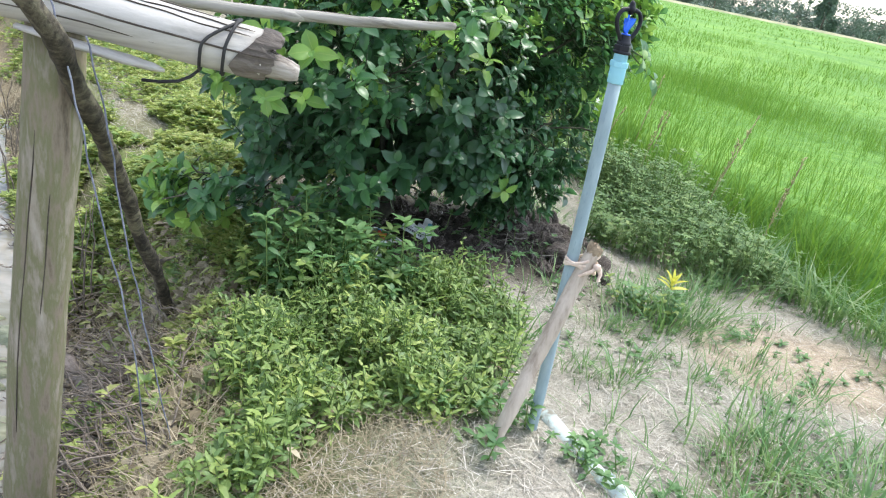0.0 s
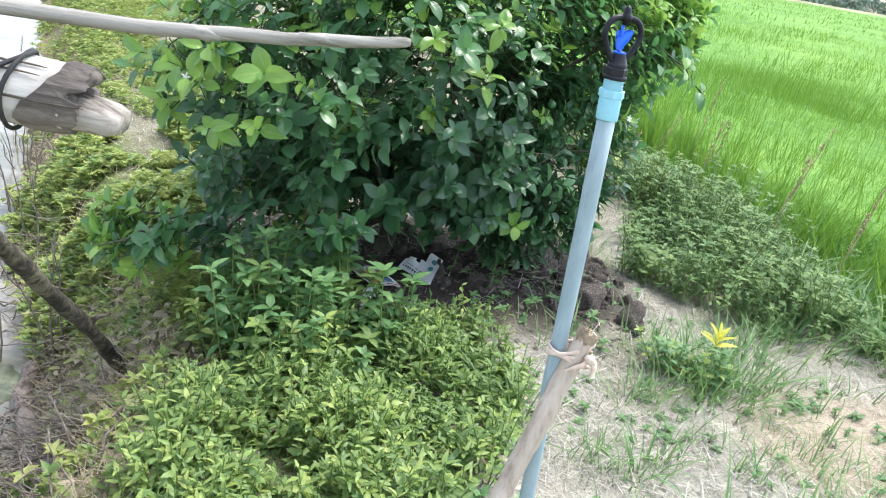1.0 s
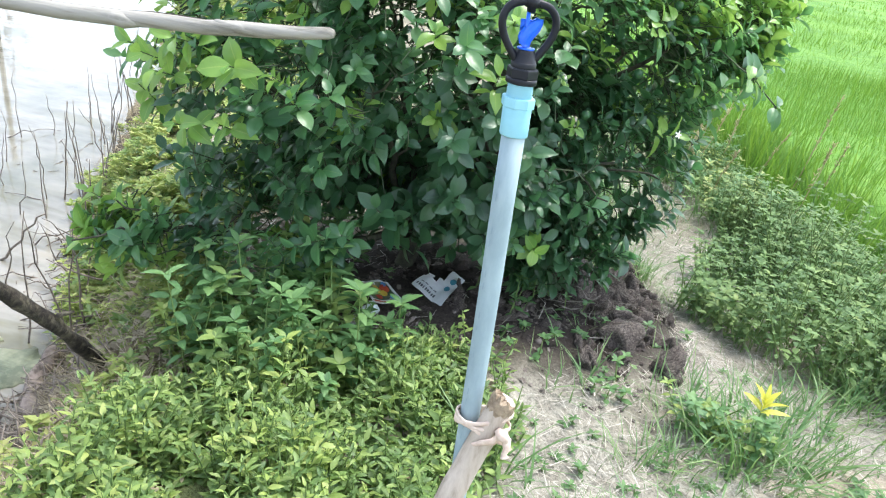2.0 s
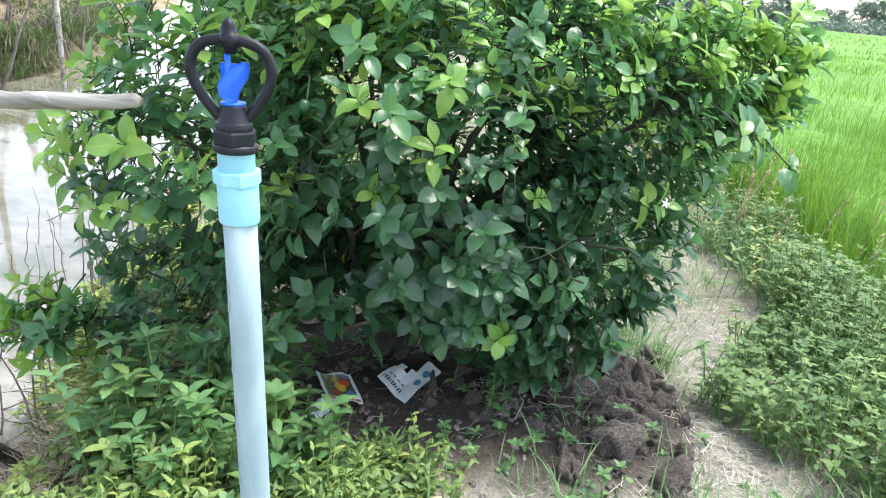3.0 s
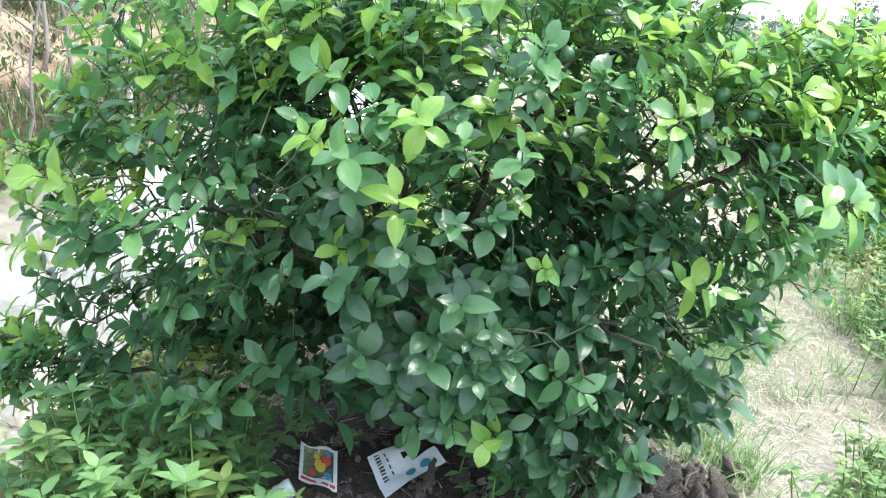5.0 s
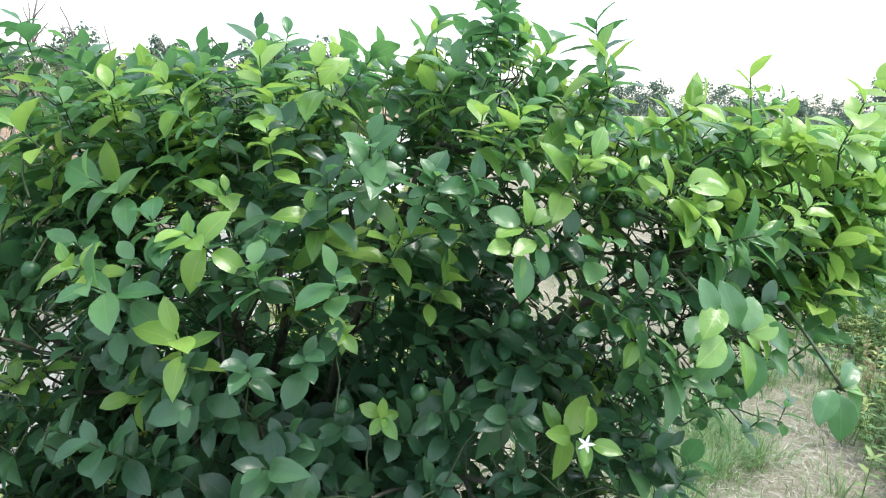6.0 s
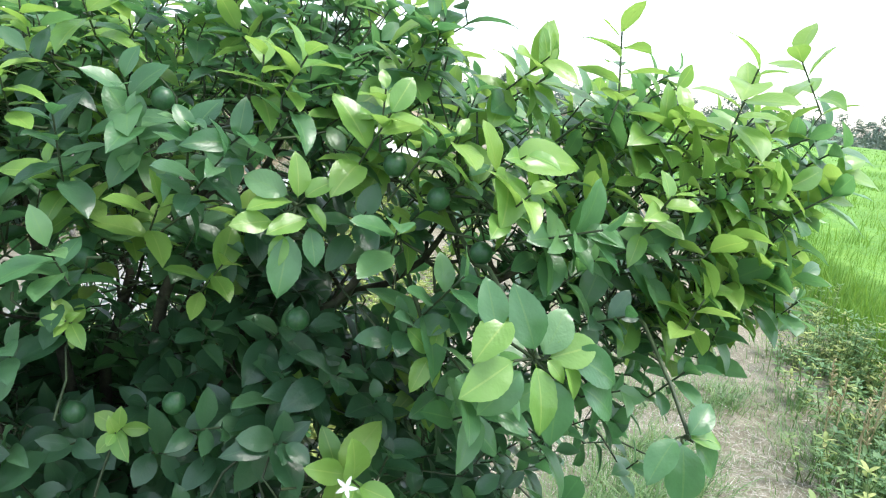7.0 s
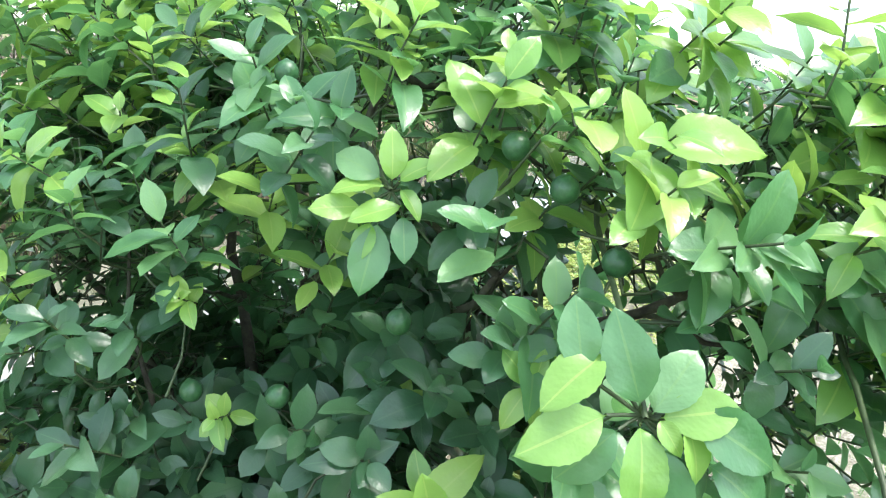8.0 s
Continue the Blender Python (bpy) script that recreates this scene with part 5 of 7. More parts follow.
    part("stem", b, DARK_WOOD, limb)
    for k, (i, dx) in enumerate(((4, 0.05), (8, -0.04))):
        b = Buf()
        tube(b, [pts[i], pts[i] + np.array((dx * 0.5, 0.012, 0.02)), pts[i] + np.array((dx, 0.02, 0.03))], [0.009, 0.006, 0.003], 6)
        part("twig_stub", b, DARK_WOOD, limb)

    runs = (((-0.464, 0.95, 0.945), (-0.438, 0.955, 0.826), (-0.413, 0.965, 0.664), (-0.374, 1.0, 0.42), (-0.405, 1.163, 0.0)), ((-0.435, 0.985, 0.895), (-0.414, 1.0, 0.782), (-0.391, 1.0, 0.619), (-0.365, 1.04, 0.398), (-0.358, 1.164, 0.0)))
    for k, way in enumerate(runs):
        b, way = Buf(), np.array(way)
        way[-1, 2] = ground_z(way[-1, 0], way[-1, 1]) - 0.01
        q_ = np.stack([np.interp(np.linspace(0, 4, 33), np.arange(5), way[:, q]) for q in range(3)], -1)
        for _ in range(3):
            q_[1:-1] = (q_[:-2] + 2 * q_[1:-1] + q_[2:]) / 4
        tube(b, q_ + 0.0012 * np.sin(np.arange(33)[:, None] * (1.3, 1.9, 0.7)), 0.0013, 6)
        solid("string", b, BLUE_STRING, "faded blue string hanging from the fence post", "string", "strings on the post")


build_timbers()


# ---- litter under the bush ----
def sheet(buf, corners, lift, seed, thick=0.0015, n=10, mat=0, crumple=0.012, cut=None):
    """A crumpled sheet between four corners."""
    a, b_, c, d = (np.array(p, float) for p in corners)
    v = []
    for i in range(n + 1):
        for j in range(n + 1):
            s, t = i / n, j / n
            p = (a * (1 - s) + b_ * s) * (1 - t) + (d * (1 - s) + c * s) * t
            p = p + (0, 0, lift + crumple * wave(s * 2.2 + seed, t * 2.2, 1.0, seed) + crumple * 0.4 * wave(s * 6, t * 6, 1.0, seed + 3))
            v.append(p)
    v = np.array(v)
    idx = np.arange((n + 1) ** 2).reshape(n + 1, n + 1)
    q = np.stack([idx[:-1, :-1], idx[1:, :-1], idx[1:, 1:], idx[:-1, 1:]], -1)
    keep = np.ones((n, n), bool)
    if cut:
        for i in range(n):
            for j in range(n):
                keep[i, j] = not cut((i + 0.5) / n, (j + 0.5) / n)
    q = q[keep]
    m = len(v)
    buf.add(np.concatenate([v, v - (0, 0, thick)]), [q, q[:, ::-1] + m], mat)
    return v.reshape(n + 1, n + 1, 3)


def on_sheet(grid, s, t):
    n = len(grid) - 1
    i, j = min(int(s * n), n - 1), min(int(t * n), n - 1)
    u, w = s * n - i, t * n - j
    return (grid[i, j] * (1 - u) + grid[i + 1, j] * u) * (1 - w) + (grid[i, j + 1] * (1 - u) + grid[i + 1, j + 1] * u) * w + (0, 0, 0.0012)


def patch(grid, s0, s1, t0, t1, n=4):
    v = [on_sheet(grid, s0 + (s1 - s0) * i / n, t0 + (t1 - t0) * j / n) for i in range(n + 1) for j in range(n + 1)]
    i = np.arange((n + 1) ** 2).reshape(n + 1, n + 1)
    return v, np.stack([i[:-1, :-1], i[1:, :-1], i[1:, 1:], i[:-1, 1:]], -1).reshape(-1, 4)


def disc(grid, s, t, rad, ratio=1.0):
    v = [on_sheet(grid, s, t)] + [on_sheet(grid, s + rad * math.cos(a), t + rad * ratio * math.sin(a)) for a in np.linspace(0, 6.28, 17)[:-1]]
    return v, np.array([(0, 1 + k, 1 + (k + 1) % 16) for k in range(16)])


def build_litter():
    z = 0.157
    b = Buf()
    g = sheet(b, ((0.034, 2.33, z), (0.143, 2.262, z - 0.006), (0.166, 2.44, z), (0.064, 2.474, z)), 0.004, 2.0, n=14, cut=lambda s, t: s < 0.55 and t > 0.42 + 0.25 * abs(math.sin(9 * s)))
    pk = thing("torn_packet", "torn white seed packet with dark print lying on soil", "packet", (0.09, 2.39, z))
    part("sheet", b, PAPER, pk)
    b = Buf()
    for k in range(9):
        b.add(*patch(g, 0.08 + 0.07 * k, 0.08 + 0.07 * k + (0.045 if k % 3 else 0.03), 0.09, 0.17, 2))
    for k in range(4):
        b.add(*patch(g, 0.12 + 0.14 * k, 0.12 + 0.14 * k + 0.09, 0.25, 0.275, 2))
    part("lettering", b, INK, pk, "rows of dark unreadable print")
    b = Buf()
    b.add(*disc(g, 0.82, 0.72, 0.09))
    b.add(*disc(g, 0.8, 0.48, 0.08))
    part("emblem", b, INK_TEAL, pk, "two round teal marks")

    z = 0.15
    b = Buf()
    g = sheet(b, ((-0.118, 2.28, z), (-0.026, 2.186, z), (0.06, 2.209, z), (-0.03, 2.305, z)), 0.005, 5.0)
    pk = thing("colourful_packet", "small printed packet with red and yellow picture on soil", "packet", (-0.03, 2.24, z))
    part("sheet", b, PAPER, pk)
    b = Buf()
    b.add(*patch(g, 0.1, 0.84, 0.1, 0.9, 5))
    part("photograph", b, plain("printed_photo", [(0.3, (0.03, 0.07, 0.04)), (0.55, (0.16, 0.2, 0.1)), (0.8, (0.5, 0.45, 0.3))], 45, 0.4, 0.0), pk, "dark printed picture")
    for ink, spots in ((INK_RED, ((0.35, 0.7, 0.14), (0.7, 0.35, 0.1))), (INK_GOLD, ((0.5, 0.55, 0.15), (0.3, 0.45, 0.08))), (INK_BLUE, ((0.75, 0.75, 0.1), (0.2, 0.75, 0.08)))):
        for s, t, rad in spots:
            b = Buf()
            v, f_ = disc(g, s, t, rad)
            b.add(np.array(v) + (0, 0, 0.0018 if ink is INK_GOLD else 0.0012), f_)
            part("picture", b, ink, pk)
    b = Buf()
    b.add(*patch(g, 0.9, 0.97, 0.05, 0.95, 3))
    part("border", b, INK_RED, pk)

    z = ground_z(0.665, 2.42) + 0.012
    b = Buf()
    g = sheet(b, ((0.642, 2.405, z), (0.672, 2.388, z), (0.697, 2.428, z + 0.012), (0.672, 2.445, z + 0.016)), 0.012, 8.0, n=6)
    pk = thing("folded_packet", "small folded blue and white plastic packet on soil", "packet", (0.66, 2.41, z))
    part("sheet", b, PAPER, pk)
    b = Buf()
    b.add(*patch(g, 0.08, 0.92, 0.25, 0.62, 3))
    part("band", b, INK_BLUE, pk)


build_litter()


# ---- soil clods ----
def build_clods():
    r = np.random.default_rng(3)
    shapes = []
    for k in range(5):
        bm = bmesh.new()
        bmesh.ops.create_icosphere(bm, subdivisions=3, radius=1)
        for v in bm.verts:
            n = v.co.normalized()
            v.co = n * (1 + 0.8 * noise.noise(n * 1.3 + Vector((k * 5, 0, 0))) + 0.3 * abs(noise.noise(n * 3.1 + Vector((0, k * 3, 0)))) + 0.22 * noise.noise(n * 6 + Vector((0, k * 3, 5))) + 0.12 * noise.noise(n * 13 + Vector((2, k, 5))))
            v.co.z *= 0.75
        me = bpy.data.meshes.new("soil_clod")
        bm.to_mesh(me)
        bm.free()
        me.polygons.foreach_set("use_smooth", [True] * len(me.polygons))
        me.materials.append(CLOD)
        shapes.append(me)
    for k in range(170):
        if k < 110:
            x, y = r.normal(0.57, 0.1), r.normal(2.66, 0.13)
        else:
            x, y = r.normal(0.32, 0.22), r.normal(2.48, 0.16)
        s = (r.uniform(0.036, 0.052) if k < 16 else r.uniform(0.01, 0.032)) if k < 110 else r.uniform(0.01, 0.026)
        if x < -0.1 or x > 0.82 or y < 2.2:
            continue
        ob = new("soil_clod", shapes[k % 5])
        ob.matrix_basis = pose(x, y, ground_z(x, y) + s * 0.5, r.uniform(-180, 180), r.uniform(-180, 180), r.uniform(0, 360)) @ Matrix.Diagonal((s * r.uniform(0.8, 1.4), s, s * r.uniform(0.7, 1.1), 1))
        tagged(ob, "dry crumbling brown soil clod on dug earth", "clod", "clods on the dug soil")
    b = Buf()
    small = []
    for k in range(4):
        bm = bmesh.new()
        bmesh.ops.create_icosphere(bm, subdivisions=1, radius=1)
        small.append((np.array([v.co * (1 + 0.5 * noise.noise(v.co * 1.7 + Vector((k * 7, 0, 0)))) for v in bm.verts]), np.array([[v.index for v in f.verts] for f in bm.faces])))
        bm.free()
    for k in range(4200):
        x, y = r.normal(0.34, 0.26), r.normal(2.48, 0.19)
        if x < -0.2 or x > 0.8 or y < 2.05:
            continue
        v, f = small[k % 4]
        s = r.uniform(0.002, 0.0095) * (0.5 + r.uniform())
        rot = np.array(Euler(r.uniform(0, 6, 3)).to_matrix())
        b.add((v * s * r.uniform(0.6, 1.3, 3)) @ rot.T + (x, y, ground_z(x, y) + s * 0.25), f)
    root = Buf()
    for k in range(120):
        x, y = r.normal(0.55, 0.13), r.normal(2.62, 0.15)
        a, l = r.uniform(0, 6.28), r.uniform(0.03, 0.12)
        p = np.array((x, y, ground_z(x, y) + r.uniform(0.02, 0.06)))
        tube(root, wander(p, p + (math.cos(a) * l, math.sin(a) * l, r.normal(-0.01, 0.03)), 5, 0.03, 3000 + k), np.linspace(0.0012, 0.0005, 5), 4, 0, False)
    solid("dry_roots", root, ROOT, "pale dry rootlets sticking out of the clods", "roots", kind="stuff")
    solid("soil_crumbs", b, CLOD, "loose dark soil crumbs under the bush", "soil", kind="stuff", smooth=False)


build_clods()


# ---- weeds, grass and straw ----
def inside(poly, x, y):
    c, n = False, len(poly)
    for i in range(n):
        (x1, y1), (x2, y2) = poly[i], poly[i - 1]
        if (y1 > y) != (y2 > y) and x < (x2 - x1) * (y - y1) / (y2 - y1) + x1:
            c = not c
    return c


def fill(poly, count, r, gap=0.0):
    xs, ys = [p[0] for p in poly], [p[1] for p in poly]
    out = []
    while len(out) < count:
        x, y = r.uniform(min(xs), max(xs)), r.uniform(min(ys), max(ys))
        if inside(poly, x, y):
            out.append((x, y))
    return out


def serrated(width, n=9, fold=0.3, curl=0.25, teeth=0.12):
    """A narrow toothed leaf of length 1 along y."""
    v, f, uv = leaf_shape(width, n, fold, curl, 0.08, 0.42)
    v = v.copy()
    for i in range(n):
        k = 1 + teeth * (1 if i % 2 else -1)
        v[3 * i, 0] *= k
        v[3 * i + 2, 0] *= k
    return v, f, uv


def spiral_weed(p, tall, count, leaf, r, leaves, stems, dead=None, lean=0.25):
    """A low weed: leaves all up a leaning stem, those below spread, those above upright."""
    ax = unit((r.normal(0, lean), r.normal(0, lean), 1))
    p, a = np.array(p, float), r.uniform(0, 6.28)
    for i in range(count):
        s = (i + 0.5) / count
        a += 2.4 + r.normal(0, 0.35)
        d = unit(np.array((math.cos(a), math.sin(a), 0.05 + 0.8 * s ** 2 + r.normal(0, 0.3))) + ax * 0.1)
        m = leaf_matrix(p + ax * tall * (0.15 + 0.85 * s), d, np.array((-d[0] * 0.3, -d[1] * 0.3, 1)) + r.normal(0, 0.3, 3), leaf * r.uniform(0.7, 1.15) * (1.1 - 0.45 * s), r.uniform(0.8, 1.2))
        (dead if dead is not None and s < 0.3 and r.uniform() < 0.25 else leaves).append(m)
    tube(stems, [p - ax * 0.02, p + ax * tall * 0.5, p + ax * tall], [0.002, 0.0016, 0.001], 4, 0, False)


def weed_plant(p, tall, pairs, leaf, r, wide=0.9, lean=0.12, whorl=5, leaves=None, stems=None):
    """A weed: a stem with opposite leaves and a tuft on top."""
    ax = unit((r.normal(0, lean), r.normal(0, lean), 1))
    p = np.array(p, float)
    a0 = r.uniform(0, 6.28)
    for i in range(pairs):
        s = 0.25 + 0.7 * i / max(1, pairs - 1)
        for side in (0, math.pi):
            a = a0 + i * 1.57 + side + r.normal(0, 0.25)
            rad = np.array((math.cos(a), math.sin(a), 0))
            d = unit(rad + np.array((0, 0, r.uniform(0.0, 0.6))))
            leaves.append(leaf_matrix(p + ax * tall * s, d, (0, 0, 1) + r.normal(0, 0.2, 3), leaf * r.uniform(0.75, 1.15) * (1.1 - 0.3 * s), wide))
    for k in range(whorl):
        a = a0 + k * 6.28 / whorl + r.normal(0, 0.2)
        d = unit((math.cos(a), math.sin(a), r.uniform(0.35, 1.1)))
        leaves.append(leaf_matrix(p + ax * tall, d, (-d[0] * 0.5, -d[1] * 0.5, 1), leaf * r.uniform(0.6, 0.95), wide))
    if stems is not None:
        tube(stems, [p - ax * 0.02, p + ax * tall * 0.5, p + ax * tall], [0.0022, 0.0018, 0.0012], 4, 0, False)


def build_weeds():
    r = np.random.default_rng(17)
    ovate = leaf_shape(0.48, 5, 0.22, 0.3, 0.1, 0.4)
    toothed = serrated(0.46, 9, 0.25, 0.35, 0.07)
    # low bright weeds in front
    low = [(-0.27, 0.98), (-0.28, 1.2), (-0.3, 1.35), (-0.37, 1.55), (-0.4, 1.72), (-0.42, 1.95), (0.06, 2.03), (0.17, 2.08), (0.3, 2.06), (0.42, 1.93), (0.4, 1.7), (0.3, 1.42), (0.16, 1.28), (-0.02, 1.24), (-0.12, 1.16), (-0.17, 1.02)]
    lv, st, b = [], Buf(), Buf()
    pale, gone = [], []
    narrow = [serrated(0.3, 8), serrated(0.36, 8, 0.2, 0.4), serrated(0.26, 8, 0.4, 0.1)]
    for x, y in fill(low, 2300, r):
        x, y = x + r.normal(0, 0.03), y + r.normal(0, 0.03)
        lump = wave(x, y, 5.5, 5) + 0.6 * wave(x, y, 13, 2)
        if lump < -0.5:
            continue
        h = max(0.015, 0.07 + 0.12 * lump + r.uniform(-0.03, 0.05))
        spiral_weed((x, y, ground_z(x, y)), h, int(r.integers(6, 11) + 30 * max(0.0, h - 0.06)), r.uniform(0.028, 0.046), r, pale if r.uniform() < 0.06 + 0.4 * lump + 0.25 * step(1.75, 1.3, y) else lv, st, gone)
    for k in range(3):
        scatter(b, narrow[k], lv[k::3], 0)
        scatter(b, narrow[k], pale[k::3], 1)
        scatter(b, narrow[k], gone[k::3], 2)
    w = thing("weed_patch", "dense mat of low bright green broadleaf weeds", "weeds", (0, 1.5, 0.1), kind="stuff")
    part("leaves", b, [WEED, WEED_PALE, DEAD], w)["kind"] = "stuff"
    part("stems", st, STEM, w)["kind"] = "stuff"
    # taller weeds between mat and bush
    band = [(-0.36, 1.78), (-0.2, 1.7), (0.08, 1.74), (0.15, 1.9), (0.02, 2.04), (-0.14, 2.2), (-0.22, 2.3), (-0.36, 2.26), (-0.44, 2.05)]
    for k, (x, y) in enumerate(fill(band, 110, r)):
        lv, st, b = [], Buf(), Buf()
        h = r.uniform(0.14, 0.3) if x < -0.14 else r.uniform(0.17, 0.25) if x < -0.03 and y < 2.12 else r.uniform(0.07, 0.16)
        weed_plant((x, y, ground_z(x, y)), h, 6, r.uniform(0.034, 0.056), r, r.uniform(0.8, 1.15), 0.24, int(r.integers(3, 6)), lv, st)
        scatter(b, toothed, lv)
        w = thing("weed_plant", "leafy green weed with pointed oval leaves", "weed", (x, y, ground_z(x, y)), "taller weeds before the bush")
        part("foliage", b, WEED_TALL if r.uniform() < 0.75 else WEED_PALE if r.uniform() < 0.2 else WEED, w)
        part("stem", st, STEM, w)
    for x, y, h in ((0.06, 1.86, 0.26), (-0.04, 1.95, 0.3), (0.12, 1.94, 0.2), (-0.2, 1.86, 0.32), (-0.14, 2.14, 0.26), (0.2, 2.44, 0.08), (0.33, 2.36, 0.12), (0.37, 2.5, 0.14), (0.33, 2.52, 0.16), (0.4, 2.54, 0.12)):
        lv, st, b = [], Buf(), Buf()
        weed_plant((x, y, ground_z(x, y)), h, 6 if h > 0.12 else 2, 0.062 if h > 0.12 else 0.035, r, 0.85, 0.08, 6, lv, st)
        scatter(b, ovate, lv)
        w = thing("weed_plant", "upright young weed with pale green leaves", "weed", (x, y, ground_z(x, y)), "taller weeds before the bush")
        part("foliage", b, WEED_TALL, w)
        part("stem", st, STEM, w)
    # seedlings on the open soil
    lv, st, b = [], Buf(), Buf()
    for _ in range(420):
        x, y = r.uniform(0.45, 1.7), r.uniform(0.85, 2.45)
        if x < along(FIELD, y) - 0.2 and wave(x, y, 2.0, 6.0) > -0.15:
            weed_plant((x, y, ground_z(x, y)), r.uniform(0.003, 0.02), 2, r.uniform(0.012, 0.03), r, 1.0, 0.3, 4, lv, st)
    for _ in range(14):
        x, y = r.normal(0.53, 0.03), r.normal(1.235, 0.03)
        weed_plant((x, y, ground_z(x, y)), r.uniform(0.03, 0.06), 3, r.uniform(0.02, 0.032), r, 1.1, 0.4, 4, lv, st)
    for _ in range(22):
        x, y = r.normal(0.3, 0.07), r.normal(1.36, 0.07)
        weed_plant((x, y, ground_z(x, y)), r.uniform(0.02, 0.08), 3, r.uniform(0.02, 0.036), r, 1.1, 0.35, 4, lv, st)
    for _ in range(46):
        x, y = r.normal(0.38, 0.24), r.normal(2.33, 0.14)
        if math.hypot(x - 0.1, y - 2.33) < 0.17 or math.hypot(x - 0.02, y - 2.2) < 0.12:
            continue
        weed_plant((x, y, ground_z(x, y)), r.uniform(0.015, 0.07), 2, 0.028, r, 1.1, 0.3, 4, lv, st)
    scatter(b, ovate, lv)
    w = thing("seedlings", "scattered small green seedlings in bare soil", "weeds", (0.9, 1.6, 0.1), kind="stuff")
    part("leaves", b, WEED_TALL, w)["kind"] = "stuff"
    part("stems", st, STEM, w)["kind"] = "stuff"
    # herb thicket along the field
    lv, st, b = [], Buf(), Buf()
    thicket = [(0.8, 2.76), (0.95, 2.62), (1.3, 2.5), (1.62, 2.45), (1.72, 2.75), (1.62, 3.3), (1.5, 3.9), (1.2, 4.3), (1.06, 4.1), (1.0, 3.6), (0.88, 3.15)]
    light = []
    for x, y in fill(thicket, 1050, r):
        edge = min(1.0, 2.4 * min(math.hypot(x - p[0], y - p[1]) for p in thicket))
        lump = wave(x, y, 3.1, 7.0)
        h = (0.09 + 0.2 * edge) * r.uniform(0.6, 1.2) * (1 + 1.2 * lump + 0.5 * wave(x, y, 8.0, 3.0))
        weed_plant((x, y, ground_z(x, y)), h, 5, r.uniform(0.018, 0.038), r, r.uniform(0.9, 1.3), 0.32, 4, light if r.uniform() < 0.2 + 0.5 * lump else lv, st)
    plain_leaf = serrated(0.46, 6, 0.25, 0.35, 0.07)
    scatter(b, plain_leaf, lv)
    scatter(b, plain_leaf, light, 1)
    w = thing("herb_thicket", "sprawling thicket of small-leaved green herbs at the field edge", "weeds", (1.2, 3.2, 0.05), kind="stuff")
    part("leaves", b, [HERB, HERB_PALE], w)["kind"] = "stuff"
    part("stems", st, STEM, w)["kind"] = "stuff"
    # bank plants on the pond side and beyond the bush
    lv, st, b = [], Buf(), Buf()
    count = 0
    mat = []
    sparse = [(-0.9, 0.9), (-0.4, 0.9), (-0.4, 1.75), (-0.5, 2.0), (-0.6, 2.25), (-1.4, 2.5), (-1.1, 2.0), (-0.9, 1.8)]
    while count < 12000:
        y = r.uniform(1.0, 9.0) if r.uniform() < 0.35 else r.uniform(1.0, 3.6)
        u = r.uniform(0.0, 1.15) if y < 2.7 or r.uniform() < 0.6 else r.uniform(0.8, 1.7)
        x = along(SHORE, y) + u
        if x > -0.42 and y < 2.4 or ((x + 0.08) / 0.62) ** 2 + ((y - 2.6) / 0.62) ** 2 < 1:
            continue
        if wave(x, y, 2.2, 9.0) + 0.5 * wave(x, y, 7.0, 2.0) < -0.3 + 0.3 * (u < 0.14):
            continue
        if inside(sparse, x, y) and r.uniform() < (0.86 if y < 1.7 else 0.72):
            continue
        count += 1
        weed_plant((x, y, ground_z(x, y)), r.uniform(0.012, 0.085) * (1.1 + 1.8 * wave(x, y, 3.3, 6.0)), 3, r.uniform(0.02, 0.042), r, 1.2, 0.4, 4, mat if r.uniform() < 0.24 else lv)
    tiny = chip_shape(0.42)
    scatter(b, tiny, lv)
    scatter(b, tiny, mat, 1)
    w = thing("bank_plants", "yellow-green creeping plants on the pond bank", "weeds", (-1.5, 3.5, 0), kind="stuff")
    part("leaves", b, [BANK, WEED], w)["kind"] = "stuff"
    # weeds along the far bund, in clumps
    lv, mid_, tan_, st, b = [], [], [], Buf(), Buf()
    count = 0
    while count < 1500:
        y = r.uniform(3.9, 12.0) if r.uniform() < 0.5 else r.uniform(3.8, 6.0)
        x = along(FIELD, y) - abs(r.normal(0.0, 0.16)) - 0.02
        clump = wave(x, y, 2.4, 4.4)
        count += 1
        if clump < -0.2:
            continue
        weed_plant((x, y, ground_z(x, y)), r.uniform(0.05, 0.22) * (1 + clump), 5, r.uniform(0.022, 0.046), r, 1.0, 0.3, 4, (lv, mid_, mid_, tan_)[int(r.integers(0, 4))], st)
    for k, group_ in enumerate((lv, mid_, tan_)):
        scatter(b, leaf_shape(0.42, 4, 0.2, 0.3), group_, k)
    w = thing("verge_plants", "pale yellow-green weeds along the field edge", "weeds", (0.5, 5.5, 0), kind="stuff")
    part("leaves", b, [BANK, WEED_TALL, HERB_PALE], w)["kind"] = "stuff"
    part("stems", st, STEM, w)["kind"] = "stuff"
    # leafy clump by the yellow plant
    for k in range(16):
        x, y = r.normal(0.885, 0.05), r.normal(2.085, 0.045)
        lv, st, b = [], Buf(), Buf()
        weed_plant((x, y, ground_z(x, y)), r.uniform(0.05, 0.14), 5, r.uniform(0.024, 0.04), r, 1.0, 0.35, 4, lv, st)
        scatter(b, toothed, lv)
        w = thing("weed_plant", "bushy fresh green weed on straw-strewn soil", "weed", (x, y, ground_z(x, y)), "weeds by the yellow plant")
        part("foliage", b, WEED_PALE if k % 3 == 0 else WEED_TALL, w)
        part("stem", st, STEM, w)
    # the yellow plant
    x, y = 0.967, 2.13
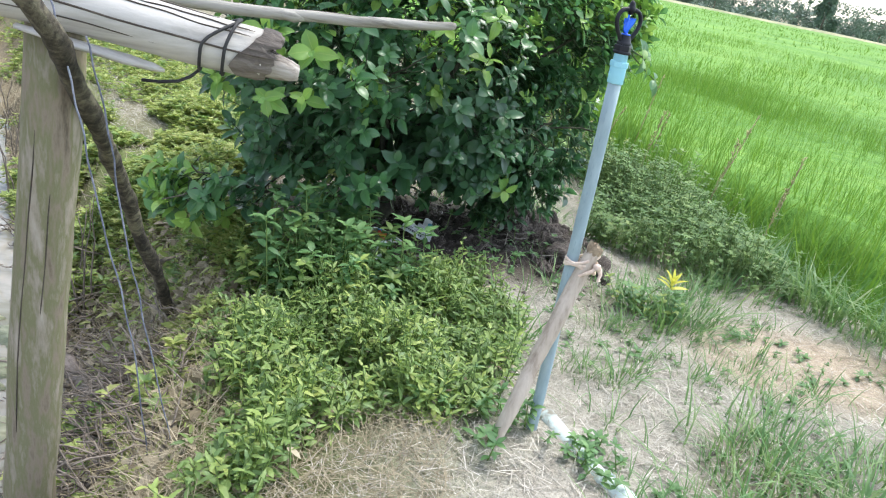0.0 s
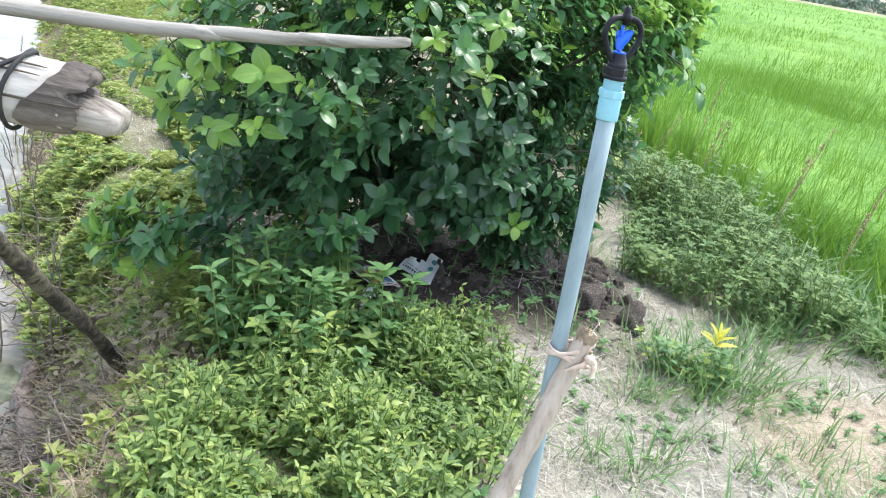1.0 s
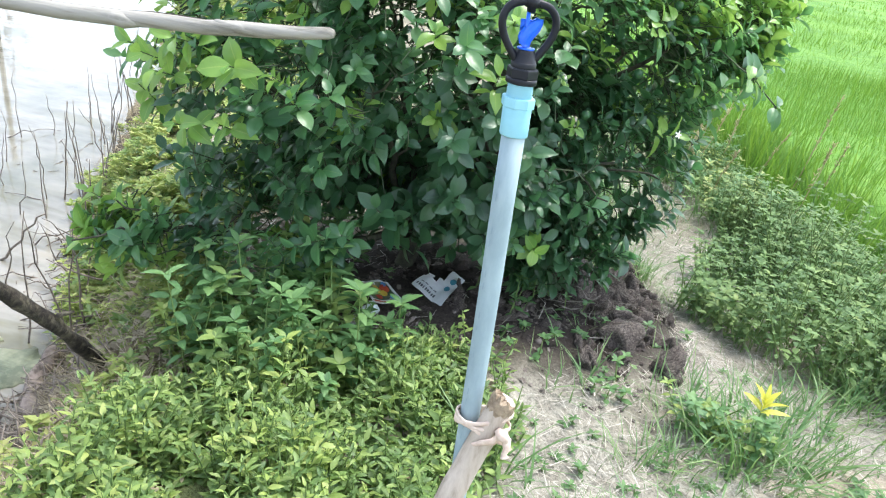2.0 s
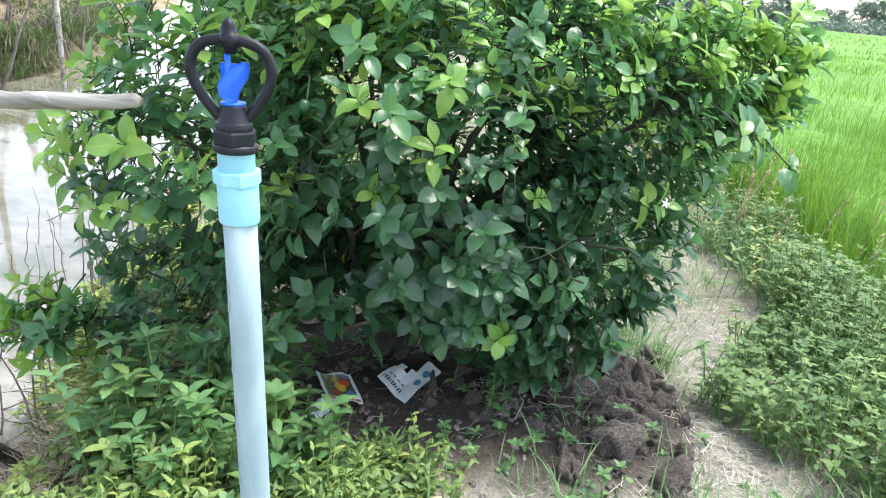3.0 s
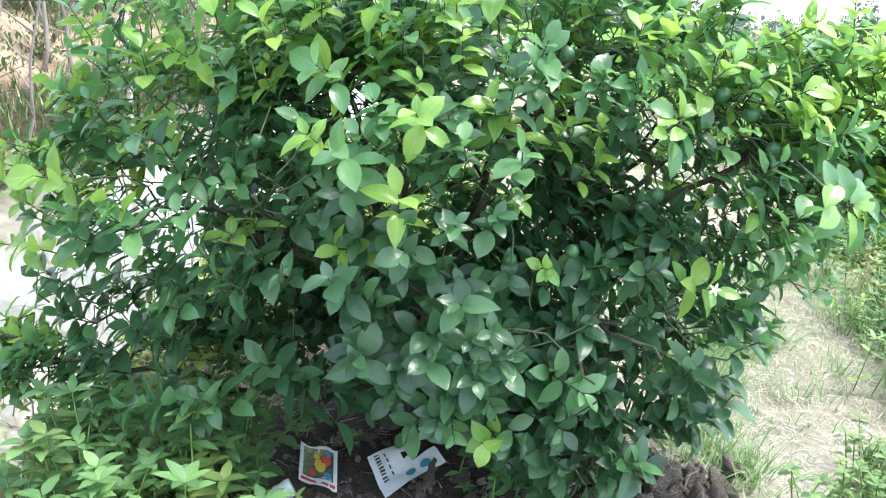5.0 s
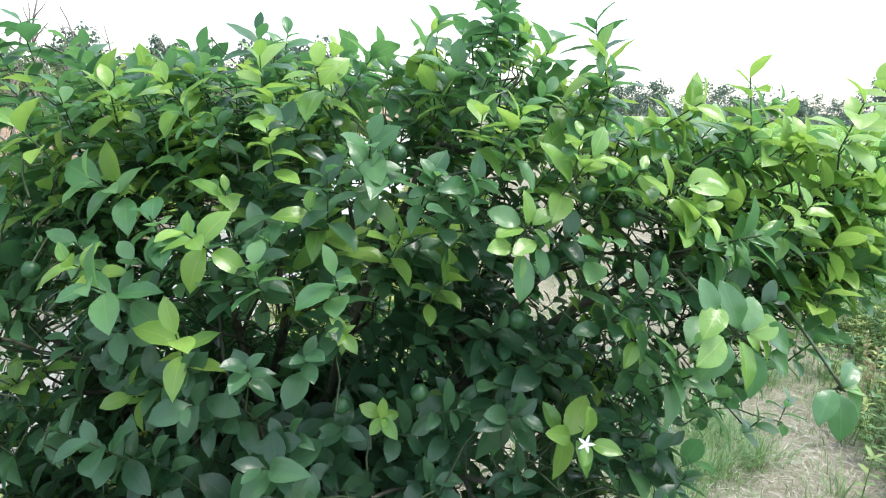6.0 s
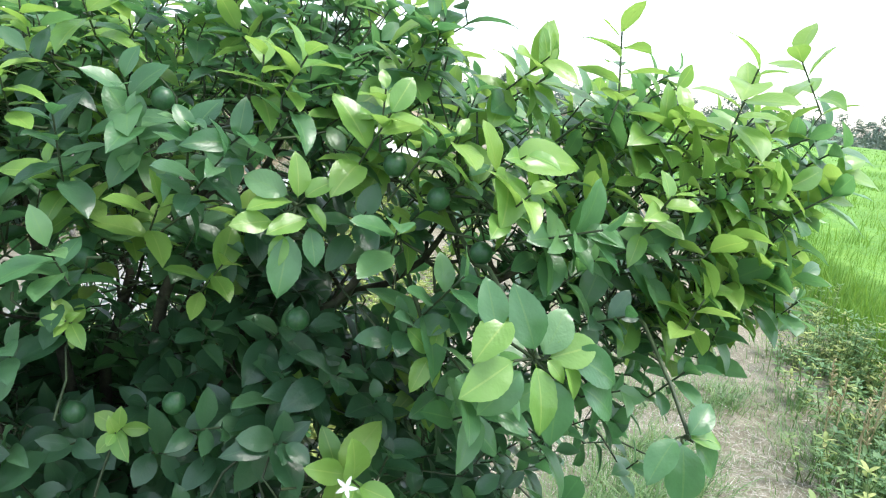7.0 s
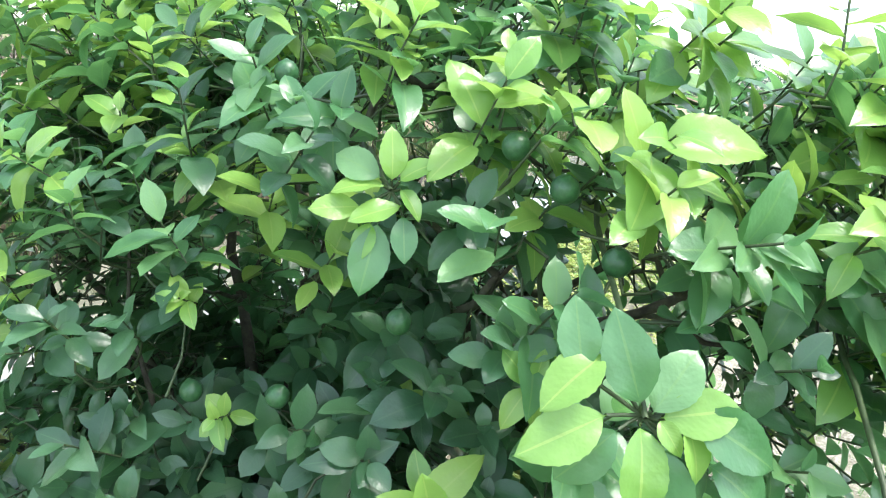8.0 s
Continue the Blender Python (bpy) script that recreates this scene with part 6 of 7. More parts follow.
    z = ground_z(x, y)
    yp = thing("yellow_plant", "bright yellow leaf rosette on a thin stem amid grass", "plant", (x, y, z))
    b = Buf()
    tube(b, [(x - 0.01, y, z), (x, y, z + 0.07), (x, y, z + 0.1)], 0.002, 5)
    part("stem", b, STEM, yp)
    slim = leaf_shape(0.25, 8, 0.35, 0.3, 0.05, 0.42)
    data = Buf()
    data.add(*slim[:2], 0, slim[2])
    data = data.mesh("leaf", [YELLOW])
    for k in range(12):
        a = k * 2.4
        ob = new("leaf", data)
        ob.parent = yp
        ob.matrix_basis = Matrix(leaf_matrix((0, 0, 0.1 + 0.003 * k), (math.cos(a), math.sin(a), 0.45 + 0.17 * k), (0.1, -0.2, 1), r.uniform(0.045, 0.06) * (1.1 - 0.02 * k)).tolist())


build_weeds()


def build_grass():
    r = np.random.default_rng(29)
    shapes = [blade_shape(0.042, 4, 0.3), blade_shape(0.036, 4, 0.7), blade_shape(0.046, 4, 1.1)]

    def tuft(b, x, y, count, tall, spread):
        a, rad = r.uniform(0, 6.28, count), np.abs(r.normal(0, spread, count))
        xy = np.stack([x + np.cos(a) * rad, y + np.sin(a) * rad], -1)
        pick = r.integers(0, 3, count)
        for k in range(3):
            s = pick == k
            z = np.array([ground_z(px, py) - 0.005 for px, py in xy[s]])
            scatter(b, shapes[k], upright(xy[s], z, a[s] - 1.57 + r.normal(0, 0.6, s.sum()), tall * r.uniform(0.45, 1.1, s.sum()), r.uniform(0, 0.4, s.sum())))

    near_tufts = [(0.98, 1.3, 190, 0.16, 0.09), (0.9, 1.36, 140, 0.12, 0.07), (1.12, 1.18, 150, 0.17, 0.09), (0.85, 1.12, 130, 0.13, 0.09), (1.3, 1.35, 130, 0.14, 0.1), (1.48, 1.5, 90, 0.12, 0.1), (1.25, 1.05, 130, 0.17, 0.1), (0.72, 1.0, 90, 0.1, 0.08), (1.08, 1.42, 90, 0.1, 0.08), (0.68, 1.62, 70, 0.11, 0.05), (0.75, 1.7, 60, 0.1, 0.04), (0.95, 2.02, 130, 0.15, 0.06), (1.04, 2.12, 140, 0.17, 0.06), (1.27, 2.45, 160, 0.14, 0.1), (1.2, 2.38, 120, 0.12, 0.08), (1.36, 2.5, 140, 0.15, 0.1), (1.12, 2.3, 80, 0.13, 0.07), (0.7, 1.9, 60, 0.11, 0.06)]
    path_tufts = [(0.78, 1.98, 60, 0.1, 0.05), (0.9, 2.12, 120, 0.14, 0.07), (1.0, 2.18, 110, 0.15, 0.07), (1.06, 2.05, 60, 0.12, 0.06), (0.84, 2.2, 60, 0.12, 0.06), (0.62, 1.42, 50, 0.1, 0.06), (0.56, 2.16, 24, 0.12, 0.05), (0.48, 2.1, 24, 0.11, 0.05), (0.62, 1.05, 50, 0.12, 0.06), (1.6, 1.15, 90, 0.18, 0.1), (0.4, 1.75, 70, 0.16, 0.06), (0.39, 4.02, 220, 0.09, 0.12), (0.48, 4.28, 200, 0.08, 0.12), (0.32, 3.8, 200, 0.09, 0.12), (0.37, 4.94, 180, 0.1, 0.16), (0.14, 5.1, 160, 0.1, 0.16), (0.6, 5.0, 160, 0.16, 0.1), (0.8, 4.6, 160, 0.17, 0.1)]
    far_tufts = [(0.42, 5.6, 160, 0.16, 0.14), (0.38, 3.68, 140, 0.08, 0.13), (0.44, 4.15, 160, 0.08, 0.16), (0.6, 4.05, 120, 0.07, 0.12), (0.3, 4.3, 110, 0.07, 0.14), (0.55, 3.75, 90, 0.06, 0.1), (0.4, 5.0, 120, 0.08, 0.18), (0.68, 4.6, 110, 0.12, 0.1), (0.82, 4.45, 110, 0.16, 0.1), (0.8, 3.9, 120, 0.12, 0.1), (0.82, 2.82, 90, 0.1, 0.1), (0.7, 2.95, 110, 0.11, 0.1), (0.9, 2.7, 60, 0.08, 0.08), (0.62, 3.25, 110, 0.1, 0.12), (0.72, 3.6, 90, 0.12, 0.1), (0.45, 3.42, 150, 0.12, 0.1), (0.3, 3.62, 150, 0.11, 0.12), (0.55, 3.15, 100, 0.14, 0.08)]
    edge_tufts = [(0.2, 4.0, 120, 0.1, 0.12), (0.02, 4.6, 100, 0.1, 0.12)]
    tufts = near_tufts + path_tufts + far_tufts + edge_tufts
    b = Buf()
    for x, y, c, h, s_ in tufts:
        tuft(b, x, y, int(c * (1.6 if y > 2.6 else 0.6)), h * (0.65 if y > 2.6 else 1.0), s_ * 1.35)
    for _ in range(150):
        x, y = r.uniform(0.52, 1.7), r.uniform(0.85, 2.4)
        if x < along(FIELD, y) - 0.25 and wave(x, y, 2.0, 6.0) > -0.2:
            tuft(b, x, y, int(r.integers(6, 30)), r.uniform(0.03, 0.12), 0.05)
    for _ in range(70):
        y = r.uniform(2.9, 7.0)
        tuft(b, r.uniform(-0.25, 0.75) - (y - 3.2) * 0.36, y, int(r.integers(15, 60)), r.uniform(0.05, 0.12), 0.07)
    for cx, cy, rx, ry, many in ((0.42, 3.98, 0.15, 0.3, 70), (0.42, 3.5, 0.1, 0.14, 26), (0.3, 4.7, 0.14, 0.2, 30), (0.62, 3.0, 0.1, 0.12, 16)):
        for _ in range(many):
            a, q = r.uniform(0, 6.28), r.uniform(0, 1) ** 0.5
            tuft(b, cx + rx * q * math.cos(a), cy + ry * q * math.sin(a), 26, r.uniform(0.05, 0.11), 0.05)
    solid("bund_grass", b, GRASS, "fresh green grass tufts growing in straw-strewn soil", "grass", kind="stuff")
    b = Buf()
    for k in range(30):
        y = 1.7 + 3.2 * k / 29
        tuft(b, along(FIELD, y) - 0.12 + r.normal(0, 0.05), y, 60, 0.22, 0.08)
    for _ in range(36):
        y = r.uniform(2.45, 4.0)
        tuft(b, r.uniform(0.98, along(FIELD, y) - 0.05), y, int(r.integers(8, 20)), r.uniform(0.1, 0.24), 0.06)
    solid("verge_grass", b, GRASS, "leaning green grass at the edge of the rice", "grass", kind="stuff")
    # dry reeds and seed stalks at the field edge
    for x, y, h in ((1.52, 3.35, 0.62), (1.58, 3.42, 0.5), (1.72, 3.05, 0.55), (1.76, 3.12, 0.42), (1.36, 4.3, 0.7), (1.45, 4.2, 0.5), (0.95, 4.85, 0.5), (1.05, 4.6, 0.45), (1.3, 3.9, 0.5), (0.9, 4.5, 0.55), (1.18, 4.4, 0.42), (0.86, 5.0, 0.48), (0.8, 4.5, 0.38), (0.84, 4.42, 0.45), (0.76, 4.55, 0.3), (0.88, 4.52, 0.5), (0.92, 4.3, 0.34), (0.82, 4.6, 0.42), (0.98, 4.15, 0.3)):
        b = Buf()
        z = ground_z(x, y)
        tip = np.array((x + r.normal(0.06, 0.05), y + r.normal(0, 0.06), z + h))
        pts = wander((x, y, z - 0.02), tip, 8, 0.015, int(x * 1000))
        tube(b, pts, np.linspace(0.0034, 0.002, 8), 6)
        for k in range(26):
            s = r.uniform(0.55, 1.0)
            p = np.array((x, y, z)) * (1 - s) + tip * s
            a = r.uniform(0, 6.28)
            tube(b, [p, p + np.array((math.cos(a) * 0.012, math.sin(a) * 0.012, 0.012))], [0.003, 0.0015], 4)
        solid("seed_stalk", b, STALK, "dry yellowish seed stalk standing before the rice", "stalk", "dry stalks at the field edge")
    # straw strewn over the bund
    b = Buf()
    n = 75000
    strip = blade_shape(0.021, 2, 0.35)
    ms = []
    while len(ms) < n:
        y = r.uniform(0.6, 2.7) if r.uniform() < 0.45 else r.uniform(2.4, 4.6) if r.uniform() < 0.7 else r.uniform(4.4, 8.0)
        x = r.uniform(along(SHORE, y) + 0.5, along(FIELD, y) + 0.05)
        if inside([(-0.5, 0.7), (-0.5, 2.0), (0.5, 2.2), (0.2, 1.3), (-0.1, 1.1)], x, y) or min(math.hypot((x - 0.25) / 0.55, (y - 2.5) / 0.4), math.hypot((x + 0.15) / 0.45, (y - 2.5) / 0.42)) < 1 and r.uniform() < 0.9:
            continue
        if math.hypot((x - 1.4) / 0.4, (y - 1.9) / 0.26) < 1 and r.uniform() < 0.7:
            continue
        a = r.uniform(0, 6.28)
        ms.append(leaf_matrix((x, y, ground_z(x, y) + r.uniform(0.001, 0.012)), (math.cos(a), math.sin(a), r.normal(0.02, 0.1)), (0, 0, 1), r.uniform(0.014, 0.062), r.uniform(0.7, 1.6)))
    flat = (np.stack([strip[0][:, 0], strip[0][:, 2], strip[0][:, 1] * 0.2], -1), strip[1], strip[2])
    scatter(b, flat, ms)
    solid("straw_litter", b, STRAW, "bleached cut straw strewn over the bund", "straw", kind="stuff")
    # dry grass, reeds and dead twigs on the pond bank
    b = Buf()
    ms = []
    for k in range(14000):
        y = r.uniform(0.6, 5.0) if k < 6500 else r.uniform(0.9, 2.45)
        x = along(SHORE, y) + abs(r.normal(0.0, 0.28)) + 0.0 if k < 6500 else r.uniform(along(SHORE, y), -0.3)
        if x > (-0.42 if k < 6500 else -0.28) and y < 2.4:
            continue
        a = r.uniform(0, 6.28)
        ms.append(leaf_matrix((x, y, ground_z(x, y) + 0.004), (math.cos(a), math.sin(a), abs(r.normal(0.0, 0.4))), (0.2, 0, 1), r.uniform(0.03, 0.12), 0.7))
    for _ in range(5200):
        x, y = r.uniform(-0.42, 0.2), r.uniform(0.75, 1.3)
        a = r.uniform(0, 6.28)
        ms.append(leaf_matrix((x, y, ground_z(x, y) + r.uniform(0.002, 0.03)), (math.cos(a), math.sin(a), r.normal(0.05, 0.25)), (0, 0, 1), r.uniform(0.02, 0.08), 0.7))
    scatter(b, flat, ms)
    solid("dry_grass", b, DEAD, "matted dead grass on the muddy pond bank", "dry grass", kind="stuff")
    # fallen leaves on the muddy strip by the post
    b, ms = Buf(), []
    for _ in range(4200):
        y = r.uniform(0.9, 2.3)
        x = r.uniform(along(SHORE, y) + 0.05, -0.32)
        a = r.uniform(0, 6.28)
        ms.append(leaf_matrix((x, y, ground_z(x, y) + r.uniform(0.003, 0.03)), (math.cos(a), math.sin(a), r.normal(0, 0.35)), r.normal(0, 0.5, 3) + (0, 0, 1), r.uniform(0.016, 0.042), 1.2))
    scatter(b, leaf_shape(0.5, 5, 0.3, 0.5, 0.05), ms[:2300])
    scatter(b, leaf_shape(0.4, 5, 0.5, 0.8, 0.05), ms[2300:], 1)
    solid("leaf_litter", b, [DEAD, BANK], "withered brown and yellow leaves on the muddy bank", "leaf litter", kind="stuff")
    for k in range(34):
        y = r.uniform(2.0, 5.5)
        x = along(SHORE, y) - abs(r.normal(0, 0.16)) + 0.1
        z = ground_z(x, y)
        b = Buf()
        h = r.uniform(0.2, 0.5)
        tube(b, wander((x, y, z - 0.02), (x + r.normal(-0.02, 0.06), y + r.normal(0, 0.06), max(z, WATER_Z) + h), 7, 0.02, 200 + k), np.linspace(0.004, 0.0015, 7), 5)
        solid("dead_reed", b, TWIG_DRY, "thin dead reed standing at the water edge", "reed", "dead reeds on the shore")


build_grass()


def build_shore_clutter():
    r = np.random.default_rng(41)
    for cx, cy, count, size in ((-1.02, 2.3, 40, 0.2), (-0.64, 1.62, 120, 0.17), (-0.6, 1.48, 110, 0.18), (-0.56, 1.32, 110, 0.17), (-0.52, 1.14, 80, 0.16), (-0.72, 1.58, 80, 0.17), (-0.92, 1.95, 40, 0.14), (-0.74, 1.3, 60, 0.16), (-0.55, 1.2, 60, 0.13), (-0.52, 1.42, 40, 0.12), (-0.8, 1.75, 40, 0.14), (-1.25, 2.55, 30, 0.2), (-1.5, 2.8, 24, 0.2)):
        b = Buf()
        for k in range(count):
            a, e = r.uniform(0, 6.28), r.uniform(-0.1, 0.55)
            p = np.array((cx + r.normal(0, 0.07), cy + r.normal(0, 0.09), 0))
            p[2] = max(ground_z(p[0], p[1]), WATER_Z) + r.uniform(0.0, 0.05)
            q = p + np.array((math.cos(a), math.sin(a), e)) * size * r.uniform(0.4, 1.1)
            q[2] = max(q[2], WATER_Z - 0.01)
            tube(b, wander(p, q, 5, 0.03, 500 + k), np.linspace(0.0034, 0.0013, 5) * r.uniform(0.6, 1.3), 5)
        solid("twig_heap", b, TWIG_DRY, "tangled heap of dead twigs at the water edge", "twigs", "twig heaps on the shore", "stuff")
    b = Buf()
    tube(b, wander((-0.72, 1.62, -0.3), (-1.07, 2.14, -0.325), 24, 0.03, 5), np.linspace(0.03, 0.022, 24), 12, 0, True, 0.2, 3)
    solid("shore_log", b, plain("wet_log", [(0.3, (0.1, 0.08, 0.065)), (0.7, (0.3, 0.25, 0.215))], 50, 0.85, 0.8, 0.005), "rotting wet log along the waterline", "log")
    for k, (a, e) in enumerate((((-1.6, 1.75, -0.32), (-0.82, 1.78, -0.26)), ((-1.9, 1.9, -0.34), (-1.45, 2.3, -0.33)), ((-1.35, 1.7, -0.35), (-1.25, 1.95, -0.1)), ((-1.7, 2.55, -0.36), (-1.5, 2.6, -0.12)), ((-1.5, 2.3, -0.36), (-1.75, 2.2, 0.05)))):
        b = Buf()
        tube(b, wander(a, e, 8, 0.03, 90 + k), np.linspace(0.006, 0.003, 8), 6)
        solid("water_twig", b, TWIG_DRY, "thin dead twig lying in the pond", "twig", "twigs in the pond")
    for k in range(46):
        y = r.uniform(1.2, 4.2)
        x = along(SHORE, y) - abs(r.normal(0.1, 0.45)) - 0.05
        if x < along(FAR, y) + 0.2:
            continue
        b, lying = Buf(), r.uniform() < 0.6
        a, l = r.uniform(0, 6.28), r.uniform(0.08, 0.35)
        q = np.array((x + math.cos(a) * l, y + math.sin(a) * l, WATER_Z + 0.004)) if lying else np.array((x + r.normal(0, 0.06), y + r.normal(0, 0.06), WATER_Z + r.uniform(0.08, 0.4)))
        tube(b, wander((x, y, WATER_Z - (0.002 if lying else 0.06)), q, 7, 0.03, 1400 + k), np.linspace(0.0032, 0.0012, 7), 5)
        solid("water_twig", b, TWIG_DRY, "thin dead twig lying in the pond" if lying else "thin dead stalk standing in the pond", "twig", "twigs in the pond")
    for k, (x, y, rx, ry) in enumerate(((-1.12, 2.05, 0.12, 0.08), (-1.2, 1.82, 0.16, 0.1), (-1.5, 2.1, 0.2, 0.1), (-1.05, 1.6, 0.12, 0.1))):
        b = Buf()
        rim = []
        for a in np.linspace(0, 6.28, 57)[:-1]:
            g = 1 + 0.6 * wave(math.cos(a) + 3 * k, math.sin(a), 1.6, 3) + 0.35 * wave(math.cos(a), math.sin(a) + k, 4.5, 6)
            rim.append((x + rx * g * math.cos(a), y + ry * g * math.sin(a)))
        v = [(x, y, WATER_Z + 0.006)] + [(px, py, WATER_Z + 0.004) for px, py in rim] + [(px, py, WATER_Z - 0.01) for px, py in rim]
        n = 56
        b.add(v, [np.array([(0, 1 + i, 1 + (i + 1) % n) for i in range(n)]), np.array([(1 + i, 1 + n + i, 1 + n + (i + 1) % n, 1 + (i + 1) % n) for i in range(n)])])
        solid("algae_mat", b, ALGAE, "pale green algae mat floating on the pond", "algae", "algae on the pond")


build_shore_clutter()


# ---- the far bank ----
def build_far_bank():
    r = np.random.default_rng(53)
    shapes = [blade_shape(0.03, 3, 0.3), blade_shape(0.03, 3, 0.7)]
    b = Buf()
    n = 26000
    y = r.uniform(0.0, 13.0, n)
    u = np.where(r.uniform(0, 1, n) < 0.72, np.abs(r.normal(0.22, 0.28, n)), r.uniform(0.6, 5.0, n))
    x = along(FAR, y) - u
    xy = np.stack([x, y], -1)
    z = height(xy[:, 0], xy[:, 1])
    tall_ = r.uniform(0.05, 0.2, n) * (1 + 0.7 * np.array([wave(px, py, 0.9, 2.0) for px, py in xy]))
    for k in range(6):
        m_ = np.arange(n) % 6 == k
        scatter(b, shapes[k % 2], upright(xy[m_], z[m_] - 0.02, r.uniform(0, 6.28, m_.sum()), tall_[m_], r.normal(0, 0.35, m_.sum()), 3.2), (0, 1, 2, 1, 0, 1)[k])
    solid("far_bank_grass", b, [FAR_GRASS, FAR_GRASS, DEAD], "dull green grass on the far pond bank", "grass", kind="stuff")
    lance = leaf_shape(0.4, 4, 0.2, 0.3)
    for k in range(64):
        y = r.uniform(2.0, 11.0)
        x = along(FAR, y) - (r.uniform(0.1, 2.0) if k < 14 else r.uniform(1.8, 6.0))
        z = float(height(x, y))
        sh = thing("bank_shrub", "scrubby green shrub on the far pond bank", "shrub", (x, y, z), "shrubs on the far bank")
        lv, st, bb = [], Buf(), Buf()
        big = 1.0 if k < 14 else r.uniform(1.0, 2.2)
        for _ in range(28):
            p = np.array((x, y, z)) + (r.normal(0, 1, 3) * (0.18, 0.18, 0.12) + (0, 0, 0.22)) * big
            tube(st, wander((x, y, z - 0.02), p, 4, 0.04, int(r.integers(1e6))), [0.008, 0.006, 0.004, 0.003], 4, 0, False)
            for _ in range(9):
                lv.append(leaf_matrix(p + r.normal(0, 0.05, 3) * big, r.normal(0, 1, 3), (0, 0, 1), r.uniform(0.05, 0.09) * big ** 0.5))
        scatter(bb, lance, lv)
        part("foliage", bb, HERB if k % 3 == 0 else FAR_GRASS, sh)
        part("branchwork", st, TWIG_DRY, sh)
    for k in range(44):
        y = r.uniform(2.4, 10.0)
        x = along(FAR, y) - r.uniform(-0.15, 3.2)
        z = float(height(x, y))
        b = Buf()
        h = r.uniform(0.7, 1.7)
        tip = np.array((x + r.normal(0, 0.3), y + r.normal(0, 0.3), z + h))
        pts = wander((x, y, z - 0.05), tip, 9, 0.08, 300 + k)
        tube(b, pts, np.linspace(0.022, 0.007, 9) * r.uniform(0.5, 1.2), 7)
        for i in range(3, 8):
            q = pts[i] + np.array((r.normal(0, 0.16), r.normal(0, 0.16), r.uniform(0.08, 0.25)))
            tube(b, wander(pts[i], q, 4, 0.02, 700 + 9 * k + i), np.linspace(0.008, 0.003, 4), 5)
        solid("dead_sapling", b, FAR_BARK, "thin grey leafless sapling on the far bank", "sapling", "dead saplings on the far bank")
    e = np.array((-3.75, 4.1))
    for x, y, h in ((e[0], e[1], 1.35), (-4.6, 5.4, 1.3)):
        b = Buf()
        z = float(height(x, y))
        tube(b, wander((x, y, z - 0.1), (x + 0.03, y, z + h + 0.3), 8, 0.01, 4), 0.02, 8)
        solid("bamboo_stake", b, POLE_WOOD, "pale upright stake on the pond bank", "stake", "stakes by the pond")
    b = Buf()
    tube(b, wander((-4.45, 2.2, 0.83), (-4.58, 5.4, 0.95), 14, 0.01, 6), 0.006, 5)
    tube(b, wander((-4.45, 2.2, 0.83), (-4.45, 2.2, float(height(-4.45, 2.2)) - 0.05), 4, 0.004, 6), 0.012, 5)
    solid("fence_wire", b, CABLE, "dark wire strung along the far bank", "wire")


build_far_bank()


# ---- distant trees ----
def far_tree(x, y, h, wide, r):
    t = thing("tree", "distant green tree at the far edge of the fields", "tree", (x, y, -0.1), "distant tree line")
    st, b = Buf(), Buf()
    tube(st, wander((x, y, -0.3), (x, y, h * 0.62), 6, 0.15, int(r.integers(1e6))), np.linspace(0.02, 0.008, 6) * h, 6)
    blobs = []
    for _ in range(int(r.integers(9, 14))):
        q = np.array((x + r.normal(0, wide * 0.25), y + r.normal(0, wide * 0.25), h * r.uniform(0.12, 0.85)))
        tube(st, wander((x, y, h * r.uniform(0.25, 0.5)), q, 4, 0.1, int(r.integers(1e6))), np.linspace(0.008, 0.003, 4) * h, 4, 0, False)
        blobs.append((q, r.uniform(0.12, 0.22) * wide, r.uniform(0.1, 0.18) * h))
    leaf = chip_shape(0.85)
    ms = []
    for q, a, c in blobs:
        for _ in range(120):
            n = unit(r.normal(0, 1, 3))
            ms.append(leaf_matrix(q + n * (a, a, c) * r.uniform(0.5, 1.1) ** 0.6, r.normal(0, 1, 3), n + (0, 0, 0.5), r.uniform(0.22, 0.5) * h / 7))
    scatter(b, leaf, ms)
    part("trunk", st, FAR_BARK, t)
    part("crown", b, FAR_LEAF_HAZED, t)


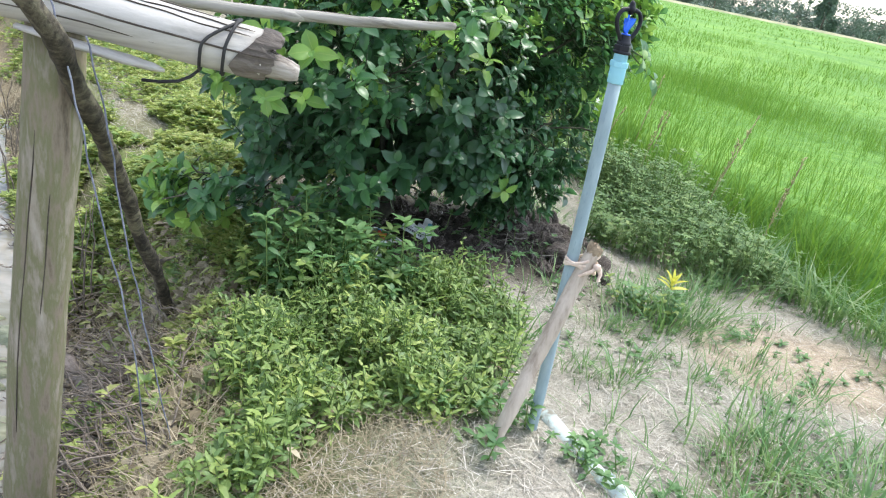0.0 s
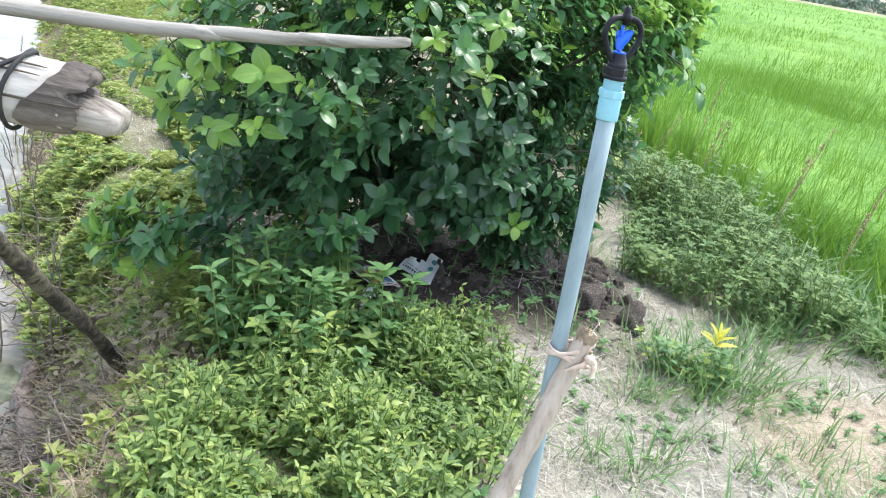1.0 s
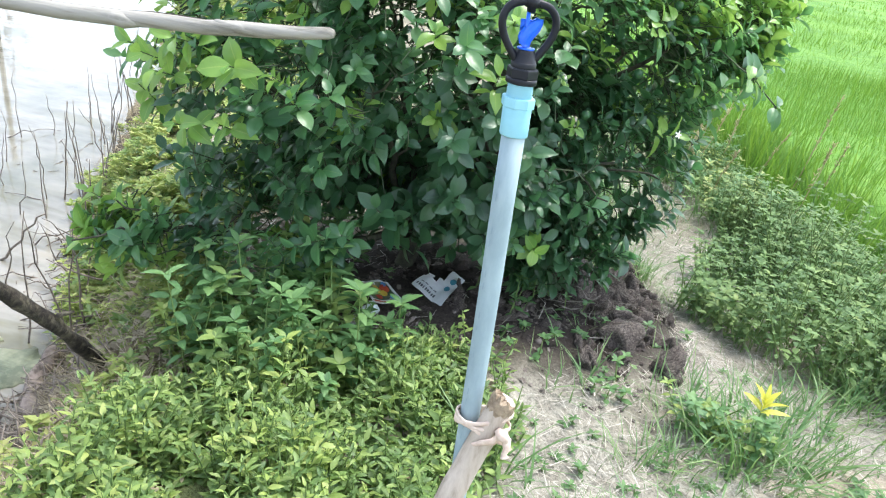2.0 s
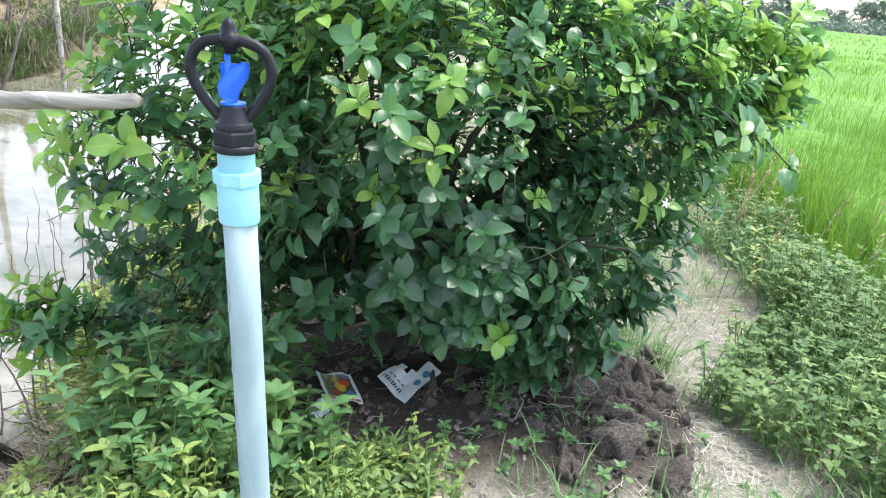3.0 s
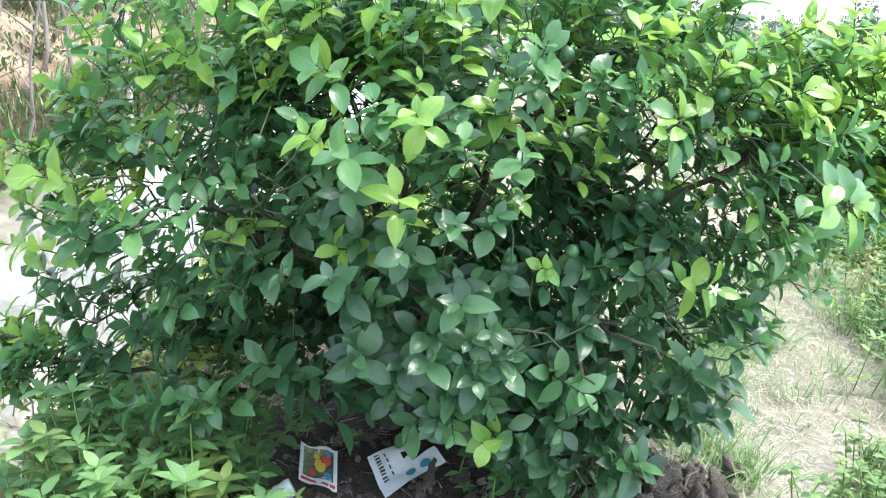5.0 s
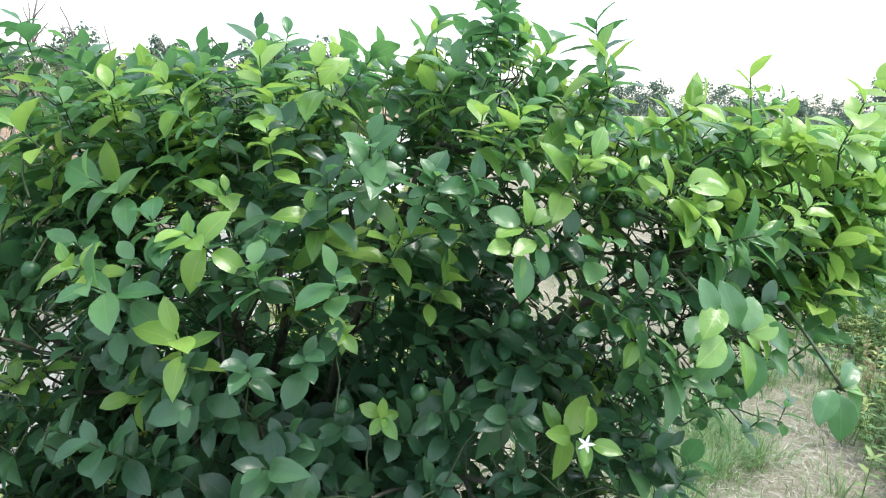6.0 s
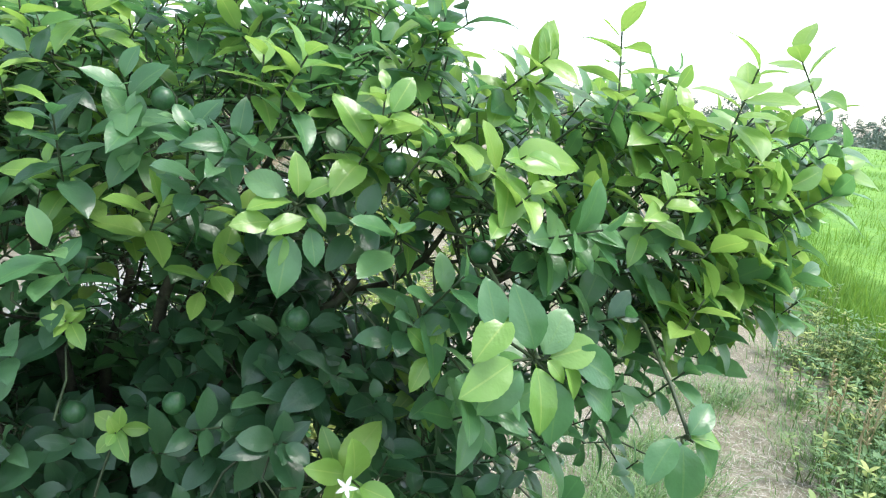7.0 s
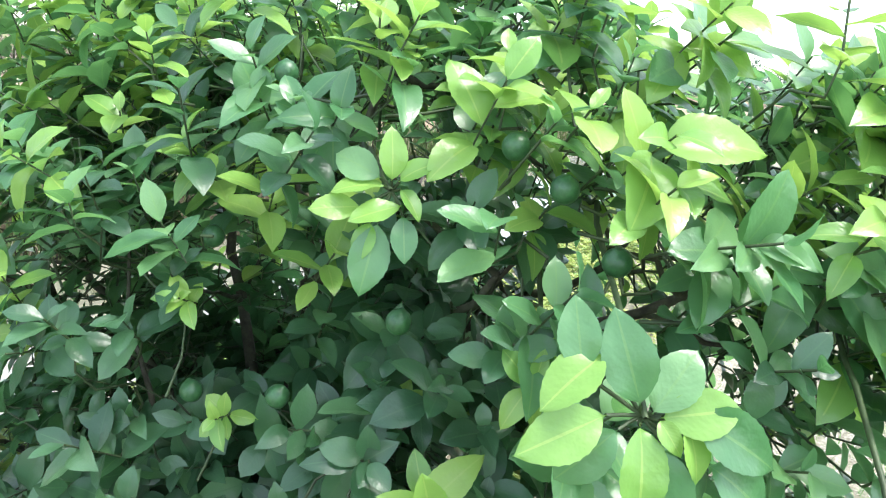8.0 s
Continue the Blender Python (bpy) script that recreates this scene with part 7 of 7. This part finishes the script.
def build_distance():
    r = np.random.default_rng(61)
    for az in np.arange(-78, 46, 1.3):
        d = r.uniform(114, 165)
        a = radians(az + r.normal(0, 0.5))
        h = (r.uniform(3.5, 7.0) if r.uniform() < 0.85 else r.uniform(8.0, 10.5)) if az < 16 else r.uniform(2.5, 6.0)
        far_tree(d * math.sin(a), d * math.cos(a), h, h * r.uniform(0.9, 1.5), r)
    for az, d, h, w in ((31.5, 108, 5.5, 7.5), (27.8, 115, 8.0, 3.0), (17.2, 112, 4.5, 6.0), (20.5, 112, 4.0, 5.0)):
        far_tree(d * math.sin(radians(az)), d * math.cos(radians(az)), h, w, r)
    for az in np.arange(-82, -42, 2.3):
        a, d = radians(az + r.normal(0, 0.6)), r.uniform(42, 66)
        far_tree(d * math.sin(a), d * math.cos(a), r.uniform(3.0, 5.6), r.uniform(2.6, 5.0), r)
    leaf = chip_shape(0.85)
    b = Buf()
    ms = []
    for _ in range(18000):
        a, d = radians(r.uniform(-80, 46)), r.uniform(120, 160)
        ms.append(leaf_matrix((d * math.sin(a), d * math.cos(a), abs(r.normal(0, 1.5)) * (1 + 0.6 * math.sin(a * 37) * math.sin(a * 11))), r.normal(0, 1, 3), (0, 0, 1), r.uniform(0.4, 1.0)))
    scatter(b, leaf, ms)
    solid("far_scrub", b, FAR_LEAF_HAZED, "low scrub along the far edge of the fields", "scrub", kind="stuff")
    # the pale dry strip at the far edge of the field
    b = Buf()
    v = []
    for az in np.linspace(13, 46, 40):
        a = radians(az)
        for d, z in ((96, 0.25), (97, 0.45), (104, 0.46), (106, 0.1)):
            v.append((d * math.sin(a), d * math.cos(a), z + 0.1 * wave(az, d, 0.4, 2)))
    i = np.arange(len(v)).reshape(-1, 4)
    b.add(v, np.stack([i[:-1, :-1], i[:-1, 1:], i[1:, 1:], i[1:, :-1]], -1).reshape(-1, 4))
    solid("far_bund", b, plain("dry_bund", [(0.3, (0.2, 0.22, 0.1)), (0.7, (0.38, 0.35, 0.22))], 2, 0.9), "pale dry earth bund at the far edge of the rice", "bund", kind="structure")


build_distance()
